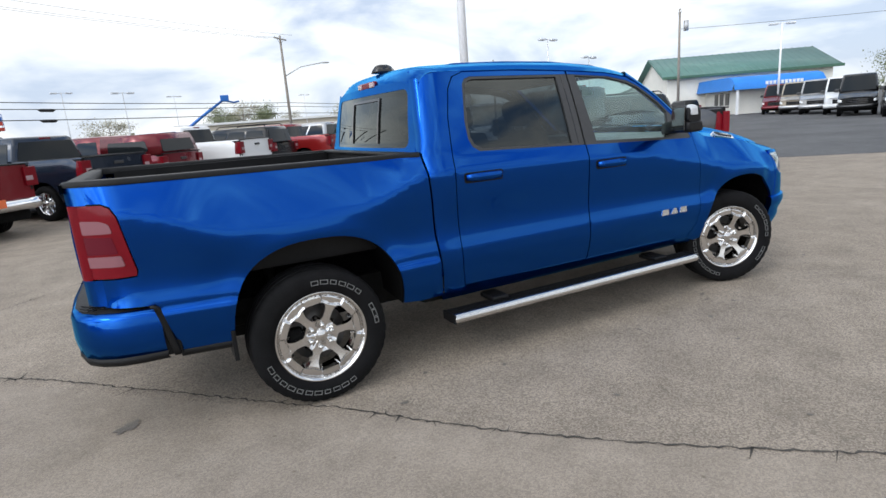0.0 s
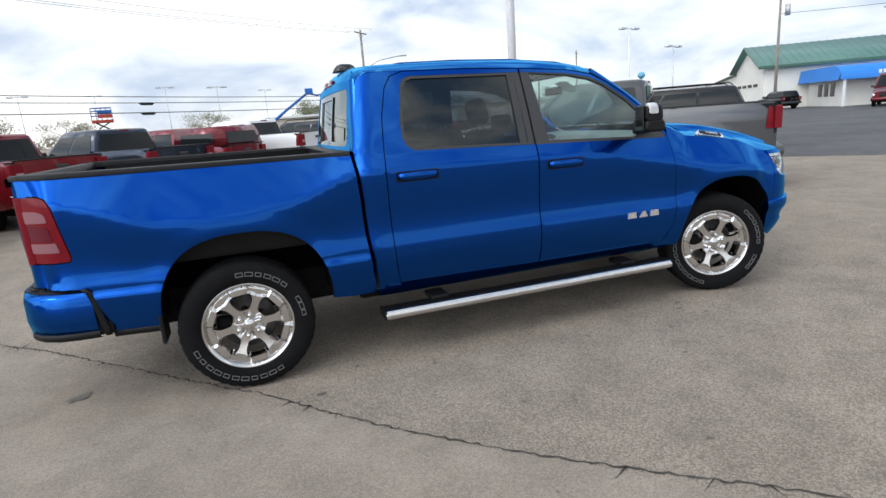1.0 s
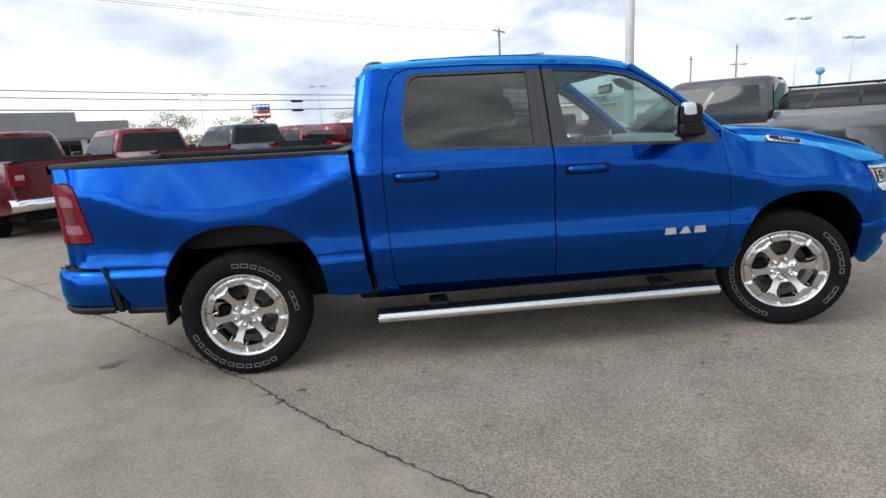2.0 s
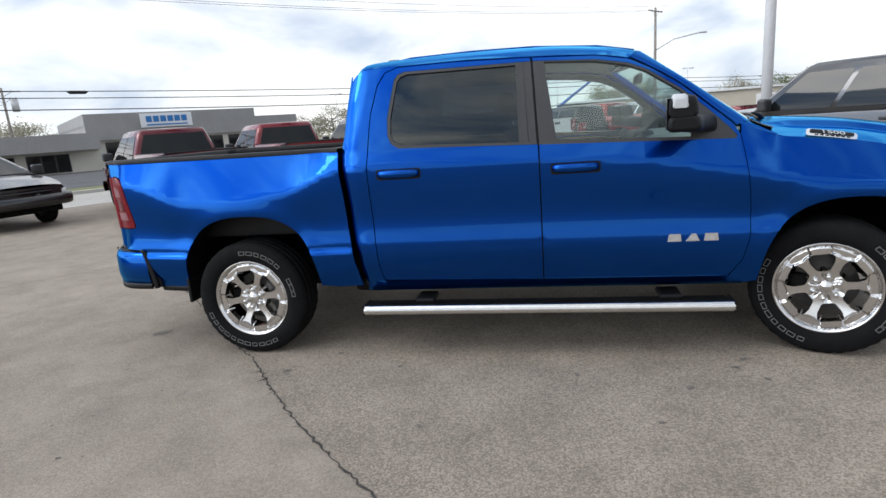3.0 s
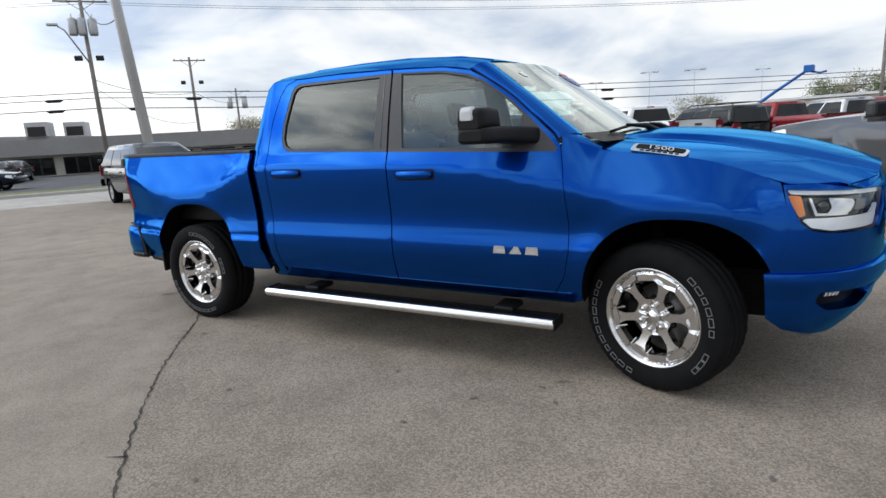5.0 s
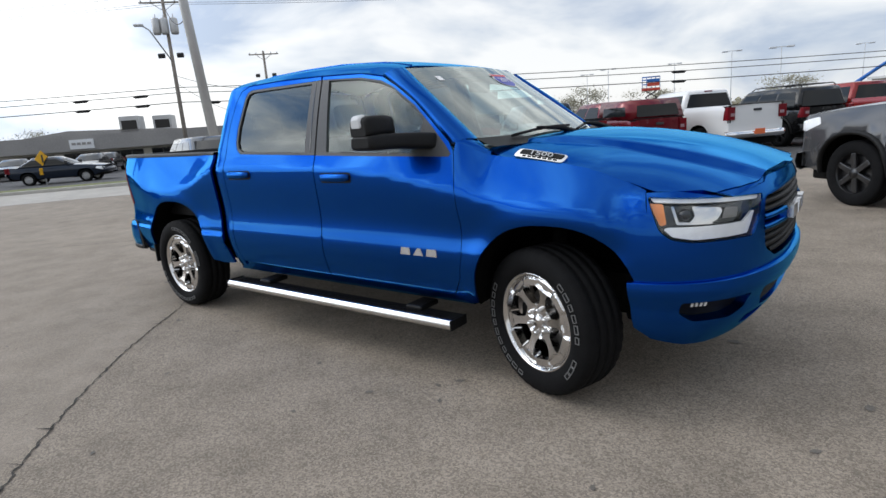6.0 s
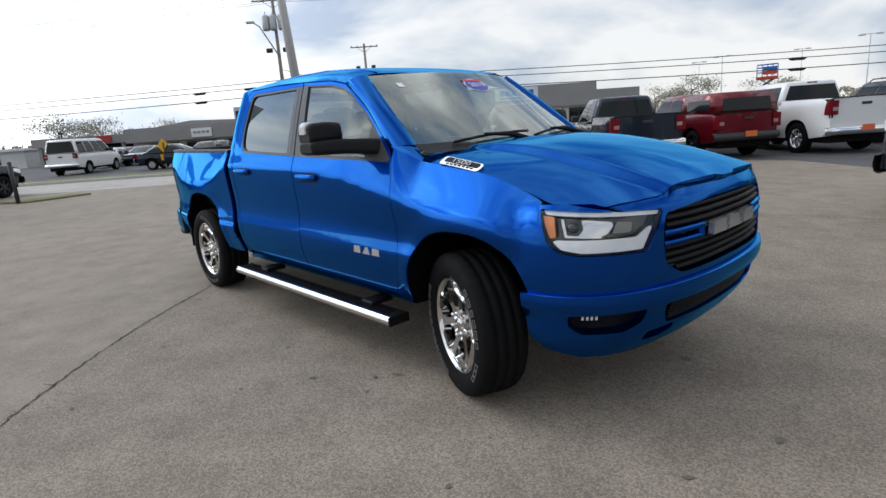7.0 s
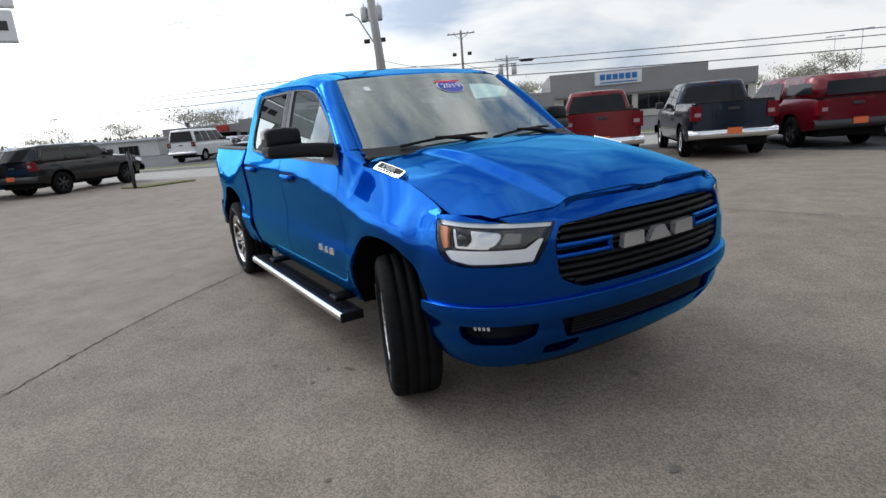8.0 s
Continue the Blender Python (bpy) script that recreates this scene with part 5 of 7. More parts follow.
def seat_parts(x, y, w, name):
    cushion = box((x - 0.02, y - w / 2, 0.72), (x + 0.5, y + w / 2, 0.9), 0.05)
    st = part(name, cushion, SEAT_CLOTH, truck, "black cloth seat")
    rec = pose(x, y, 0.84, 0, -14, 0)
    part("seat_back", box((-0.07, -w / 2, 0.0), (0.08, w / 2, 0.62), 0.05, rec), SEAT_CLOTH, st)
    part("headrest", box((-0.045, -0.13, 0.67), (0.06, 0.13, 0.86), 0.045, rec), SEAT_CLOTH, st)
    for d in (-0.06, 0.06):
        part("headrest_post", tube([rec @ Vector((0, d, 0.58)), rec @ Vector((0, d, 0.72))], 0.008, 6), CHROME, st)


for y in (-0.42, 0.42):
    seat_parts(2.0, y, 0.52, "front_seat")
for y in (-0.5, 0.0, 0.5):
    seat_parts(1.08, y, 0.48, "rear_seat")
part("headliner", loft([[(x, y, roof_height(x, y) - 0.035) for y in (-0.7, -0.4, 0, 0.4, 0.7)] for x in (0.85, 1.2, 1.6, 2.0, 2.4, 2.6)]), CABIN_GREY, truck, "grey headliner")
part("interior_mirror", box((2.72, -0.13, 1.68), (2.75, 0.13, 1.75), 0.015), GLOSS_BLACK, truck)

# ---- the lot, the street and their surfaces ----
def ground_material(name, base, other, pebble, rough=0.86, joint=False):
    """Worn paving: broad stains, mid blotches, exposed grit and fine relief."""
    m = bpy.data.materials.new(name)
    m.use_nodes = True
    n, l = m.node_tree.nodes, m.node_tree.links
    b = n["Principled BSDF"]
    b.inputs["Roughness"].default_value = rough
    b.inputs["Specular IOR Level"].default_value = 0.35
    co = n.new("ShaderNodeTexCoord")

    def noise_node(scale, detail=4, r=0.55):
        t = n.new("ShaderNodeTexNoise")
        t.inputs["Scale"].default_value, t.inputs["Detail"].default_value, t.inputs["Roughness"].default_value = scale, detail, r
        l.new(co.outputs["Object"], t.inputs["Vector"])
        return t

    def ramp(src, p0, c0, p1, c1):
        k = n.new("ShaderNodeValToRGB")
        k.color_ramp.elements[0].position, k.color_ramp.elements[0].color = p0, (*c0, 1)
        k.color_ramp.elements[1].position, k.color_ramp.elements[1].color = p1, (*c1, 1)
        l.new(src, k.inputs[0])
        return k

    def mix(kind, fac, a, bb):
        k = n.new("ShaderNodeMix")
        k.data_type, k.blend_type = "RGBA", kind
        k.inputs["Factor"].default_value = fac
        l.new(a, k.inputs["A"])
        l.new(bb, k.inputs["B"])
        return k
    broad = ramp(noise_node(0.35, 5).outputs["Fac"], 0.35, other, 0.62, base)
    blotch = ramp(noise_node(2.3, 6, 0.65).outputs["Fac"], 0.3, (0.74, 0.73, 0.71), 0.62, (1.10, 1.09, 1.08))
    c = mix("MULTIPLY", 0.8, broad.outputs[0], blotch.outputs[0])
    grit = n.new("ShaderNodeTexVoronoi")
    grit.inputs["Scale"].default_value = 125
    l.new(co.outputs["Object"], grit.inputs["Vector"])
    sep = n.new("ShaderNodeSeparateColor")
    l.new(grit.outputs["Color"], sep.inputs[0])
    stones = ramp(sep.outputs[0], 0.1, tuple(1 - pebble for _ in range(3)), 0.95, tuple(1 + pebble * 0.9 for _ in range(3)))
    c = mix("MULTIPLY", 1.0, c.outputs["Result"], stones.outputs[0])
    if joint:
        # beyond the long joint the paving is an older, smoother and paler pour
        past, edge = n.new("ShaderNodeVectorMath"), n.new("ShaderNodeMapRange")
        past.operation = "DOT_PRODUCT"
        past.inputs[1].default_value = (0.697, 0.717, 0.0)
        l.new(co.outputs["Object"], past.inputs[0])
        edge.inputs["From Min"].default_value, edge.inputs["From Max"].default_value = -0.84, -0.87
        l.new(past.outputs["Value"], edge.inputs["Value"])
        older = n.new("ShaderNodeMix")
        older.data_type = "RGBA"
        older.inputs["B"].default_value = (1.06, 1.07, 1.09, 1)
        edge.inputs["To Max"].default_value = 0.45
        l.new(edge.outputs[0], older.inputs["Factor"])
        l.new(stones.outputs[0], older.inputs["A"])
        worn = mix("MULTIPLY", 1.0, broad.outputs[0], blotch.outputs[0])
        worn.inputs["Factor"].default_value = 0.8
        c = mix("MULTIPLY", 1.0, worn.outputs["Result"], older.outputs["Result"])
    fine = ramp(noise_node(230, 2).outputs["Fac"], 0.3, (0.74, 0.74, 0.74), 0.7, (1.25, 1.24, 1.22))
    c = mix("MULTIPLY", 0.8, c.outputs["Result"], fine.outputs[0])
    specks = n.new("ShaderNodeTexVoronoi")
    specks.inputs["Scale"].default_value = 5.5
    l.new(co.outputs["Object"], specks.inputs["Vector"])
    spot = ramp(specks.outputs["Distance"], 0.035, (0.45, 0.43, 0.4), 0.075, (1, 1, 1))
    c = mix("MULTIPLY", 0.55, c.outputs["Result"], spot.outputs[0])
    l.new(c.outputs["Result"], b.inputs["Base Color"])
    rel = n.new("ShaderNodeBump")
    rel.inputs["Strength"].default_value, rel.inputs["Distance"].default_value = 0.55, 0.006
    l.new(noise_node(190, 4, 0.6).outputs["Fac"], rel.inputs["Height"])
    l.new(rel.outputs[0], b.inputs["Normal"])
    return m


LOT_M = ground_material("worn_grey_paving", (0.284, 0.240, 0.194), (0.244, 0.206, 0.166), 0.32, joint=True)
ASPHALT_M = ground_material("dark_asphalt", (0.105, 0.105, 0.108), (0.075, 0.075, 0.078), 0.3)
ROAD_M = ground_material("pale_concrete_road", (0.42, 0.40, 0.37), (0.36, 0.34, 0.31), 0.12)
CRACK_M = material("crack_shadowed_joint", (0.06, 0.054, 0.047), rough=0.95, vary=0.5, scale=20)
STAIN_M = material("oil_stain", (0.15, 0.133, 0.114), rough=0.75, vary=0.35, scale=12, bump=0.4, bump_scale=130)
GRASS_M = material("verge_grass", (0.10, 0.13, 0.045), rough=0.9, vary=0.45, scale=2.5, bump=0.8, bump_scale=60, second=(0.16, 0.14, 0.06))
KERB_M = material("kerb_concrete", (0.46, 0.44, 0.40), rough=0.85, vary=0.2, scale=3, bump=0.3, bump_scale=60)

S_DIR, D_DIR = Vector((math.cos(radians(50)), math.sin(radians(50)), 0)), Vector((math.cos(radians(140)), math.sin(radians(140)), 0))


def street(s, d, z=0.0):
    """A place by its distance along and away from the street."""
    return S_DIR * s + D_DIR * d + Vector((0, 0, z))


def slab(name, pts, z0, z1, mat, label, kind="structure"):
    ob = part(name, prism(pts, lambda a, b, t: (a, b, z0 if t == 0 else z1)), mat, None)
    return tagged(ob, label, "ground", kind=kind)


ground_mesh = bmesh.new()
bmesh.ops.create_grid(ground_mesh, x_segments=40, y_segments=40, size=1500)
tagged(part("ground", ground_mesh, LOT_M, None), "pale worn grey paving of the sales lot with cracks", "ground", kind="structure")
EDGE = [(-70, 14.2), (-12, 13.6), (-3.0, 13.1), (1.4, 13.0), (3.4, 11.3), (6.0, 9.7), (11.6, 7.7), (13.8, 4.6), (16.0, 2.6), (45, -14), (400, -140)]
slab("asphalt_apron", EDGE + [(400, 400), (-20, 400), (-26, 60), (-40, 30)], -0.05, 0.004, ASPHALT_M, "darker smooth asphalt behind the parked row")
strip = [(11.55, 8.0), (13.4, 7.1), (13.32, 6.8), (11.5, 7.72)]
slab("concrete_strip", strip, -0.03, 0.012, KERB_M, "short pale concrete strip at the asphalt's edge")
sd = lambda s, d: tuple(street(s, d))[:2]
slab("road", [sd(-400, 14.6), sd(90, 14.6), sd(90, 20.3), sd(-400, 20.3)], -0.05, 0.006, ROAD_M, "pale concrete street past the lot")
slab("verge", [sd(-400, 20.6), sd(60, 20.6), sd(60, 23.0), sd(-400, 23.0)], -0.05, 0.10, GRASS_M, "strip of short rough grass")
slab("kerb", [sd(-400, 20.3), sd(60, 20.3), sd(60, 20.6), sd(-400, 20.6)], -0.05, 0.13, KERB_M, "concrete kerb along the street")
slab("far_car_park", [sd(-400, 23.0), sd(60, 23.0), sd(60, 110), sd(-400, 110)], -0.05, 0.02, ASPHALT_M, "grey asphalt car park across the street")
slab("grass_island", [(-16.3, -1.5), (-15.4, -0.9), (-15.9, 0.9), (-16.7, 0.6)], -0.03, 0.05, GRASS_M, "small grass patch at the lot's edge")


def crack(name, pts, width, label, seed):
    """A crack as a thin ragged sunken-looking ribbon that forks and wanders along a line."""
    rnd = random.Random(seed)
    line = []
    for a, b in zip(pts, pts[1:]):
        a, b = Vector(a), Vector(b)
        k = max(2, int((b - a).length / 0.028))
        nrm = Vector((-(b - a).y, (b - a).x)).normalized()
        for i in range(k):
            line.append(a.lerp(b, i / k) + nrm * rnd.uniform(-0.011, 0.011))
    line.append(Vector(pts[-1]))
    bm = bmesh.new()
    prev = None
    for i, p in enumerate(line):
        d = (line[min(i + 1, len(line) - 1)] - line[max(i - 1, 0)]).normalized()
        nrm = Vector((-d.y, d.x))
        w = width * rnd.uniform(0.25, 1.15)
        row = [bm.verts.new((*(p + nrm * w), 0.0045)), bm.verts.new((*(p - nrm * w), 0.0045))]
        if prev:
            bm.faces.new((prev[0], prev[1], row[1], row[0]))
        prev = row
        if rnd.random() < 0.07:
            e = p + nrm * rnd.choice((-1, 1)) * rnd.uniform(0.04, 0.12) + d * rnd.uniform(-0.06, 0.06)
            bm.faces.new([bm.verts.new((*q, 0.0045)) for q in (p + d * w, p - d * w, e)])
    bmesh.ops.recalc_face_normals(bm, faces=bm.faces)
    return tagged(part(name, bm, CRACK_M, None), label, "crack", "cracks in the paving", kind="structure")


crack("crack", [(-1.95, 0.8), (-1.58, 0.49), (-1.02, -0.08), (-0.25, -0.86), (0.0, -1.09), (0.32, -1.47), (0.65, -1.84), (0.95, -2.13), (1.22, -2.38), (1.56, -2.66), (1.95, -2.97), (2.6, -3.5), (4.4, -5.0)], 0.0075, "long dark jagged crack across the paving", 3)
crack("crack", [(-1.95, 0.8), (-3.2, 2.0), (-4.5, 3.2)], 0.004, "thin crack fading under the pickup", 4)
crack("crack", [(-9.5, -5.4), (-8.2, -4.05), (-6.85, -2.05), (-5.6, -0.35), (-4.7, 0.45), (-3.96, 1.3), (-2.36, 2.95), (-1.76, 3.6), (-0.3, 5.0)], 0.007, "long straight crack along a paving joint", 5)
crack("crack", [(1.0, 4.75), (1.96, 4.95), (2.95, 5.15), (3.8, 5.3), (6.5, 5.6)], 0.007, "crack in the paving ahead of the row", 6)


def stain(x, y, r, seed, thin=1.0, turn=0.0):
    rnd = random.Random(seed)
    pts = []
    for i in range(22):
        a = 2 * math.pi * i / 22
        q = r * rnd.uniform(0.55, 1.1)
        u, v = q * math.cos(a), q * math.sin(a) * thin
        pts.append((x + u * math.cos(turn) - v * math.sin(turn), y + u * math.sin(turn) + v * math.cos(turn)))
    bm = bmesh.new()
    bm.faces.new([bm.verts.new((a, b, 0.0042)) for a, b in pts])
    return tagged(part("stain", bm, STAIN_M, None), "small dark oily stain on the paving", "stain", "stains on the paving", kind="structure")


stain(-1.085, -0.6, 0.095, 11, 0.5, 0.6)
for i, (x, y, r) in enumerate(((2.575, -1.81, 0.028), (2.79, -1.44, 0.04), (1.383, -1.905, 0.03), (3.1, -1.18, 0.035), (3.175, -1.07, 0.04), (5.085, -0.38, 0.05), (3.22, -1.325, 0.03), (0.35, -1.28, 0.04), (0.62, -1.0, 0.035), (4.2, -1.6, 0.03), (2.0, -2.6, 0.025), (-0.4, -2.3, 0.025), (3.9, -2.4, 0.03), (5.6, 0.4, 0.05), (6.4, 2.4, 0.1), (1.1, -1.2, 0.03), (2.2, -1.3, 0.03), (4.4, 0.2, 0.06), (4.9, -0.9, 0.04), (0.9, -3.0, 0.02))):
    stain(x, y, r * 0.8, 20 + i, 0.6, i * 0.9)

# ---- parked vehicles ----
GLASS_FAR = material("dark_car_glass", (0.010, 0.012, 0.013), rough=0.04, coat=0.0, ior=1.45, spec=0.3)
PLATE_ORANGE = material("orange_dealer_tag", (0.75, 0.16, 0.05), rough=0.4)
PLATE_WHITE = material("plain_plate", (0.7, 0.7, 0.68), rough=0.4)


def paint_of(name, base, metal=0.5):
    return car_paint(name, base, metal, 0.15, 0.22, 0.6, 1.4)


PAINTS = {
    "navy": paint_of("navy_black_paint", (0.010, 0.018, 0.034), 0.4),
    "red": paint_of("bright_red_paint", (0.16, 0.006, 0.011), 0.2),
    "maroon": paint_of("maroon_paint", (0.10, 0.005, 0.010), 0.3),
    "crimson": paint_of("crimson_paint", (0.14, 0.005, 0.012), 0.3),
    "white": paint_of("white_car_paint", (0.75, 0.75, 0.74), 0.0),
    "black": paint_of("black_car_paint", (0.005, 0.005, 0.0055), 0.2),
    "orange": paint_of("orange_red_paint", (0.24, 0.012, 0.012), 0.2),
    "grey": paint_of("granite_grey_paint", (0.07, 0.072, 0.077), 0.35),
    "vangrey": paint_of("granite_brown_grey_paint", (0.022, 0.021, 0.022), 0.1),
    "silver": paint_of("silver_paint", (0.42, 0.42, 0.42), 0.7),
    "beige": paint_of("pale_gold_paint", (0.38, 0.33, 0.26), 0.5),
    "skyblue": paint_of("bright_blue_paint", (0.01, 0.16, 0.5), 0.4),
}
WHEEL_DARK = material("black_wheel", (0.012, 0.012, 0.013), rough=0.3, coat=0.3)
WHEEL_SILVER = material("silver_wheel", (0.45, 0.45, 0.46), rough=0.28, metal=0.9)


def far_wheel_set(tag, mat, spokes):
    stock("tyre_" + tag, tyre_mesh(0.40, 0.125, 0.25, 36, False), RUBBER)
    stock("rim_" + tag, revolve([(0.09, 0.245), (-0.06, 0.235), (-0.1, 0.25), (-0.11, 0.258), (-0.1, 0.262)], 32), mat)
    bm = bmesh.new()
    for i in range(spokes):
        add_box(bm, (-0.035, -0.1, 0.03), (0.035, -0.06, 0.245), 0.01, pose(0, 0, 0, 0, 360 * i / spokes, 0))
    stock("spokes_" + tag, merge([bm, revolve([(-0.05, 0.07), (-0.105, 0.06), (-0.11, 0.0)], 20), revolve([(-0.03, 0.24), (-0.03, 0.0)], 24)]), mat)


far_wheel_set("chrome", CHROME, 5)
far_wheel_set("dark", WHEEL_DARK, 6)
far_wheel_set("silver", WHEEL_SILVER, 9)


def vehicle(name, label, category, m, paint, wb=3.57, ro=1.2, fo=0.95, w=1.0, belt=1.22, high=1.9, hood=(1.22, 1.08), gh=(0.75, 0.85, 2.3, 3.0), r=0.40, bed=None, wheels="chrome", panes=2, rear_lamp="edge", bumper=CHROME, plate=PLATE_ORANGE, group="parked vehicles", roof_w=0.74, flare=False, front="plain", sill=0.42, cap=False, rack=False, steer=0.0):
    """A parked vehicle: body sides with arches, ends, bonnet, cab shell, panes, lamps, bumpers and wheels."""
    body = PAINTS[paint]
    v = thing(name, m, label, category, group)
    x0, x1 = -ro, wb + fo
    mid, half = (x0 + x1) / 2, (x1 - x0) / 2
    deck = bed or belt

    def top(x):
        if x < gh[0]:
            return deck
        if x < gh[3] - 0.15:
            return belt
        u = min(1.0, max(0.0, (x - gh[3] + 0.15) / (x1 - gh[3] + 0.15)))
        return hood[0] + (hood[1] - hood[0]) * u ** 1.6

    def hw(x, z):
        u = abs(x - mid) / half
        y = w * (1 - 0.02 * u * u - 0.10 * u ** 10)
        t = top(x)
        if z < 0.7:
            y -= 0.07 * ((0.7 - z) / 0.35) ** 1.6
        elif z > t - 0.28:
            y -= 0.06 * ((z - t + 0.28) / 0.28) ** 1.8
        if flare:
            y += 0.035 * (lip(x, z, 0, r + 0.1, 0.4, 2 * r + 0.12) + lip(x, z, wb, r + 0.1, 0.4, 2 * r + 0.12))
        return y
    arch = lambda cx: arch_curve(cx, r + 0.09, sill, 2 * r + 0.09, 2.3, 14)
    xs = [x0, x0 + 0.3, gh[0] - 0.02, gh[0] + 0.02, gh[3] - 0.15]
    xs += [gh[3] - 0.15 + (x1 - gh[3] + 0.15) * k / 5 for k in range(1, 6)]
    outline = [(x0, 0.5)] + [(x, top(x)) for x in xs] + [(x1, 0.48)] + [(wb + r + 0.09, sill)] + arch(wb)[::-1][1:-1] + [(wb - r - 0.09, sill), (r + 0.09, sill)] + arch(0)[::-1][1:-1] + [(-r - 0.09, sill)]
    for s in (-1, 1):
        o = 1 if s < 0 else -1
        side = lambda x, z, s=s: (x, s * hw(x, z), z)
        bs = panel("body_side", outline, side, body, v, step=0.13, out=o, thick=0.03)
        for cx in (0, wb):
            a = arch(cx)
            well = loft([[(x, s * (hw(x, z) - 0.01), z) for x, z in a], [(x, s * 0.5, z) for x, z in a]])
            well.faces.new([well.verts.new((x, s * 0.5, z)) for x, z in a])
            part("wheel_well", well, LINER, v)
            if flare:
                part("arch_flare", loft([[(cx + (x - cx) * k, s * (hw(x, z) + d), sill + (z - sill) * k) for x, z in a] for k, d in ((0.985, -0.02), (0.99, 0.03), (1.06, 0.035), (1.09, 0.0))]), BLACK_PLASTIC if flare == "black" else body, v)
        for k in range(2 if panes > 1 else 1):
            hx = gh[0] + (gh[3] - gh[0]) * (0.12 + 0.42 * k) + (0.05 if bed else 0.1)
            part("door_handle", box((hx, min(s * hw(hx, belt - 0.16), s * (hw(hx, belt - 0.16) + 0.03)), belt - 0.17), (hx + 0.2, max(s * hw(hx, belt - 0.16), s * (hw(hx, belt - 0.16) + 0.03)), belt - 0.13), 0.01), TRIM_BLACK if paint == "grey" else body, v)
        for sx in (gh[0] + 0.06, (gh[0] + gh[3]) / 2 - 0.05, gh[3] - 0.02):
            seam = loft([[(sx + d, s * (hw(sx, z) + 0.0015), z) for z in (0.55, 0.8, 1.0, belt - 0.02)] for d in (-0.005, 0.005)])
            part("door_seam", seam, GLOSS_BLACK, bs)
        mir = part("door_mirror", box((gh[3] - 0.42, min(s * (w - 0.03), s * (w + 0.2)), belt + 0.02), (gh[3] - 0.28, max(s * (w - 0.03), s * (w + 0.2)), belt + 0.22), 0.04), TRIM_BLACK, v)
        if rear_lamp == "edge":
            lo, hi = (deck - 0.42, deck - 0.06) if bed else (belt - 0.28, belt + 0.02)
            lp = panel("tail_lamp", rounded([(x0 - 0.02, lo), (x0 + 0.15, lo), (x0 + 0.12, hi), (x0 - 0.02, hi)], 0.02), lambda x, z, s=s: (x, s * (hw(max(x, x0), z) + 0.018), z), RED_LENS, v, "red tail lamp", step=0.04, out=o, thick=0.02)
            part("lamp_face", box((x0 - 0.075, min(s * (w * 0.955), s * (w * 0.72)), lo), (x0 + 0.03, max(s * (w * 0.955), s * (w * 0.72)), hi), 0.012), RED_LENS, lp)
            part("lamp_clear", box((x0 - 0.08, min(s * (w * 0.87), s * (w * 0.73)), lo + 0.1), (x0 - 0.01, max(s * (w * 0.87), s * (w * 0.73)), lo + 0.19), 0.008), WHITE_LENS, lp)
        hz = hood[1] - 0.17
        hlp = panel("headlamp", rounded([(x1 - 0.36, hz + 0.05), (x1 - 0.02, hz - 0.06), (x1, hz + 0.11), (x1 - 0.3, hz + 0.15)], 0.03), lambda x, z, s=s: (x, s * (hw(x, z) + 0.005), z), LAMP_WHITE, v, "clear headlamp", step=0.08, out=o, thick=0.02)
        part("lamp_face", box((x1 - 0.02, min(s * w * 0.87, s * w * 0.52), hz - 0.06), (x1 + 0.06, max(s * w * 0.87, s * w * 0.52), hz + 0.1), 0.03), LAMP_WHITE, hlp)
    # ends
    we = hw(x0, 0.9)
    rear = panel("tailgate" if bed else "rear_panel", rounded([(-we, 0.5), (we, 0.5), (hw(x0, deck - 0.2), deck - 0.2), (hw(x0, deck), deck), (-hw(x0, deck), deck), (-hw(x0, deck - 0.2), deck - 0.2)], 0.02), lambda y, z: (x0 - 0.06 * (1 - (y / w) ** 2), y, z), body, v, step=0.15, out=-1, thick=0.03)
    part("tailgate_handle", box((x0 - 0.085, -0.13, deck - 0.2), (x0 - 0.05, 0.13, deck - 0.13), 0.015), TRIM_BLACK, rear)
    wf = hw(x1, 0.8)
    nose = panel("front_panel", rounded([(-wf, 0.48), (wf, 0.48), (hw(x1, hood[1] - 0.1), hood[1] - 0.1), (hw(x1, hood[1]) - 0.03, hood[1]), (-hw(x1, hood[1]) + 0.03, hood[1]), (-hw(x1, hood[1] - 0.1), hood[1] - 0.1)], 0.03), lambda y, z: (x1 + 0.14 * (1 - (y / w) ** 2), y, z), body, v, step=0.15, thick=0.03)
    gw = 0.5 * w
    part("grille", loft([[(x1 + 0.15 * (1 - (y / w) ** 2) + 0.01, y, z) for y in (-gw, -gw / 2, 0, gw / 2, gw)] for z in (hood[1] - 0.32, hood[1] - 0.2, hood[1] - 0.05)]), GLOSS_BLACK, v, "dark grille")
    for k in range(3):
        z = hood[1] - 0.29 + 0.1 * k
        part("grille_bar", loft([[(x1 + 0.155 * (1 - (y / w) ** 2) + dx, y, z + dz) for y in (-gw, -gw / 2, 0, gw / 2, gw)] for dx, dz in ((0.005, -0.012), (0.02, 0), (0.005, 0.012))]), bumper if bumper is CHROME else TRIM_BLACK, v)
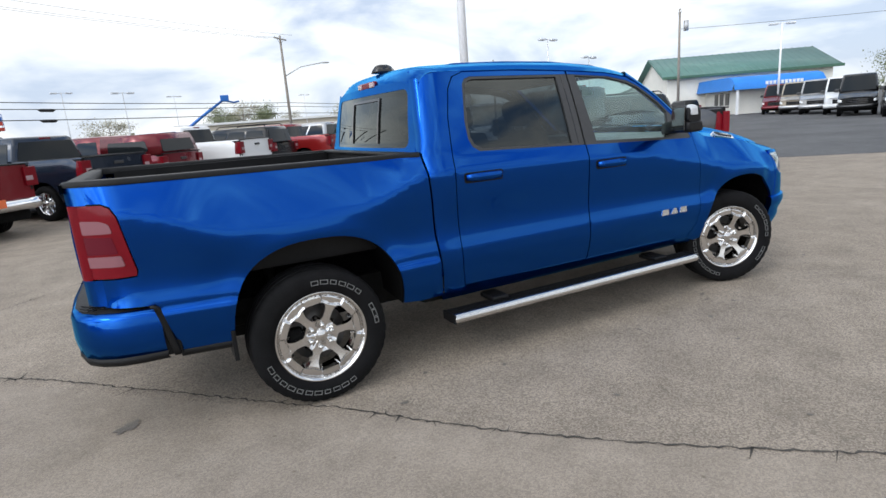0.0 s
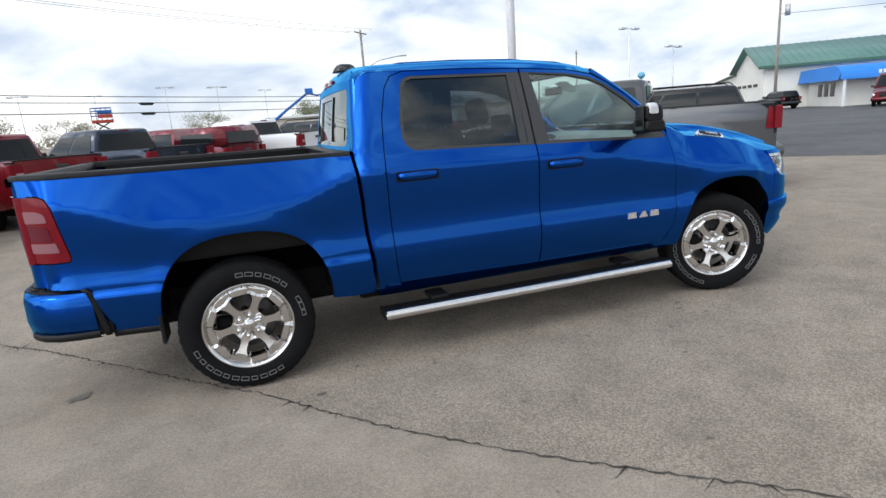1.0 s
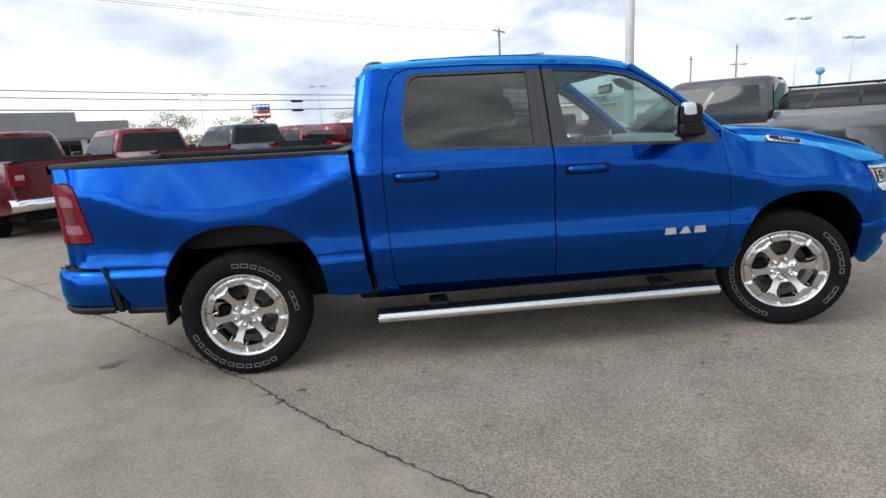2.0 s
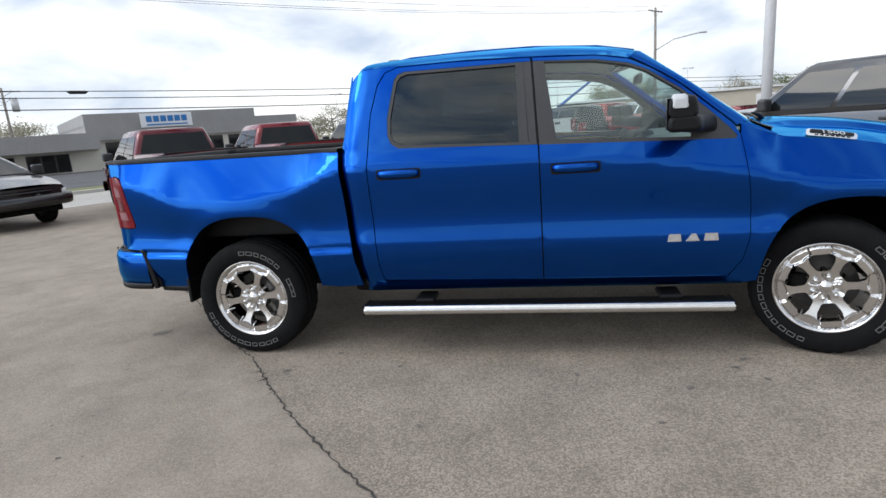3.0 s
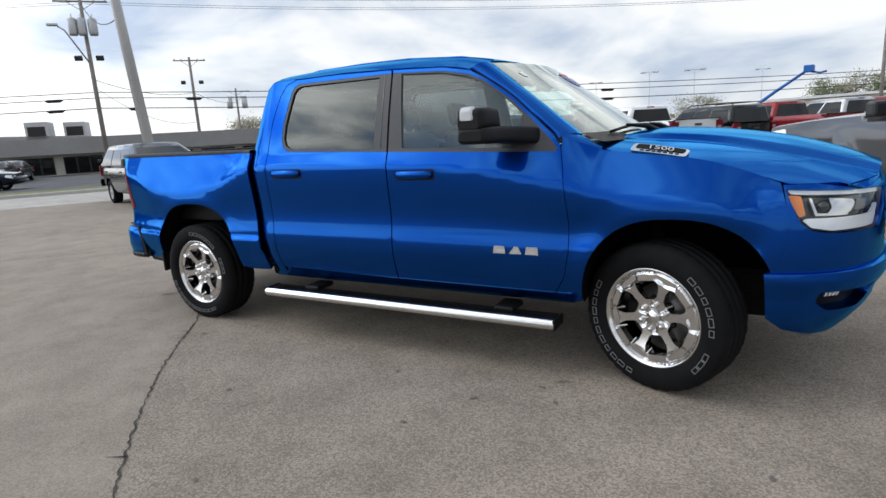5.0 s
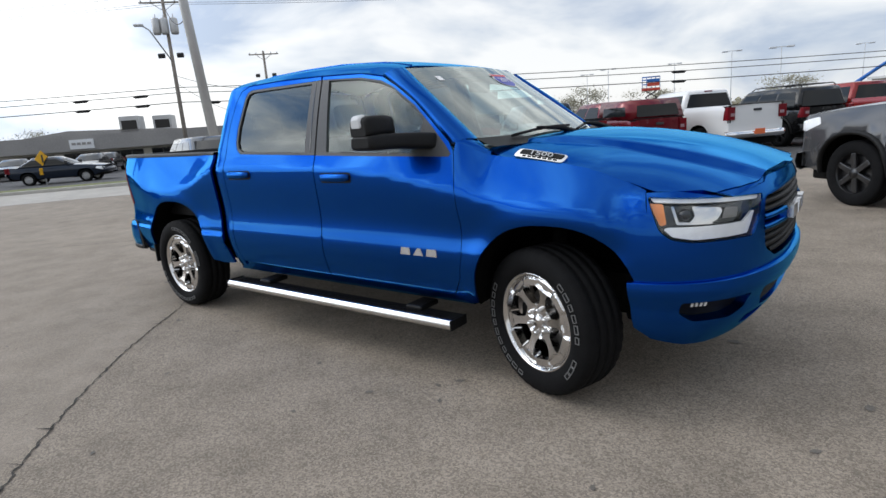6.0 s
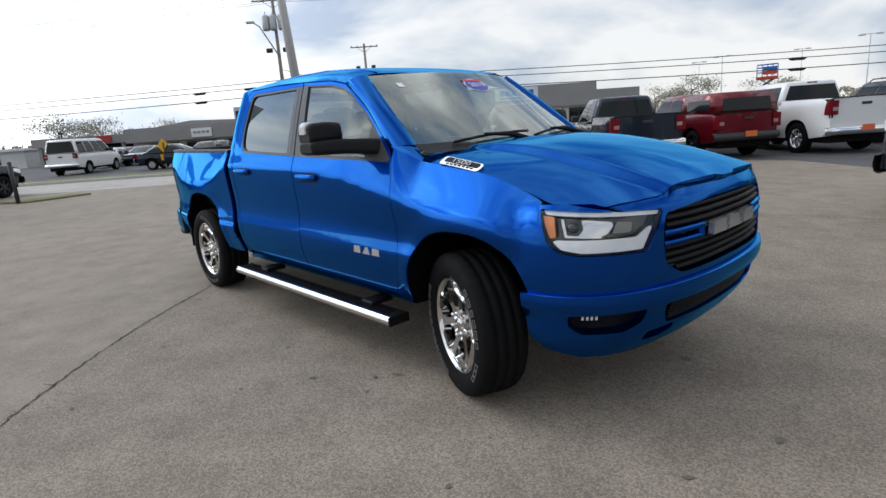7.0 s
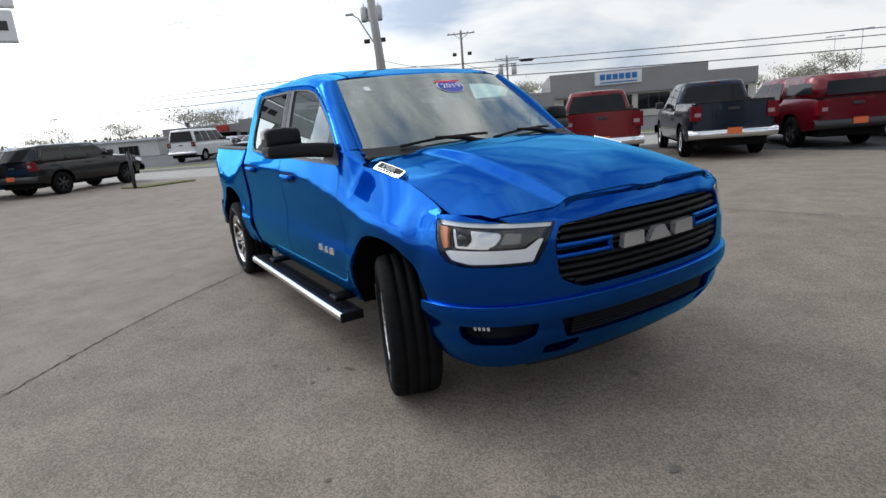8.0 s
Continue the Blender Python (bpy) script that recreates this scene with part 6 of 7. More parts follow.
    for nm, xa, sg, hz0, hz1 in (("rear_bumper", x0, -1, 0.5, 0.72), ("front_bumper", x1, 1, 0.44, 0.70)):
        rows = []
        for out_by, z in ((0.0, hz0), (0.10, hz0 + 0.03), (0.13, (hz0 + hz1) / 2), (0.10, hz1 - 0.02), (0.0, hz1)):
            rows.append([(xa + sg * (out_by + (0.06 if sg < 0 else 0.12) * (1 - (y / w) ** 2) - (0.10 if abs(y) > 0.9 * w else 0.0)), y, z) for y in [w * 0.99 * k / 6 for k in range(-6, 7)]])
        part(nm, loft(rows), bumper, v)
    if plate:
        part("plate", box((x0 - 0.21, -0.16, 0.60), (x0 - 0.185, 0.16, 0.75), 0.004), plate, v, "plain dealer tag")
    part("underbody", box((x0 + 0.1, -w * 0.8, 0.3), (x1 - 0.1, w * 0.8, 0.6), 0.03), DARK_METAL, v)
    # bonnet
    xa = gh[3] - 0.25
    rings = []
    for k in range(9):
        x = xa + (x1 + 0.02 - xa) * k / 8
        t = hw(x, top(x))
        rings.append([(x + 0.12 * (1 - (y / t) ** 2) * (k / 8) ** 3, y, top(x) + 0.055 * (1 - abs(y / t) ** 2.5)) for y in [t * j / 6 for j in range(-6, 7)]])
    part("bonnet", loft(rings), body, v)
    # rear deck or load bed
    if bed:
        bb = bmesh.new()
        add_box(bb, (x0 + 0.05, -w + 0.14, deck - 0.5), (gh[0], w - 0.14, deck - 0.46))
        for s in (-1, 1):
            add_box(bb, (x0, min(s * (w - 0.17), s * (w - 0.11)), deck - 0.5), (gh[0], max(s * (w - 0.17), s * (w - 0.11)), deck - 0.02))
        add_box(bb, (x0 - 0.02, -w + 0.14, deck - 0.5), (x0 + 0.05, w - 0.14, deck - 0.02))
        part("bed_liner", bb, BLACK_PLASTIC, v)
        for s in (-1, 1):
            part("bed_rail_cap", loft([[(x, s * (hw(x, deck) + dy), deck + dz) for x in (x0, x0 + 0.3, gh[0] / 2, gh[0])] for dy, dz in ((0.004, -0.02), (0.003, 0.01), (-0.08, 0.014), (-0.11, -0.02))]), BLACK_PLASTIC, v)
        part("tailgate_cap", box((x0 - 0.07, -w * 0.86, deck - 0.01), (x0 + 0.03, w * 0.86, deck + 0.014), 0.006), BLACK_PLASTIC, v)
    elif gh[0] > x0 + 0.25:
        part("boot_lid", loft([[(x, y, deck + 0.03 * (1 - (y / w) ** 2)) for y in [hw(x, deck) * j / 4 for j in range(-4, 5)]] for x in (x0 - 0.02, x0 + 0.25, gh[0] + 0.1)]), body, v)
    # cab shell
    zm = belt - 0.04
    wb0 = w - 0.045

    def ring(a, b, ww, z):
        c = 0.07
        return [(a + c, -ww, z), ((a + b) / 2, -ww - 0.008, z), (b - c, -ww, z), (b, -ww + c, z), (b + 0.06, 0, z), (b, ww - c, z), (b - c, ww, z), ((a + b) / 2, ww + 0.008, z), (a + c, ww, z), (a, ww - c, z), (a - 0.03, 0, z), (a, -ww + c, z)]

    def lerp_ring(t):
        return gh[0] + (gh[1] - gh[0]) * t, gh[3] + (gh[2] - gh[3]) * t, wb0 + (roof_w - wb0) * t ** 1.25, zm + (high - 0.07 - zm) * t
    rings = [ring(*lerp_ring(t)) for t in (0, 0.35, 0.7, 1.0)]
    a, b, ww, z = lerp_ring(1.0)
    rings += [ring(a + 0.06, b - 0.1, ww - 0.05, high - 0.02), ring(a + 0.3, b - 0.35, ww - 0.3, high)]
    part("cab_shell", loft(rings, closed=True), body, v)
    gy = lambda z, d=0.01: wb0 + (roof_w - wb0) * max(0.0, (z - zm) / (high - 0.07 - zm)) ** 1.25 + d
    z0, z1 = belt + 0.03, high - 0.15
    t0, t1 = (z0 - zm) / (high - 0.07 - zm), (z1 - zm) / (high - 0.07 - zm)
    ra, rb = gh[0] + (gh[1] - gh[0]) * t0 + 0.11, gh[0] + (gh[1] - gh[0]) * t1 + 0.13
    fa, fb = gh[3] + (gh[2] - gh[3]) * t0 - 0.16, gh[3] + (gh[2] - gh[3]) * t1 - 0.12
    for s in (-1, 1):
        for k in range(panes):
            u0, u1 = k / panes, (k + 1) / panes
            g = 0.035
            loop = [(ra + (fa - ra) * u0 + g, z0), (ra + (fa - ra) * u1 - g, z0), (rb + (fb - rb) * u1 - g, z1), (rb + (fb - rb) * u0 + g, z1)]
            panel("side_window", rounded(loop, 0.04), lambda x, z, s=s: (x, s * gy(z, 0.013), z), GLASS_FAR, v, "dark side window", step=0.2, out=1 if s < 0 else -1, thick=0.012)
    slope = lambda t: (gh[0] + (gh[1] - gh[0]) * t, gh[3] + (gh[2] - gh[3]) * t, wb0 + (roof_w - wb0) * t ** 1.25, zm + (high - 0.07 - zm) * t)
    for nm, side_i, sg in (("rear_window", 0, -1), ("windscreen", 1, 1)):
        rows = []
        for t in (t0 + 0.04, (t0 + t1) / 2, t1 + 0.03):
            q = slope(t)
            rows.append([(q[side_i] + sg * (0.012 + (0.03 if sg < 0 else 0.06) * (1 - (y / q[2]) ** 2)), y, q[3]) for y in [(q[2] - 0.11) * j / 4 for j in range(-4, 5)]])
        part(nm, loft(rows), GLASS_FAR, v, "dark glass")
    if bed:
        part("stop_lamp", box((gh[1] - 0.03, -0.14, high - 0.085), (gh[1] + 0.06, 0.14, high - 0.04), 0.01), RED_LENS, v)
    if cap:
        rg2 = []
        for t, z in ((0, deck - 0.01), (0.6, deck + 0.34), (1.0, high - 0.1), (1.3, high - 0.04)):
            ww2 = w - 0.07 - 0.1 * t
            rg2.append([(x0 + 0.02 + 0.12 * t, -ww2, z), (gh[0] + 0.1, -ww2, z), (gh[0] + 0.1, ww2, z), (x0 + 0.02 + 0.12 * t, ww2, z)])
        cp = part("bed_cap", loft(rg2, closed=True), body, v, "body-coloured hard cap over the bed")
        part("cap_rear_window", prism(rounded([(-w + 0.24, deck + 0.06), (w - 0.24, deck + 0.06), (w - 0.3, high - 0.2), (-w + 0.3, high - 0.2)], 0.05), lambda a2, b2, t: (x0 + 0.02 + (b2 - deck) * 0.2 - (0.02 if t else -0.03), a2, b2)), GLASS_FAR, cp)
        for s in (-1, 1):
            part("cap_side_window", prism(rounded([(x0 + 0.35, deck + 0.1), (gh[0] - 0.15, deck + 0.1), (gh[0] - 0.15, high - 0.22), (x0 + 0.45, high - 0.22)], 0.05), lambda a2, b2, t, s=s: (a2, s * (w - 0.075 - 0.17 * (b2 - deck) + (0.012 if t else -0.05)), b2)), GLASS_FAR, cp)
    if rack:
        for s in (-1, 1):
            part("roof_rail", tube([(gh[1] + 0.1, s * 0.62, high), (gh[1] + 0.2, s * 0.62, high + 0.07), (gh[2] - 0.3, s * 0.62, high + 0.07), (gh[2] - 0.15, s * 0.62, high - 0.01)], 0.018, 6), BLACK_PLASTIC, v)
        for x in (gh[1] + 0.5, gh[2] - 0.6):
            part("roof_bar", tube([(x, -0.62, high + 0.08), (x, 0.62, high + 0.08)], 0.016, 6), BLACK_PLASTIC, v)
    # wheels
    k = r / 0.40
    for x, s in ((0, -1), (wb, -1), (0, 1), (wb, 1)):
        mm = pose(x, s * (w - 0.15), r, 0, 0, (180 if s > 0 else 0) + (steer if x else 0)) @ Matrix.Diagonal((k, 1, k, 1))
        wh = new("wheel", mesh_of["rim_" + wheels])
        wh.parent, wh.matrix_basis = v, mm
        for nm in ("tyre", "spokes"):
            q = new(nm, mesh_of[nm + "_" + wheels])
            q.parent = wh
            q.matrix_basis = pose(0, 0, 0, 0, (x * 37 + s * 11) % 90, 0)
    return v


def park(x, y, heading):
    return pose(x, y, 0, 0, 0, heading)


PICK = dict(ro=1.2, fo=0.95, w=1.0, belt=1.22, high=1.92, hood=(1.25, 1.12), gh=(0.78, 0.86, 2.35, 3.1), bed=1.36)
vehicle("pickup_truck", "dark navy crew-cab pickup with chrome bumper and chrome wheels", "pickup truck", park(-2.25, 11.75, 135), "navy", **PICK)
vehicle("pickup_truck", "bright red crew-cab pickup with a chrome rear bumper", "pickup truck", park(-4.29, 9.5, 136), "red", **PICK)
vehicle("pickup_truck", "maroon crew-cab pickup with a silver rear bumper", "pickup truck", park(-5.8, 6.95, 142), "maroon", **PICK)
vehicle("pickup_truck", "crimson pickup with a matching hard cap over its bed", "pickup truck", park(-0.85, 14.3, 142), "crimson", wheels="dark", cap=True, bumper=TRIM_BLACK, **{**PICK, "w": 0.95, "high": 1.84, "wb": 3.24, "gh": (0.55, 0.63, 2.1, 2.8), "bed": 1.25, "belt": 1.18})
vehicle("pickup_truck", "tall white heavy-duty pickup with an orange tag", "pickup truck", park(1.5, 15.8, 138), "white", **{**PICK, "high": 2.0, "bed": 1.45, "belt": 1.32, "r": 0.42, "hood": (1.35, 1.24), "wb": 3.8, "gh": (0.85, 0.93, 2.6, 3.3)})
vehicle("utility_vehicle", "black utility vehicle with a roof rack, parked in the row", "utility vehicle", park(3.3, 18.4, 138), "black", wheels="dark", rack=True, bumper=TRIM_BLACK, panes=3, flare="black", **dict(wb=3.0, ro=0.85, fo=0.75, w=0.95, belt=1.2, high=1.85, hood=(1.22, 1.12), gh=(-0.72, -0.6, 1.75, 2.35), r=0.42))
vehicle("pickup_truck", "orange-red crew-cab pickup parked in the row", "pickup truck", park(5.7, 20.3, 138), "orange", bumper=TRIM_BLACK, **PICK)
vehicle("pickup_truck", "silver and dark pickup far along the row", "pickup truck", park(8.0, 22.2, 138), "silver", **PICK)
vehicle("pickup_truck", "red pickup at the row's far end", "pickup truck", park(10.3, 24.0, 138), "red", **PICK)
vehicle("pickup_truck", "granite grey pickup with black wheels and black flares", "pickup truck", park(8.1, 4.0, 136), "grey", wheels="dark", bumper=TRIM_BLACK, plate=None, flare="black", **{**PICK, "bed": 1.43, "belt": 1.30, "high": 2.0, "hood": (1.34, 1.22), "r": 0.44})
for dx, dy in ((0.0, 0.0), (-0.9, -1.75)):
    vehicle("utility_vehicle", "long black utility vehicle parked beyond the grey pickup", "utility vehicle", park(14.64 + dx, 11.34 + dy, 140), "black", wheels="silver", rack=True, bumper=TRIM_BLACK, panes=3, plate=None, **dict(wb=3.3, ro=1.1, fo=0.95, w=1.0, belt=1.28, high=1.9 if dx else 1.95, hood=(1.25, 1.12), gh=(-1.0, -0.75, 2.2, 2.95), r=0.4))
vehicle("minivan", "granite grey minivan with silver wheels at the lot's edge", "minivan", park(-12.6, 6.6, -17), "vangrey", wheels="silver", panes=3, bumper=PAINTS["vangrey"], plate=None, **dict(wb=3.08, ro=0.95, fo=0.95, w=0.97, belt=1.10, high=1.72, hood=(1.08, 0.86), gh=(-0.85, -0.68, 1.75, 3.0), r=0.34, sill=0.36, roof_w=0.66))
vehicle("utility_vehicle", "matt black utility vehicle with black wheels beside a post", "utility vehicle", park(-18.0, -3.8, 134), "black", wheels="dark", panes=3, bumper=TRIM_BLACK, **dict(wb=2.92, ro=0.95, fo=0.9, w=0.96, belt=1.18, high=1.75, hood=(1.16, 1.02), gh=(-0.82, -0.55, 1.75, 2.5), r=0.385))
vehicle("car", "bright blue car behind the black utility vehicle", "car", park(-17.6, -6.9, 140), "skyblue", wheels="silver", panes=2, bumper=PAINTS["skyblue"], plate=None, **dict(wb=2.7, ro=0.9, fo=0.85, w=0.9, belt=1.0, high=1.48, hood=(0.98, 0.82), gh=(-0.55, 0.1, 1.35, 2.25), r=0.32, sill=0.34, roof_w=0.6))
VAN = dict(wb=3.4, ro=1.15, fo=0.85, w=1.0, belt=1.3, high=2.15, hood=(1.25, 1.05), gh=(-1.05, -0.95, 2.35, 3.1), r=0.37, panes=4, roof_w=0.78)
vehicle("passenger_van", "old white passenger van across the street", "van", park(-35.2, 3.7, 142), "white", wheels="silver", plate=None, **VAN)
SEDAN = dict(wb=2.75, ro=0.95, fo=0.9, w=0.91, belt=0.98, high=1.46, hood=(0.96, 0.8), gh=(-0.5, 0.15, 1.4, 2.3), r=0.32, sill=0.34, roof_w=0.6, wheels="silver", plate=None)
for i, (x, y, colour, turn) in enumerate(((-52.4, 8.5, "black", -35), (-44.3, 8.3, "silver", -35), (-49.8, 10.6, "maroon", -35), (-43.8, 10.5, "black", -35), (-31.0, 7.4, "navy", 50), (-39.1, 13.7, "black", -35), (-42.5, 16.1, "grey", -35), (-36.6, 20.1, "black", -35), (-34.3, 22.2, "grey", -35))):
    vehicle("saloon_car", {"black": "black saloon car in the far car park", "silver": "silver saloon car in the far car park", "maroon": "dark red saloon car in the far car park", "navy": "dark saloon car parked beside the street", "grey": "grey saloon car in the far car park"}[colour], "car", park(x, y, turn), colour, bumper=PAINTS[colour], group="cars across the street", **SEDAN)
BIGVAN = dict(wb=3.65, ro=1.1, fo=0.95, w=1.02, belt=1.42, high=2.5, hood=(1.4, 1.05), gh=(-1.05, -1.0, 2.3, 3.5), r=0.36, panes=2, roof_w=0.85, plate=None, wheels="silver")
for x, y, c, h in ((50.5, 27.6, "crimson", 208), (48.6, 24.9, "beige", 208), (46.6, 22.2, "silver", 208), (44.6, 19.4, "white", 208), (41.2, 16.6, "black", 206), (38.5, 12.9, "black", 206)):
    vehicle("delivery_van", {"crimson": "red delivery van at the end of a row", "beige": "pale gold delivery van in a row", "silver": "silver delivery van in a row", "white": "white delivery van in a row", "black": "black passenger van with dark wheels"}[c], "van", park(x, y, h), c, bumper=PAINTS[c] if c != "beige" else PAINTS["silver"], group="row of vans", **BIGVAN)
vehicle("utility_vehicle", "dark utility vehicle beside the pale building", "utility vehicle", park(49.5, 36.5, 70), "black", wheels="dark", bumper=TRIM_BLACK, panes=3, plate=None, **dict(wb=2.8, ro=0.9, fo=0.85, w=0.93, belt=1.12, high=1.72, hood=(1.1, 0.95), gh=(-0.75, -0.5, 1.65, 2.4), r=0.36))
vehicle("saloon_car", "red saloon car beside the pale building", "car", park(46.5, 40.5, 70), "crimson", bumper=PAINTS["crimson"], **SEDAN)

# ---- buildings ----
WALL_GREY = material("grey_fascia_cladding", (0.30, 0.29, 0.28), rough=0.7, vary=0.12, scale=0.6, bump=0.1, bump_scale=12)
WALL_PALE = material("pale_cream_wall", (0.80, 0.77, 0.69), rough=0.8, vary=0.08, scale=0.8)
WALL_CREAM = material("cream_wall", (0.62, 0.59, 0.51), rough=0.8, vary=0.1, scale=0.8)
WALL_WHITE = material("white_block_wall", (0.66, 0.66, 0.64), rough=0.8, vary=0.12, scale=0.7)
WALL_BEIGE = material("beige_metal_wall", (0.45, 0.40, 0.32), rough=0.7, vary=0.1, scale=0.4)
ROOF_GREEN = material("green_metal_roof", (0.10, 0.205, 0.175), rough=0.45, vary=0.12, scale=0.5)
GREEN_TRIM = material("green_trim", (0.05, 0.12, 0.08), rough=0.5)
AWNING_BLUE = material("blue_awning_fabric", (0.02, 0.20, 0.62), rough=0.55, vary=0.12, scale=0.7)
SHADE_DARK = material("dark_opening_shade", (0.03, 0.028, 0.026), rough=0.8)
SIGN_WHITE = material("white_sign_face", (0.75, 0.76, 0.77), rough=0.4)
SIGN_BLUE = material("sign_blue", (0.02, 0.17, 0.45), rough=0.4)
SIGN_RED = material("sign_red", (0.4, 0.03, 0.03), rough=0.4)
WOOD_POLE = material("weathered_pole_wood", (0.27, 0.24, 0.21), rough=0.9, vary=0.3, scale=3, bump=0.5, bump_scale=40)
GALVANISED = material("galvanised_steel", (0.50, 0.50, 0.50), rough=0.5, metal=0.5, vary=0.12, scale=2)
POLE_PALE = material("pale_grey_pole_paint", (0.62, 0.64, 0.66), rough=0.5, vary=0.06, scale=1)
POLE_WHITE = material("white_painted_steel", (0.8, 0.8, 0.81), rough=0.45, vary=0.06, scale=1)
CABLE = material("black_cable", (0.012, 0.012, 0.012), rough=0.7)
LIFT_BLUE = material("lift_blue_paint", (0.01, 0.12, 0.42), rough=0.4, vary=0.1, scale=3)
LIFT_ORANGE = material("lift_red_paint", (0.45, 0.05, 0.03), rough=0.4)
TOWER_BLUE = material("pale_tower_paint", (0.12, 0.36, 0.55), rough=0.6)
YELLOW = material("yellow_sign", (0.8, 0.42, 0.02), rough=0.4)


def sbox(s0, s1, d0, d1, z0, z1, bevel=0.0):
    m = Matrix(((S_DIR.x, D_DIR.x, 0, 0), (S_DIR.y, D_DIR.y, 0, 0), (0, 0, 1, 0), (0, 0, 0, 1)))
    return box((s0, d0, z0), (s1, d1, z1), bevel, m)


def window_unit(parent, s0, s1, d, z0, z1, bars=1):
    w = part("window", sbox(s0, s1, d - 0.06, d + 0.04, z0, z1), TRIM_BLACK, parent)
    n = bars + 1
    for k in range(n):
        a, b = s0 + (s1 - s0) * k / n + 0.06, s0 + (s1 - s0) * (k + 1) / n - 0.06
        part("pane", sbox(a, b, d - 0.075, d - 0.05, z0 + 0.06, z1 - 0.06), GLASS_FAR, w)


FD = 56.0
shop = thing("shop_building", Matrix(), "long grey flat-roofed shop building with a white and blue sign", "building")
part("wall", sbox(5.8, 26.4, FD, FD + 22, 0, 2.55), WALL_CREAM, shop)
part("fascia", sbox(5.8, 21.6, FD - 0.4, FD + 21, 2.5, 4.9), WALL_GREY, shop, "tall grey fascia")
part("fascia", sbox(21.62, 26.4, FD - 0.35, FD + 21, 2.5, 4.05), WALL_GREY, shop)
part("roof", sbox(5.8, 26.4, FD + 0.2, FD + 22, 3.8, 3.95), WALL_GREY, shop)
for k in range(5):
    window_unit(shop, 7.2 + k * 3.8, 10.4 + k * 3.8, FD, 0.7, 2.3, 2)
sign = part("sign", sbox(10.4, 15.1, FD - 0.55, FD - 0.42, 3.45, 4.75, 0.02), SIGN_WHITE, shop, "white sign board with plain blue shapes")
for k in range(6):
    part("sign_shape", sbox(10.9 + k * 0.64, 11.4 + k * 0.64, FD - 0.6, FD - 0.555, 3.95, 4.5), SIGN_BLUE, sign)
part("sign_bar", sbox(10.9, 14.6, FD - 0.6, FD - 0.555, 3.62, 3.74), SIGN_BLUE, sign)
long_shop = thing("shop_building", pose(0, 0, -0.5), "low grey strip of shops with cream walls and dark windows", "building")
part("wall", sbox(-26, 5.75, FD - 6, FD + 15, 0, 2.3), WALL_CREAM, long_shop)
part("fascia", sbox(-26, 5.75, FD - 7.5, FD + 14.5, 2.25, 3.55), WALL_GREY, long_shop, "grey fascia")
part("upper_gable", prism([(-26, 3.5), (-8, 3.5), (-14, 3.85), (-21, 4.1)], lambda a, b, t: tuple(street(a, FD - 4 + 12 * t, b))), WALL_GREY, long_shop)
for k in range(8):
    window_unit(long_shop, -24.5 + k * 3.6, -21.6 + k * 3.6, FD - 6, 0.6, 2.05, 2)
b2 = part("sign", sbox(-19.7, -17.8, FD - 7.65, FD - 7.52, 2.4, 3.2, 0.02), SIGN_WHITE, long_shop, "white sign with grey bars")
for k in range(4):
    part("sign_shape", sbox(-19.5 + k * 0.4, -19.2 + k * 0.4, FD - 7.7, FD - 7.655, 2.75, 2.95), WALL_GREY, b2)
for s, d in ((-16.6, 58), (-14.2, 60)):
    u = part("rooftop_unit", sbox(s, s + 1.7, d - 6, d - 4, 3.55, 5.1, 0.05), GALVANISED, long_shop, "rooftop air unit")
    part("unit_grille", sbox(s + 0.2, s + 1.5, d - 6.04, d - 6.0, 3.9, 4.7), SHADE_DARK, u)
canopy = thing("garage_building", pose(0, 0, -0.6), "grey garage building with a bay painted dark and a red sign", "building")
part("wall", sbox(-35.2, -26.1, FD - 2, FD + 14, 0, 3.2), WALL_GREY, canopy)
# no real opening: a thin dark panel paints the bay's inner shade
part("open_bay", sbox(-33.5, -27, FD - 2.2, FD - 1.95, 0, 2.7), SHADE_DARK, canopy, "flat dark panel painted as the bay's shade")
part("canopy_roof", sbox(-35.3, -26.1, FD - 6.5, FD + 12, 2.5, 3.3), WALL_GREY, canopy)
part("sign", sbox(-29.0, -27.7, FD - 6.7, FD - 6.52, 2.6, 3.25, 0.02), SIGN_RED, canopy, "small red sign")
for s in (-34.9, -27):
    part("post", sbox(s, s + 0.3, FD - 6.3, FD - 6.0, 0, 2.55), WALL_GREY, canopy)
part("floodlight", sbox(-32.9, -32.5, FD - 6, FD - 5.7, 3.6, 3.8), TRIM_BLACK, canopy)
part("floodlight_post", sbox(-32.75, -32.65, FD - 5.9, FD - 5.8, 3.28, 3.65), TRIM_BLACK, canopy)
white_b = thing("white_building", pose(0, 0, -0.75), "long low white building with garage windows", "building")
part("wall", sbox(-95, -38.5, FD - 3, FD + 12, 0, 2.55), WALL_WHITE, white_b)
part("roof", sbox(-95.5, -38.2, FD - 3.4, FD + 12.4, 2.55, 2.8), SIGN_WHITE, white_b)
for k in range(6):
    window_unit(white_b, -43.5 - k * 4.2, -41 - k * 4.2, FD - 3, 0.5, 2.0, 3)

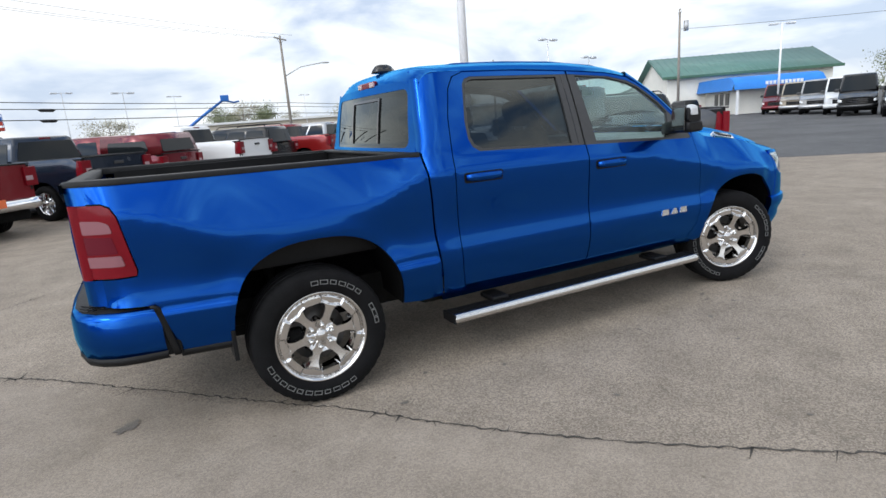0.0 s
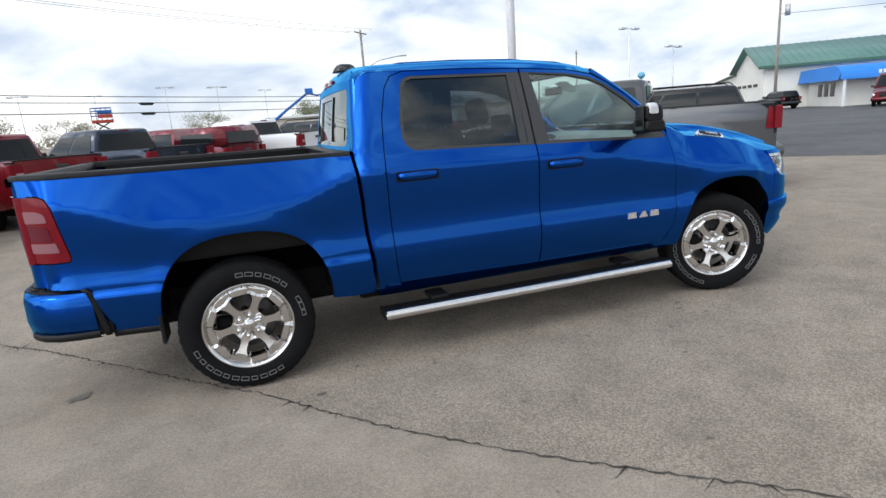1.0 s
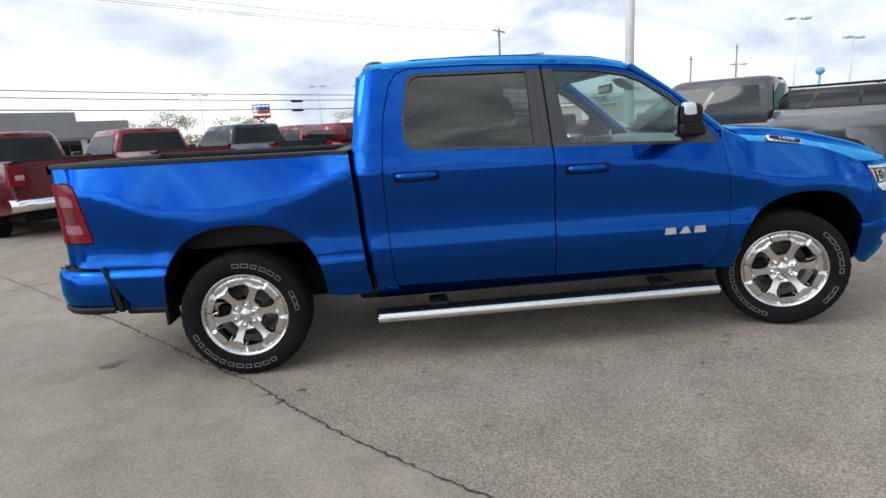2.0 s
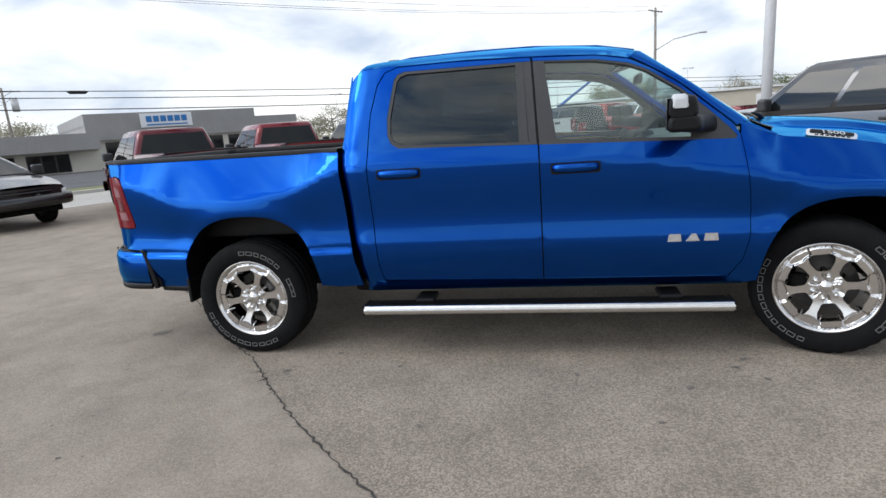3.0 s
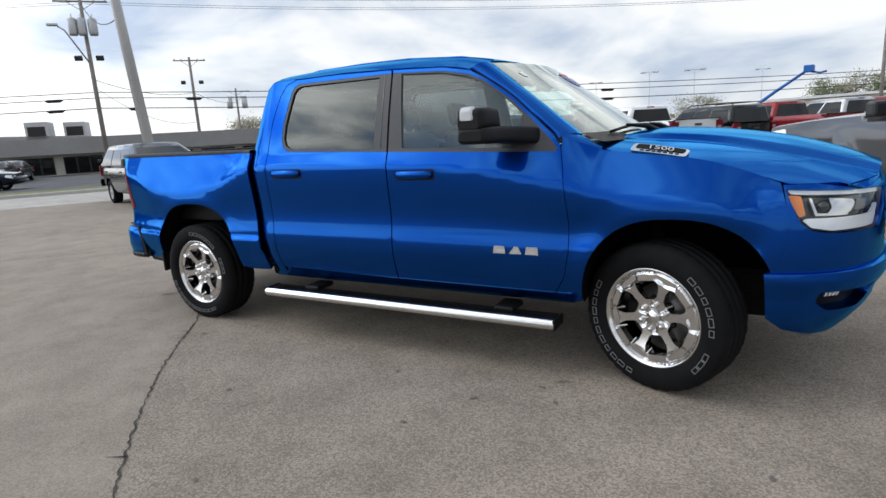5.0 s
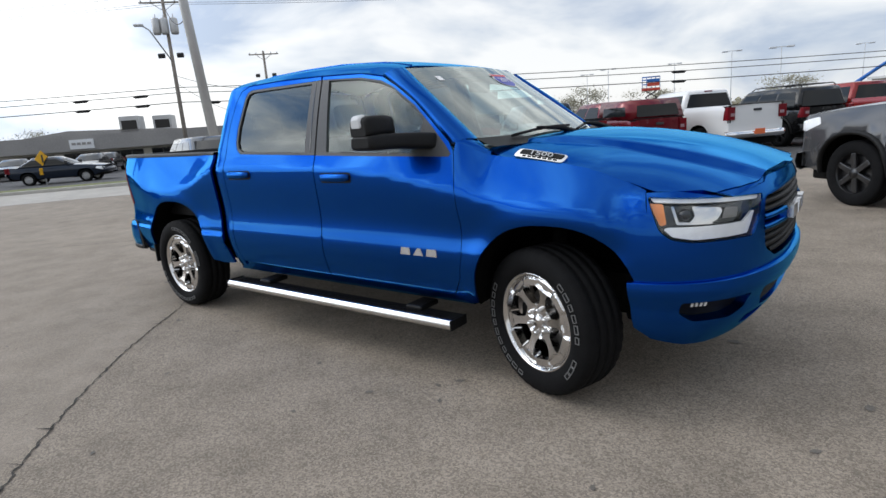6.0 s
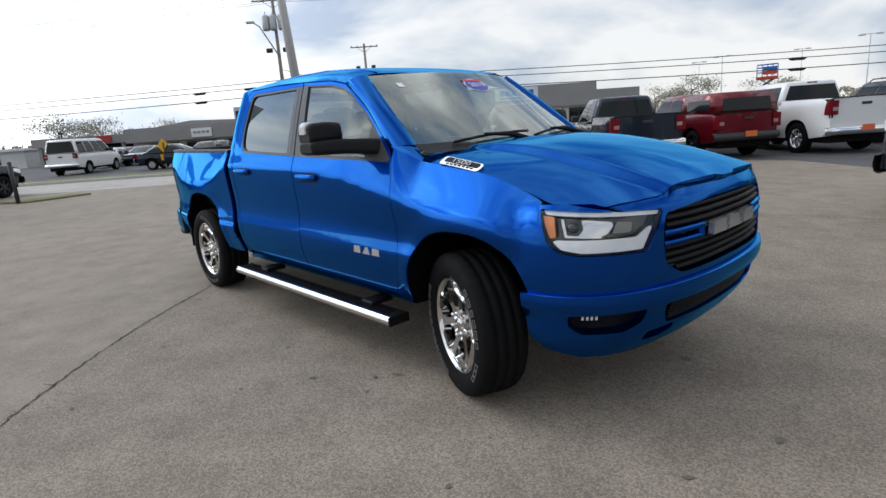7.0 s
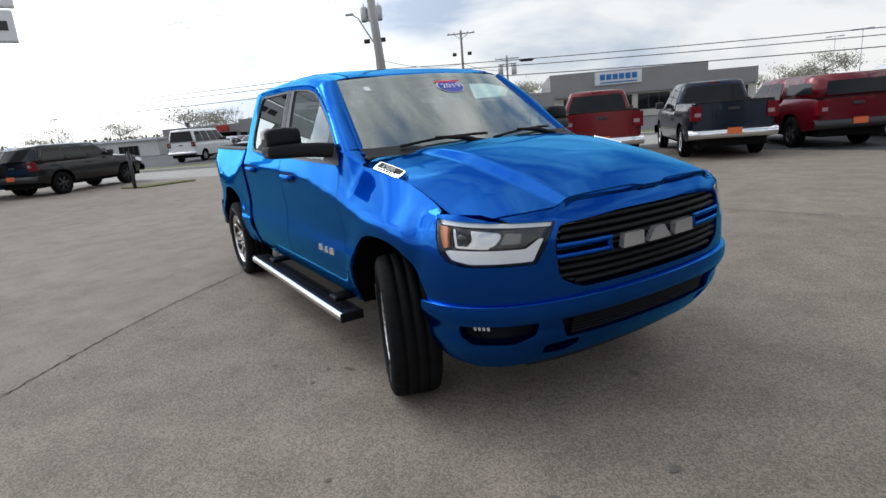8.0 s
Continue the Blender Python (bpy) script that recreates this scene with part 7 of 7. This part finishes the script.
# pale building with a green roof and blue awning, east of the lot
P0, P1 = Vector((52.4, 41.7, 0)), Vector((66.8, 31.9, 0))
ax, ay = (P1 - P0).normalized(), Vector((-(P1 - P0).normalized().y, (P1 - P0).normalized().x, 0))
long_m = Matrix(((ax.x, ay.x, 0, P0.x), (ax.y, ay.y, 0, P0.y), (0, 0, 1, 0), (0, 0, 0, 1)))
LEN = (P1 - P0).length
green = thing("green_roofed_building", Matrix(), "pale building with a green metal roof and a blue awning", "building")
part("wall", prism([(0, 0), (12, 0), (12, 4.5), (6, 6.6), (0, 4.5)], lambda a, b, t: tuple(long_m @ Vector((0.02 + (LEN - 0.04) * t, a, b)))), WALL_PALE, green)
for s, (a0, z0, a1, z1) in enumerate(((-0.7, 4.3, 6, 6.85), (12.7, 4.3, 6, 6.85))):
    bm = loft([[long_m @ Vector((x, a0 + (a1 - a0) * t, z0 + (z1 - z0) * t + dz)) for t in (0, 1)] for x, dz in ((-0.7, 0.0), (LEN + 0.7, 0.0))])
    geo = bmesh.ops.solidify(bm, geom=bm.faces[:], thickness=0.12)
    part("roof", bm, ROOF_GREEN, green, "green metal roof")
    for k in range(26):
        x = -0.6 + (LEN + 1.2) * k / 25
        part("roof_rib", loft([[long_m @ Vector((x + dx, a0 + (a1 - a0) * t, z0 + (z1 - z0) * t + 0.06)) for t in (0, 1)] for dx in (-0.03, 0.03)]), ROOF_GREEN, green)
part("gutter", box((-0.7, -0.85, 4.1), (LEN + 0.7, -0.65, 4.4), 0.02, long_m), GREEN_TRIM, green)
part("gable_trim", loft([[long_m @ Vector((-0.72 + dx, a, z)) for a, z in ((-0.8, 4.2), (6, 6.85), (12.8, 4.2))] for dx in (0, 0.12)]), GREEN_TRIM, green)
low = part("low_wing", prism([(12.1, 0), (30, 0), (30, 3.6), (12.1, 4.4)], lambda a, b, t: tuple(long_m @ Vector((1 + 10 * t, a, b)))), WALL_PALE, green)
part("wing_roof", prism([(12.0, 4.45), (30.4, 3.6), (30.4, 3.75), (12.0, 4.62)], lambda a, b, t: tuple(long_m @ Vector((0.6 + 11 * t, a, b)))), GREEN_TRIM, green)
for k in range(4):
    part("vent_window", box((-0.06, 2.2 + k * 2.4, 2.4), (0.02, 3.7 + k * 2.4, 2.7), 0, long_m), GLASS_FAR, green)
porch = part("porch", box((4.2, -8.5, 0), (11.0, -0.05, 2.4), 0, long_m), WALL_PALE, green)
aw = part("awning", loft([[long_m @ Vector((x, y, z)) for x in (3.4, 3.9, 6, 9, 11.5)] for y, z in ((-8.6, 3.55), (-9.6, 3.35), (-10.2, 2.85), (-10.25, 2.3))]), AWNING_BLUE, green, "blue awning with plain white shapes")
part("awning_end", loft([[long_m @ Vector((3.4, y, z)) for y, z in ((-0.1, 3.55), (-8.6, 3.55), (-9.6, 3.35), (-10.2, 2.85))], [long_m @ Vector((3.2, y, 2.3)) for y in (-0.1, -8.6, -9.6, -10.25)]]), AWNING_BLUE, green)
part("awning_top", loft([[long_m @ Vector((x, y, 3.55)) for x in (3.4, 11.5)] for y in (-0.05, -8.6)]), AWNING_BLUE, green)
for k in range(10):
    part("awning_shape", box((6.2 + k * 0.34, -10.3, 2.62), (6.42 + k * 0.34, -10.16, 2.92), 0.01, long_m), SIGN_WHITE, aw)
for k in range(3):
    part("porch_window", box((4.14, -6.9 + k * 1.5, 0.9), (4.22, -6.0 + k * 1.5, 2.1), 0, long_m), GLASS_FAR, green)
for x in (3.7, 7.2, 11.1):
    part("porch_post", box((x, -10.1, 0), (x + 0.2, -9.9, 2.35), 0, long_m), SIGN_WHITE, green)
far_b = thing("warehouse", Matrix(), "long beige flat warehouse beyond the rows", "building")
fm = pose(5, 118, 0, 0, 0, -18)
part("wall", box((0, 0, 0), (95, 18, 3.9), 0, fm), WALL_BEIGE, far_b)
part("roof", box((-0.5, -0.5, 3.9), (95.5, 18.5, 4.3), 0, fm), WALL_WHITE, far_b)
for k in range(9):
    part("loading_door", box((6 + k * 10, -0.06, 0), (9.2 + k * 10, 0.02, 2.9), 0, fm), WALL_WHITE, far_b)

# ---- poles, wires and signs ----


def utility_pole(x, y, h, label, arms=((0.3, 1.2),), lean=(0, 0), r=0.16):
    p = thing("utility_pole", pose(x, y, 0), label, "utility pole", "utility poles")
    part("post", tube([(0, 0, -0.3), (lean[0] * 0.5, lean[1] * 0.5, h / 2), (lean[0], lean[1], h)], [r, r * 0.85, r * 0.65], 10), WOOD_POLE, p)
    for drop, half in arms:
        a = S_DIR * half
        c = Vector((lean[0], lean[1], h - drop))
        arm = part("crossarm", tube([c - a, c + a], 0.06, 6), WOOD_POLE, p)
        for t in (-0.92, -0.5, 0.5, 0.92):
            q = c + a * t
            part("insulator", tube([q + Vector((0, 0, 0.05)), q + Vector((0, 0, 0.12)), q + Vector((0, 0, 0.2))], [0.03, 0.06, 0.03], 8), POLE_WHITE, arm)
        for t in (-0.55, 0.55):
            part("brace", tube([c + a * t, c - Vector((0, 0, 0.55))], 0.02, 4), WOOD_POLE, arm)
    return p


LOTP = Vector((-33.7, 17.7, 0))
big = utility_pole(LOTP.x, LOTP.y, 11.4, "tall wooden utility pole with three grey transformers", ((0.35, 1.5),))
for k in (-0.75, -0.1, 0.65):
    q = S_DIR * k * 0.8 + Vector((0, 0, 8.95)) - D_DIR * 0.3
    can = part("transformer", tube([q, q + Vector((0, 0, 0.12)), q + Vector((0, 0, 0.95)), q + Vector((0, 0, 1.05))], [0.22, 0.27, 0.27, 0.2], 14), GALVANISED, big, "grey transformer can")
    part("bushing", tube([q + Vector((0, 0, 1.05)), q + Vector((0.05, 0, 1.3))], 0.04, 6), POLE_WHITE, can)
part("lamp_arm", tube([(0, 0, 7.2), tuple(-S_DIR * 1.0 - D_DIR * 0.6 + Vector((0, 0, 9.2))), tuple(-S_DIR * 1.35 - D_DIR * 0.8 + Vector((0, 0, 9.45)))], 0.05, 8), GALVANISED, big)
lh = -S_DIR * 1.55 - D_DIR * 0.9 + Vector((0, 0, 9.47))
part("lamp_head", box((-0.3, -0.13, -0.08), (0.3, 0.13, 0.08), 0.05, Matrix.Translation(lh) @ pose(0, 0, 0, 0, 0, 50)), GALVANISED, big)
for k in (-0.6, 0.6):
    part("floodlight", box((-0.22, -0.12, -0.15), (0.22, 0.12, 0.15), 0.03, Matrix.Translation(S_DIR * k + Vector((0, 0, 7.6)) - D_DIR * 0.2) @ pose(0, 0, 0, 20, 0, 50)), TRIM_BLACK, big, "black floodlight")
p3 = utility_pole(-41.2, 30.8, 9.7, "wooden utility pole with a crossarm and floodlights", ((0.3, 1.35),))
for k in (-0.75, 0.75):
    part("floodlight", box((-0.2, -0.14, -0.14), (0.2, 0.14, 0.14), 0.05, Matrix.Translation(S_DIR * k + Vector((0, 0, 7.5))) @ pose(0, 0, 0, 30, 0, 50)), TRIM_BLACK, p3)
p4 = utility_pole(-54.6, 47.3, 8.9, "distant wooden utility pole with grey transformers", ((0.4, 1.6), (1.1, 1.2)))
for k in (-0.9, 0.9):
    q = S_DIR * k + Vector((0, 0, 6.4))
    part("transformer", tube([q, q + Vector((0, 0, 1.3))], 0.35, 10), GALVANISED, p4)
PA = Vector((12.4, 53.4, 0))
pa = utility_pole(PA.x, PA.y, 10.7, "wooden street pole with a long lamp arm", ((0.3, 1.2),))
part("lamp_arm", tube([(0, 0, 6.9), (1.5, -0.6, 7.7), (3.6, -1.2, 8.0)], 0.05, 6), GALVANISED, pa)
part("lamp_head", box((3.5, -1.4, 7.92), (4.2, -1.1, 8.05), 0.04), GALVANISED, pa)
pb = utility_pole(50.5, 38.6, 11.0, "wooden utility pole beside the pale building", ((0.4, 0.6),))
part("transformer", tube([(0.5, -0.4, 8.8), (0.5, -0.4, 9.8)], 0.25, 10), GALVANISED, pb)
utility_pole(47, 80, 9.6, "distant wooden utility pole", ((0.5, 1.1),))
utility_pole(55.5, 82, 11.2, "distant wooden utility pole far off", ((0.5, 1.1),))
utility_pole(-83, -25, 12, "distant wooden pole down the street", ((0.4, 1.3),))


def light_pole(name, x, y, h, r0, r1, mat, label, lean=(0, 0), heads=()):
    p = thing(name, pose(x, y, 0), label, "light pole", "light poles")
    part("base", tube([(0, 0, 0), (0, 0, 0.5)], r0 * 1.7, 14), KERB_M, p)
    part("shaft", tube([(0, 0, 0.4), (lean[0] / 2, lean[1] / 2, h / 2), (lean[0], lean[1], h)], [r0, (r0 + r1) / 2, r1], 14), mat, p)
    for a in heads:
        d = Vector((math.cos(radians(a)), math.sin(radians(a)), 0))
        c = Vector((lean[0], lean[1], h - 0.05))
        part("arm", tube([c, c + d * 0.5], 0.04, 6), mat, p)
        part("lamp_head", box((0.4, -0.2, -0.1), (1.05, 0.2, 0.06), 0.04, Matrix.Translation(c) @ pose(0, 0, 0, 0, 0, a)), POLE_PALE, p)
    return p


light_pole("light_pole", -16.0, 9.3, 15.0, 0.2, 0.14, GALVANISED, "tall bare galvanised lot pole", (-0.6, -0.7))
light_pole("light_pole", 6.5, 8.3, 11.5, 0.105, 0.09, POLE_WHITE, "tall white square lot pole", heads=(60, 240))
light_pole("light_pole", 30.7, 35.5, 7.6, 0.06, 0.05, POLE_WHITE, "slim white lot light pole", heads=(10, 190))
light_pole("light_pole", 47.7, 26.0, 7.4, 0.085, 0.07, POLE_WHITE, "white lot light pole beside the vans", heads=(-30, 150))
for x, y, h in ((-8, 70, 7.5), (-24, 74, 7.5), (-20, 92, 8.5), (4, 90, 8.0), (-2, 60, 6.5), (-32, 86, 8.0), (33.5, 33.6, 5.9), (34.0, 47.6, 5.6), (26, 100, 8.0), (-105, -6, 6.4)):
    light_pole("light_pole", x, y, h, 0.06, 0.045, POLE_PALE, "slim pale light pole with twin heads", heads=(20, 200))


def wire(a, b, sag, r, lumps=(), label="dark cable strung between the poles"):
    a, b = Vector(a), Vector(b)
    pts = []
    for i in range(33):
        t = i / 32
        pts.append(a.lerp(b, t) - Vector((0, 0, sag * 4 * t * (1 - t))))
    w = tagged(part("overhead_wire", tube(pts, r, 5), CABLE, None), label, "wire", "overhead wires")
    for t in lumps:
        i = int(t * 32)
        d = (pts[i + 1] - pts[i]).normalized()
        part("splice_case", tube([pts[i] - Vector((0, 0, 0.03)), pts[i] + d * 0.15 - Vector((0, 0, 0.06)), pts[i] + d * 0.9 - Vector((0, 0, 0.06)), pts[i] + d * 1.05 - Vector((0, 0, 0.03))], [0.03, 0.1, 0.1, 0.03], 8), CABLE, w)
    return w


FARP = Vector((-83, -25, 0))
for z, r, sag, lumps in ((5.5, 0.026, 0.3, (0.2,)), (5.15, 0.026, 0.35, (0.1, 0.62)), (4.5, 0.03, 0.35, (0.04, 0.6))):
    wire(LOTP + Vector((0, 0, z)), PA + Vector((0, 0, z - 1.1)), sag + 0.1, r, lumps)
    wire(LOTP + Vector((0, 0, z)), FARP + Vector((0, 0, z + 0.3)), sag, r, (0.06, 0.12) if z < 5.3 else ())
    wire(PA + Vector((0, 0, z - 1.1)), (47, 80, z - 0.9), 0.3, r)
for off in (-1.3, -0.7, 1.3):
    o = S_DIR.cross(Vector((0, 0, 1))) * off
    wire(LOTP + o + Vector((0, 0, 11.2)), PA + o + Vector((0, 0, 10.6)), 0.8, 0.012, label="thin high wire strung between the poles")
    wire(LOTP + o + Vector((0, 0, 11.2)), FARP + o + Vector((0, 0, 11.8)), 0.8, 0.012, label="thin high wire strung between the poles")
wire(LOTP + Vector((0, 0, 6.3)), (-41.2, 30.8, 6.6), 0.5, 0.02)
wire((-41.2, 30.8, 6.6), (-54.7, 47.6, 7.2), 0.4, 0.02)
wire(LOTP + Vector((0, 0, 11)), (-16.85, 9.2, 6.3), 0.6, 0.02)
wire(LOTP + Vector((0, 0, 5.8)), (-41.2, 30.8, 4.0), 0.9, 0.015)
wire((50.5, 38.6, 9.0), (95, -10, 9.5), 0.8, 0.02)

pylon = thing("pylon_sign", pose(-17.9, -5.6, 0), "tall sign with stacked plain white panels", "sign")
part("post", tube([(0, 0, 0), (0, 0, 5.3)], 0.22, 14), GALVANISED, pylon)
for k, z in enumerate((5.15, 6.25, 7.3)):
    pnl = part("panel", box((-0.2, -1.9 + 0.0 * k, z), (0.2, 2.1 + 0.1 * k, z + 1.0), 0.04), SIGN_WHITE, pylon, "plain white panel")
    for j in range(3):
        part("panel_bar", box((0.2, 0.55 + j * 0.48, z + 0.35), (0.225, 0.95 + j * 0.48, z + 0.65), 0.01), TRIM_BLACK, pnl)
post = thing("post", pose(-15.7, -1.1, 0), "slim black steel post at the lot's edge", "post")
part("shaft", tube([(0, 0, 0), (0, 0, 1.25)], 0.06, 12), TRIM_BLACK, post)
part("cap", tube([(0, 0, 1.24), (0, 0, 1.28)], [0.062, 0.03], 12), TRIM_BLACK, post)
rs = thing("road_sign", pose(-29.9, 7.5, -0.5), "yellow diamond road sign on a post beside the street", "road sign")
part("post", tube([(0, 0, 0), (0, 0, 2.25)], 0.035, 8), GALVANISED, rs)
face_it = pose(0, 0, 0, 0, 0, 113)
turn_s = Matrix.Translation((0, 0, 1.88)) @ face_it @ pose(0, 0, 0, 0, 45, 0)
dia = part("sign_plate", box((-0.31, -0.05, -0.31), (0.31, -0.035, 0.31), 0.004, turn_s), YELLOW, rs)
part("sign_symbol", box((-0.05, -0.06, -0.2), (0.05, -0.05, 0.2), 0.003, Matrix.Translation((0, 0, 1.88)) @ face_it), TRIM_BLACK, dia)
part("plaque", box((-0.3, -0.05, 1.05), (0.3, -0.035, 1.4), 0.004, face_it), YELLOW, rs)

# lifts beyond the row
sl = thing("scissor_lift", pose(-10.8, 49.2, 0, 0, 0, 15) @ Matrix.Diagonal((0.62, 0.8, 0.96, 1)), "blue and red scissor lift, raised", "lift")
part("chassis", box((-1.2, -0.6, 0.25), (1.2, 0.6, 0.9), 0.05), LIFT_BLUE, sl)
for x, s in ((-0.85, -1), (0.85, -1), (-0.85, 1), (0.85, 1)):
    part("wheel", tube([(x, s * 0.5, 0.3), (x, s * 0.72, 0.3)], 0.3, 14), RUBBER, sl)
for k in range(4):
    z = 0.9 + k * 0.62
    for y in (-0.5, 0.5):
        part("scissor_arm", tube([(-0.8, y, z), (0.8, y, z + 0.62)], 0.05, 6), TRIM_BLACK, sl)
        part("scissor_arm", tube([(0.8, y, z), (-0.8, y, z + 0.62)], 0.05, 6), TRIM_BLACK, sl)
part("platform", box((-1.25, -0.65, 3.36), (1.25, 0.65, 3.6), 0.03), LIFT_ORANGE, sl)
for y in (-0.63, 0.63):
    for z in (3.95, 4.35, 4.6):
        part("guard_rail", tube([(-1.2, y, z), (1.2, y, z)], 0.03, 6), LIFT_BLUE, sl)
    for x in (-1.2, -0.6, 0, 0.6, 1.2):
        part("guard_post", tube([(x, y, 3.55), (x, y, 4.6)], 0.03, 6), LIFT_BLUE, sl)
part("banner", box((-0.5, -0.68, 3.75), (1.15, -0.655, 4.05), 0.005), LIFT_ORANGE, sl, "faded red sheet on the rails")
part("banner", box((-0.5, -0.68, 4.06), (1.15, -0.655, 4.4), 0.005), LIFT_BLUE, sl, "faded blue sheet on the rails")
bl = thing("boom_lift", pose(2.7, 68.6, -0.35, 0, 0, -10), "blue boom lift with its arm raised", "lift")
part("chassis", box((-1.5, -1, 0.4), (1.5, 1, 1.6), 0.1), LIFT_BLUE, bl)
for x, s in ((-1.1, -1), (1.1, -1), (-1.1, 1), (1.1, 1)):
    part("wheel", tube([(x, s * 0.8, 0.45), (x, s * 1.15, 0.45)], 0.45, 14), RUBBER, bl)
part("boom", tube([(-0.8, 0, 1.7), (2.6, 0, 4.2), (5.4, 0, 6.1)], [0.22, 0.18, 0.14], 8), LIFT_BLUE, bl)
part("jib", tube([(5.4, 0, 6.1), (6.6, 0, 5.8), (7.2, 0, 5.9)], 0.1, 6), LIFT_BLUE, bl)
part("basket", box((5.2, -0.6, 5.95), (6.1, 0.6, 6.65), 0.05), LIFT_BLUE, bl)

# ---- trees ----
BARK = material("bark", (0.17, 0.145, 0.12), rough=0.95, vary=0.35, scale=5, bump=0.6, bump_scale=30)
LEAF = material("spring_leaves", (0.17, 0.19, 0.095), rough=0.7, vary=0.4, scale=1.5, second=(0.085, 0.10, 0.05))
LEAF_PALE = material("pale_budding_leaves", (0.36, 0.34, 0.25), rough=0.8, vary=0.35, scale=1.5)


def tree(x, y, h, spread, seed, leaf, label, leaves=420):
    """A tapered trunk with limbs, and a crown of many small leaf clumps with gaps."""
    rnd = random.Random(seed)
    t = thing("tree", pose(x, y, 0), label, "tree", "distant trees")
    bits = [tube([(0, 0, -0.2), (0.05 * h * rnd.uniform(-1, 1), 0, h * 0.4), (0, 0.05 * h * rnd.uniform(-1, 1), h * 0.8)], [h * 0.03, h * 0.022, h * 0.008], 7)]
    tips = []
    for i in range(9):
        a, z0 = rnd.uniform(0, 6.28), h * rnd.uniform(0.25, 0.65)
        l = spread * rnd.uniform(0.5, 1.0)
        e = Vector((l * math.cos(a), l * math.sin(a), z0 + h * rnd.uniform(0.1, 0.34)))
        bits.append(tube([(0, 0, z0), tuple(e * 0.5 + Vector((0, 0, z0 * 0.5))), tuple(e)], [h * 0.012, h * 0.008, h * 0.003], 5))
        tips.append(e)
    tips.append(Vector((0, 0, h * 0.92)))
    part("trunk", merge(bits), BARK, t)
    verts, faces = [], []
    for i in range(leaves):
        c = rnd.choice(tips) + Vector((rnd.gauss(0, 1) * spread * 0.27, rnd.gauss(0, 1) * spread * 0.27, rnd.gauss(0, 1) * h * 0.075))
        s = h * rnd.uniform(0.011, 0.024)
        u = Vector((rnd.gauss(0, 1), rnd.gauss(0, 1), rnd.gauss(0, 1))).normalized()
        v = u.orthogonal().normalized() * s
        w = u.cross(v).normalized() * s * rnd.uniform(0.5, 1.0)
        k = len(verts)
        verts += [c - v, c + w, c + v + u * s * 0.4, c - w]
        faces.append((k, k + 1, k + 2, k + 3))
    me = bpy.data.meshes.new("crown")
    me.from_pydata(verts, [], faces)
    tagged(part("crown", me, leaf, t), kind="stuff")


for i, (x, y, h, sp, pale) in enumerate(((14, 132, 7.5, 3.4, 0), (20, 134, 8.5, 3.8, 1), (25, 130, 8.0, 3.0, 0), (32, 135, 6.0, 3.5, 1), (42, 128, 7.0, 3.2, 1), (48, 126, 6.5, 3.6, 0), (56, 122, 7.5, 3.8, 1), (62, 118, 6.5, 3.4, 1), (70, 118, 7, 3.8, 1), (-6, 110, 5.5, 3.2, 1), (-34, 88, 6.0, 3.0, 1), (-38, 84, 4.8, 3.0, 1), (-27, 102, 5.5, 3.4, 1), (104, 40, 7.0, 4.5, 0), (110, 34, 7.5, 5.0, 1), (116, 46, 7, 5.0, 1), (108, 24, 6.5, 4.5, 0), (-118, 16, 7.5, 5.5, 1), (-124, 24, 7.0, 5.0, 1), (-116, 34, 6.0, 4.5, 1), (-130, 4, 6.0, 5.0, 1), (-128, -8, 5.5, 5.0, 1), (-86, 78, 7.0, 4.0, 1), (-74, 66, 6.0, 3.5, 1))):
    tree(x, y, h, sp, 100 + i, LEAF_PALE if pale else LEAF, "distant tree with thin pale spring leaves" if pale else "distant tree with fuller green spring leaves", 2400)
for i, (a0, a1, dist) in enumerate(((18, 75, 240), (75, 130, 230), (130, 200, 260), (200, 380, 280))):
    rnd = random.Random(70 + i)
    verts, faces = [], []
    for j in range(2600):
        a = radians(rnd.uniform(a0, a1))
        rr = dist * rnd.uniform(0.95, 1.15)
        top_z = 4.2 + 1.6 * noise.noise(Vector((math.cos(a) * 9, math.sin(a) * 9, i)))
        c = Vector((rr * math.cos(a), rr * math.sin(a), rnd.uniform(0.1, 1) ** 0.8 * top_z))
        s = rnd.uniform(0.4, 1.0)
        u = Vector((rnd.gauss(0, 1), rnd.gauss(0, 1), rnd.gauss(0, 1))).normalized()
        v = u.orthogonal().normalized() * s
        w = u.cross(v) * rnd.uniform(0.5, 1.0)
        k = len(verts)
        verts += [c - v, c + w, c + v, c - w]
        faces.append((k, k + 1, k + 2, k + 3))
    me = bpy.data.meshes.new("far_woods")
    me.from_pydata(verts, [], faces)
    tagged(part("far_woods", me, LEAF_PALE if i % 2 else LEAF, None), "low line of pale woods on the horizon", "woods", kind="stuff")


tower = thing("water_tower", pose(249.7, 308.9, 0), "small pale blue water tower far beyond the rows", "water tower")
part("stem", tube([(0, 0, 0), (0, 0, 17.6)], [0.9, 0.6], 12), TOWER_BLUE, tower)
part("tank", revolve([(17.2, 0.6), (18.0, 1.7), (19.0, 2.4), (20.2, 2.3), (21.2, 1.5), (21.6, 0.0)], 20, "z"), TOWER_BLUE, tower)
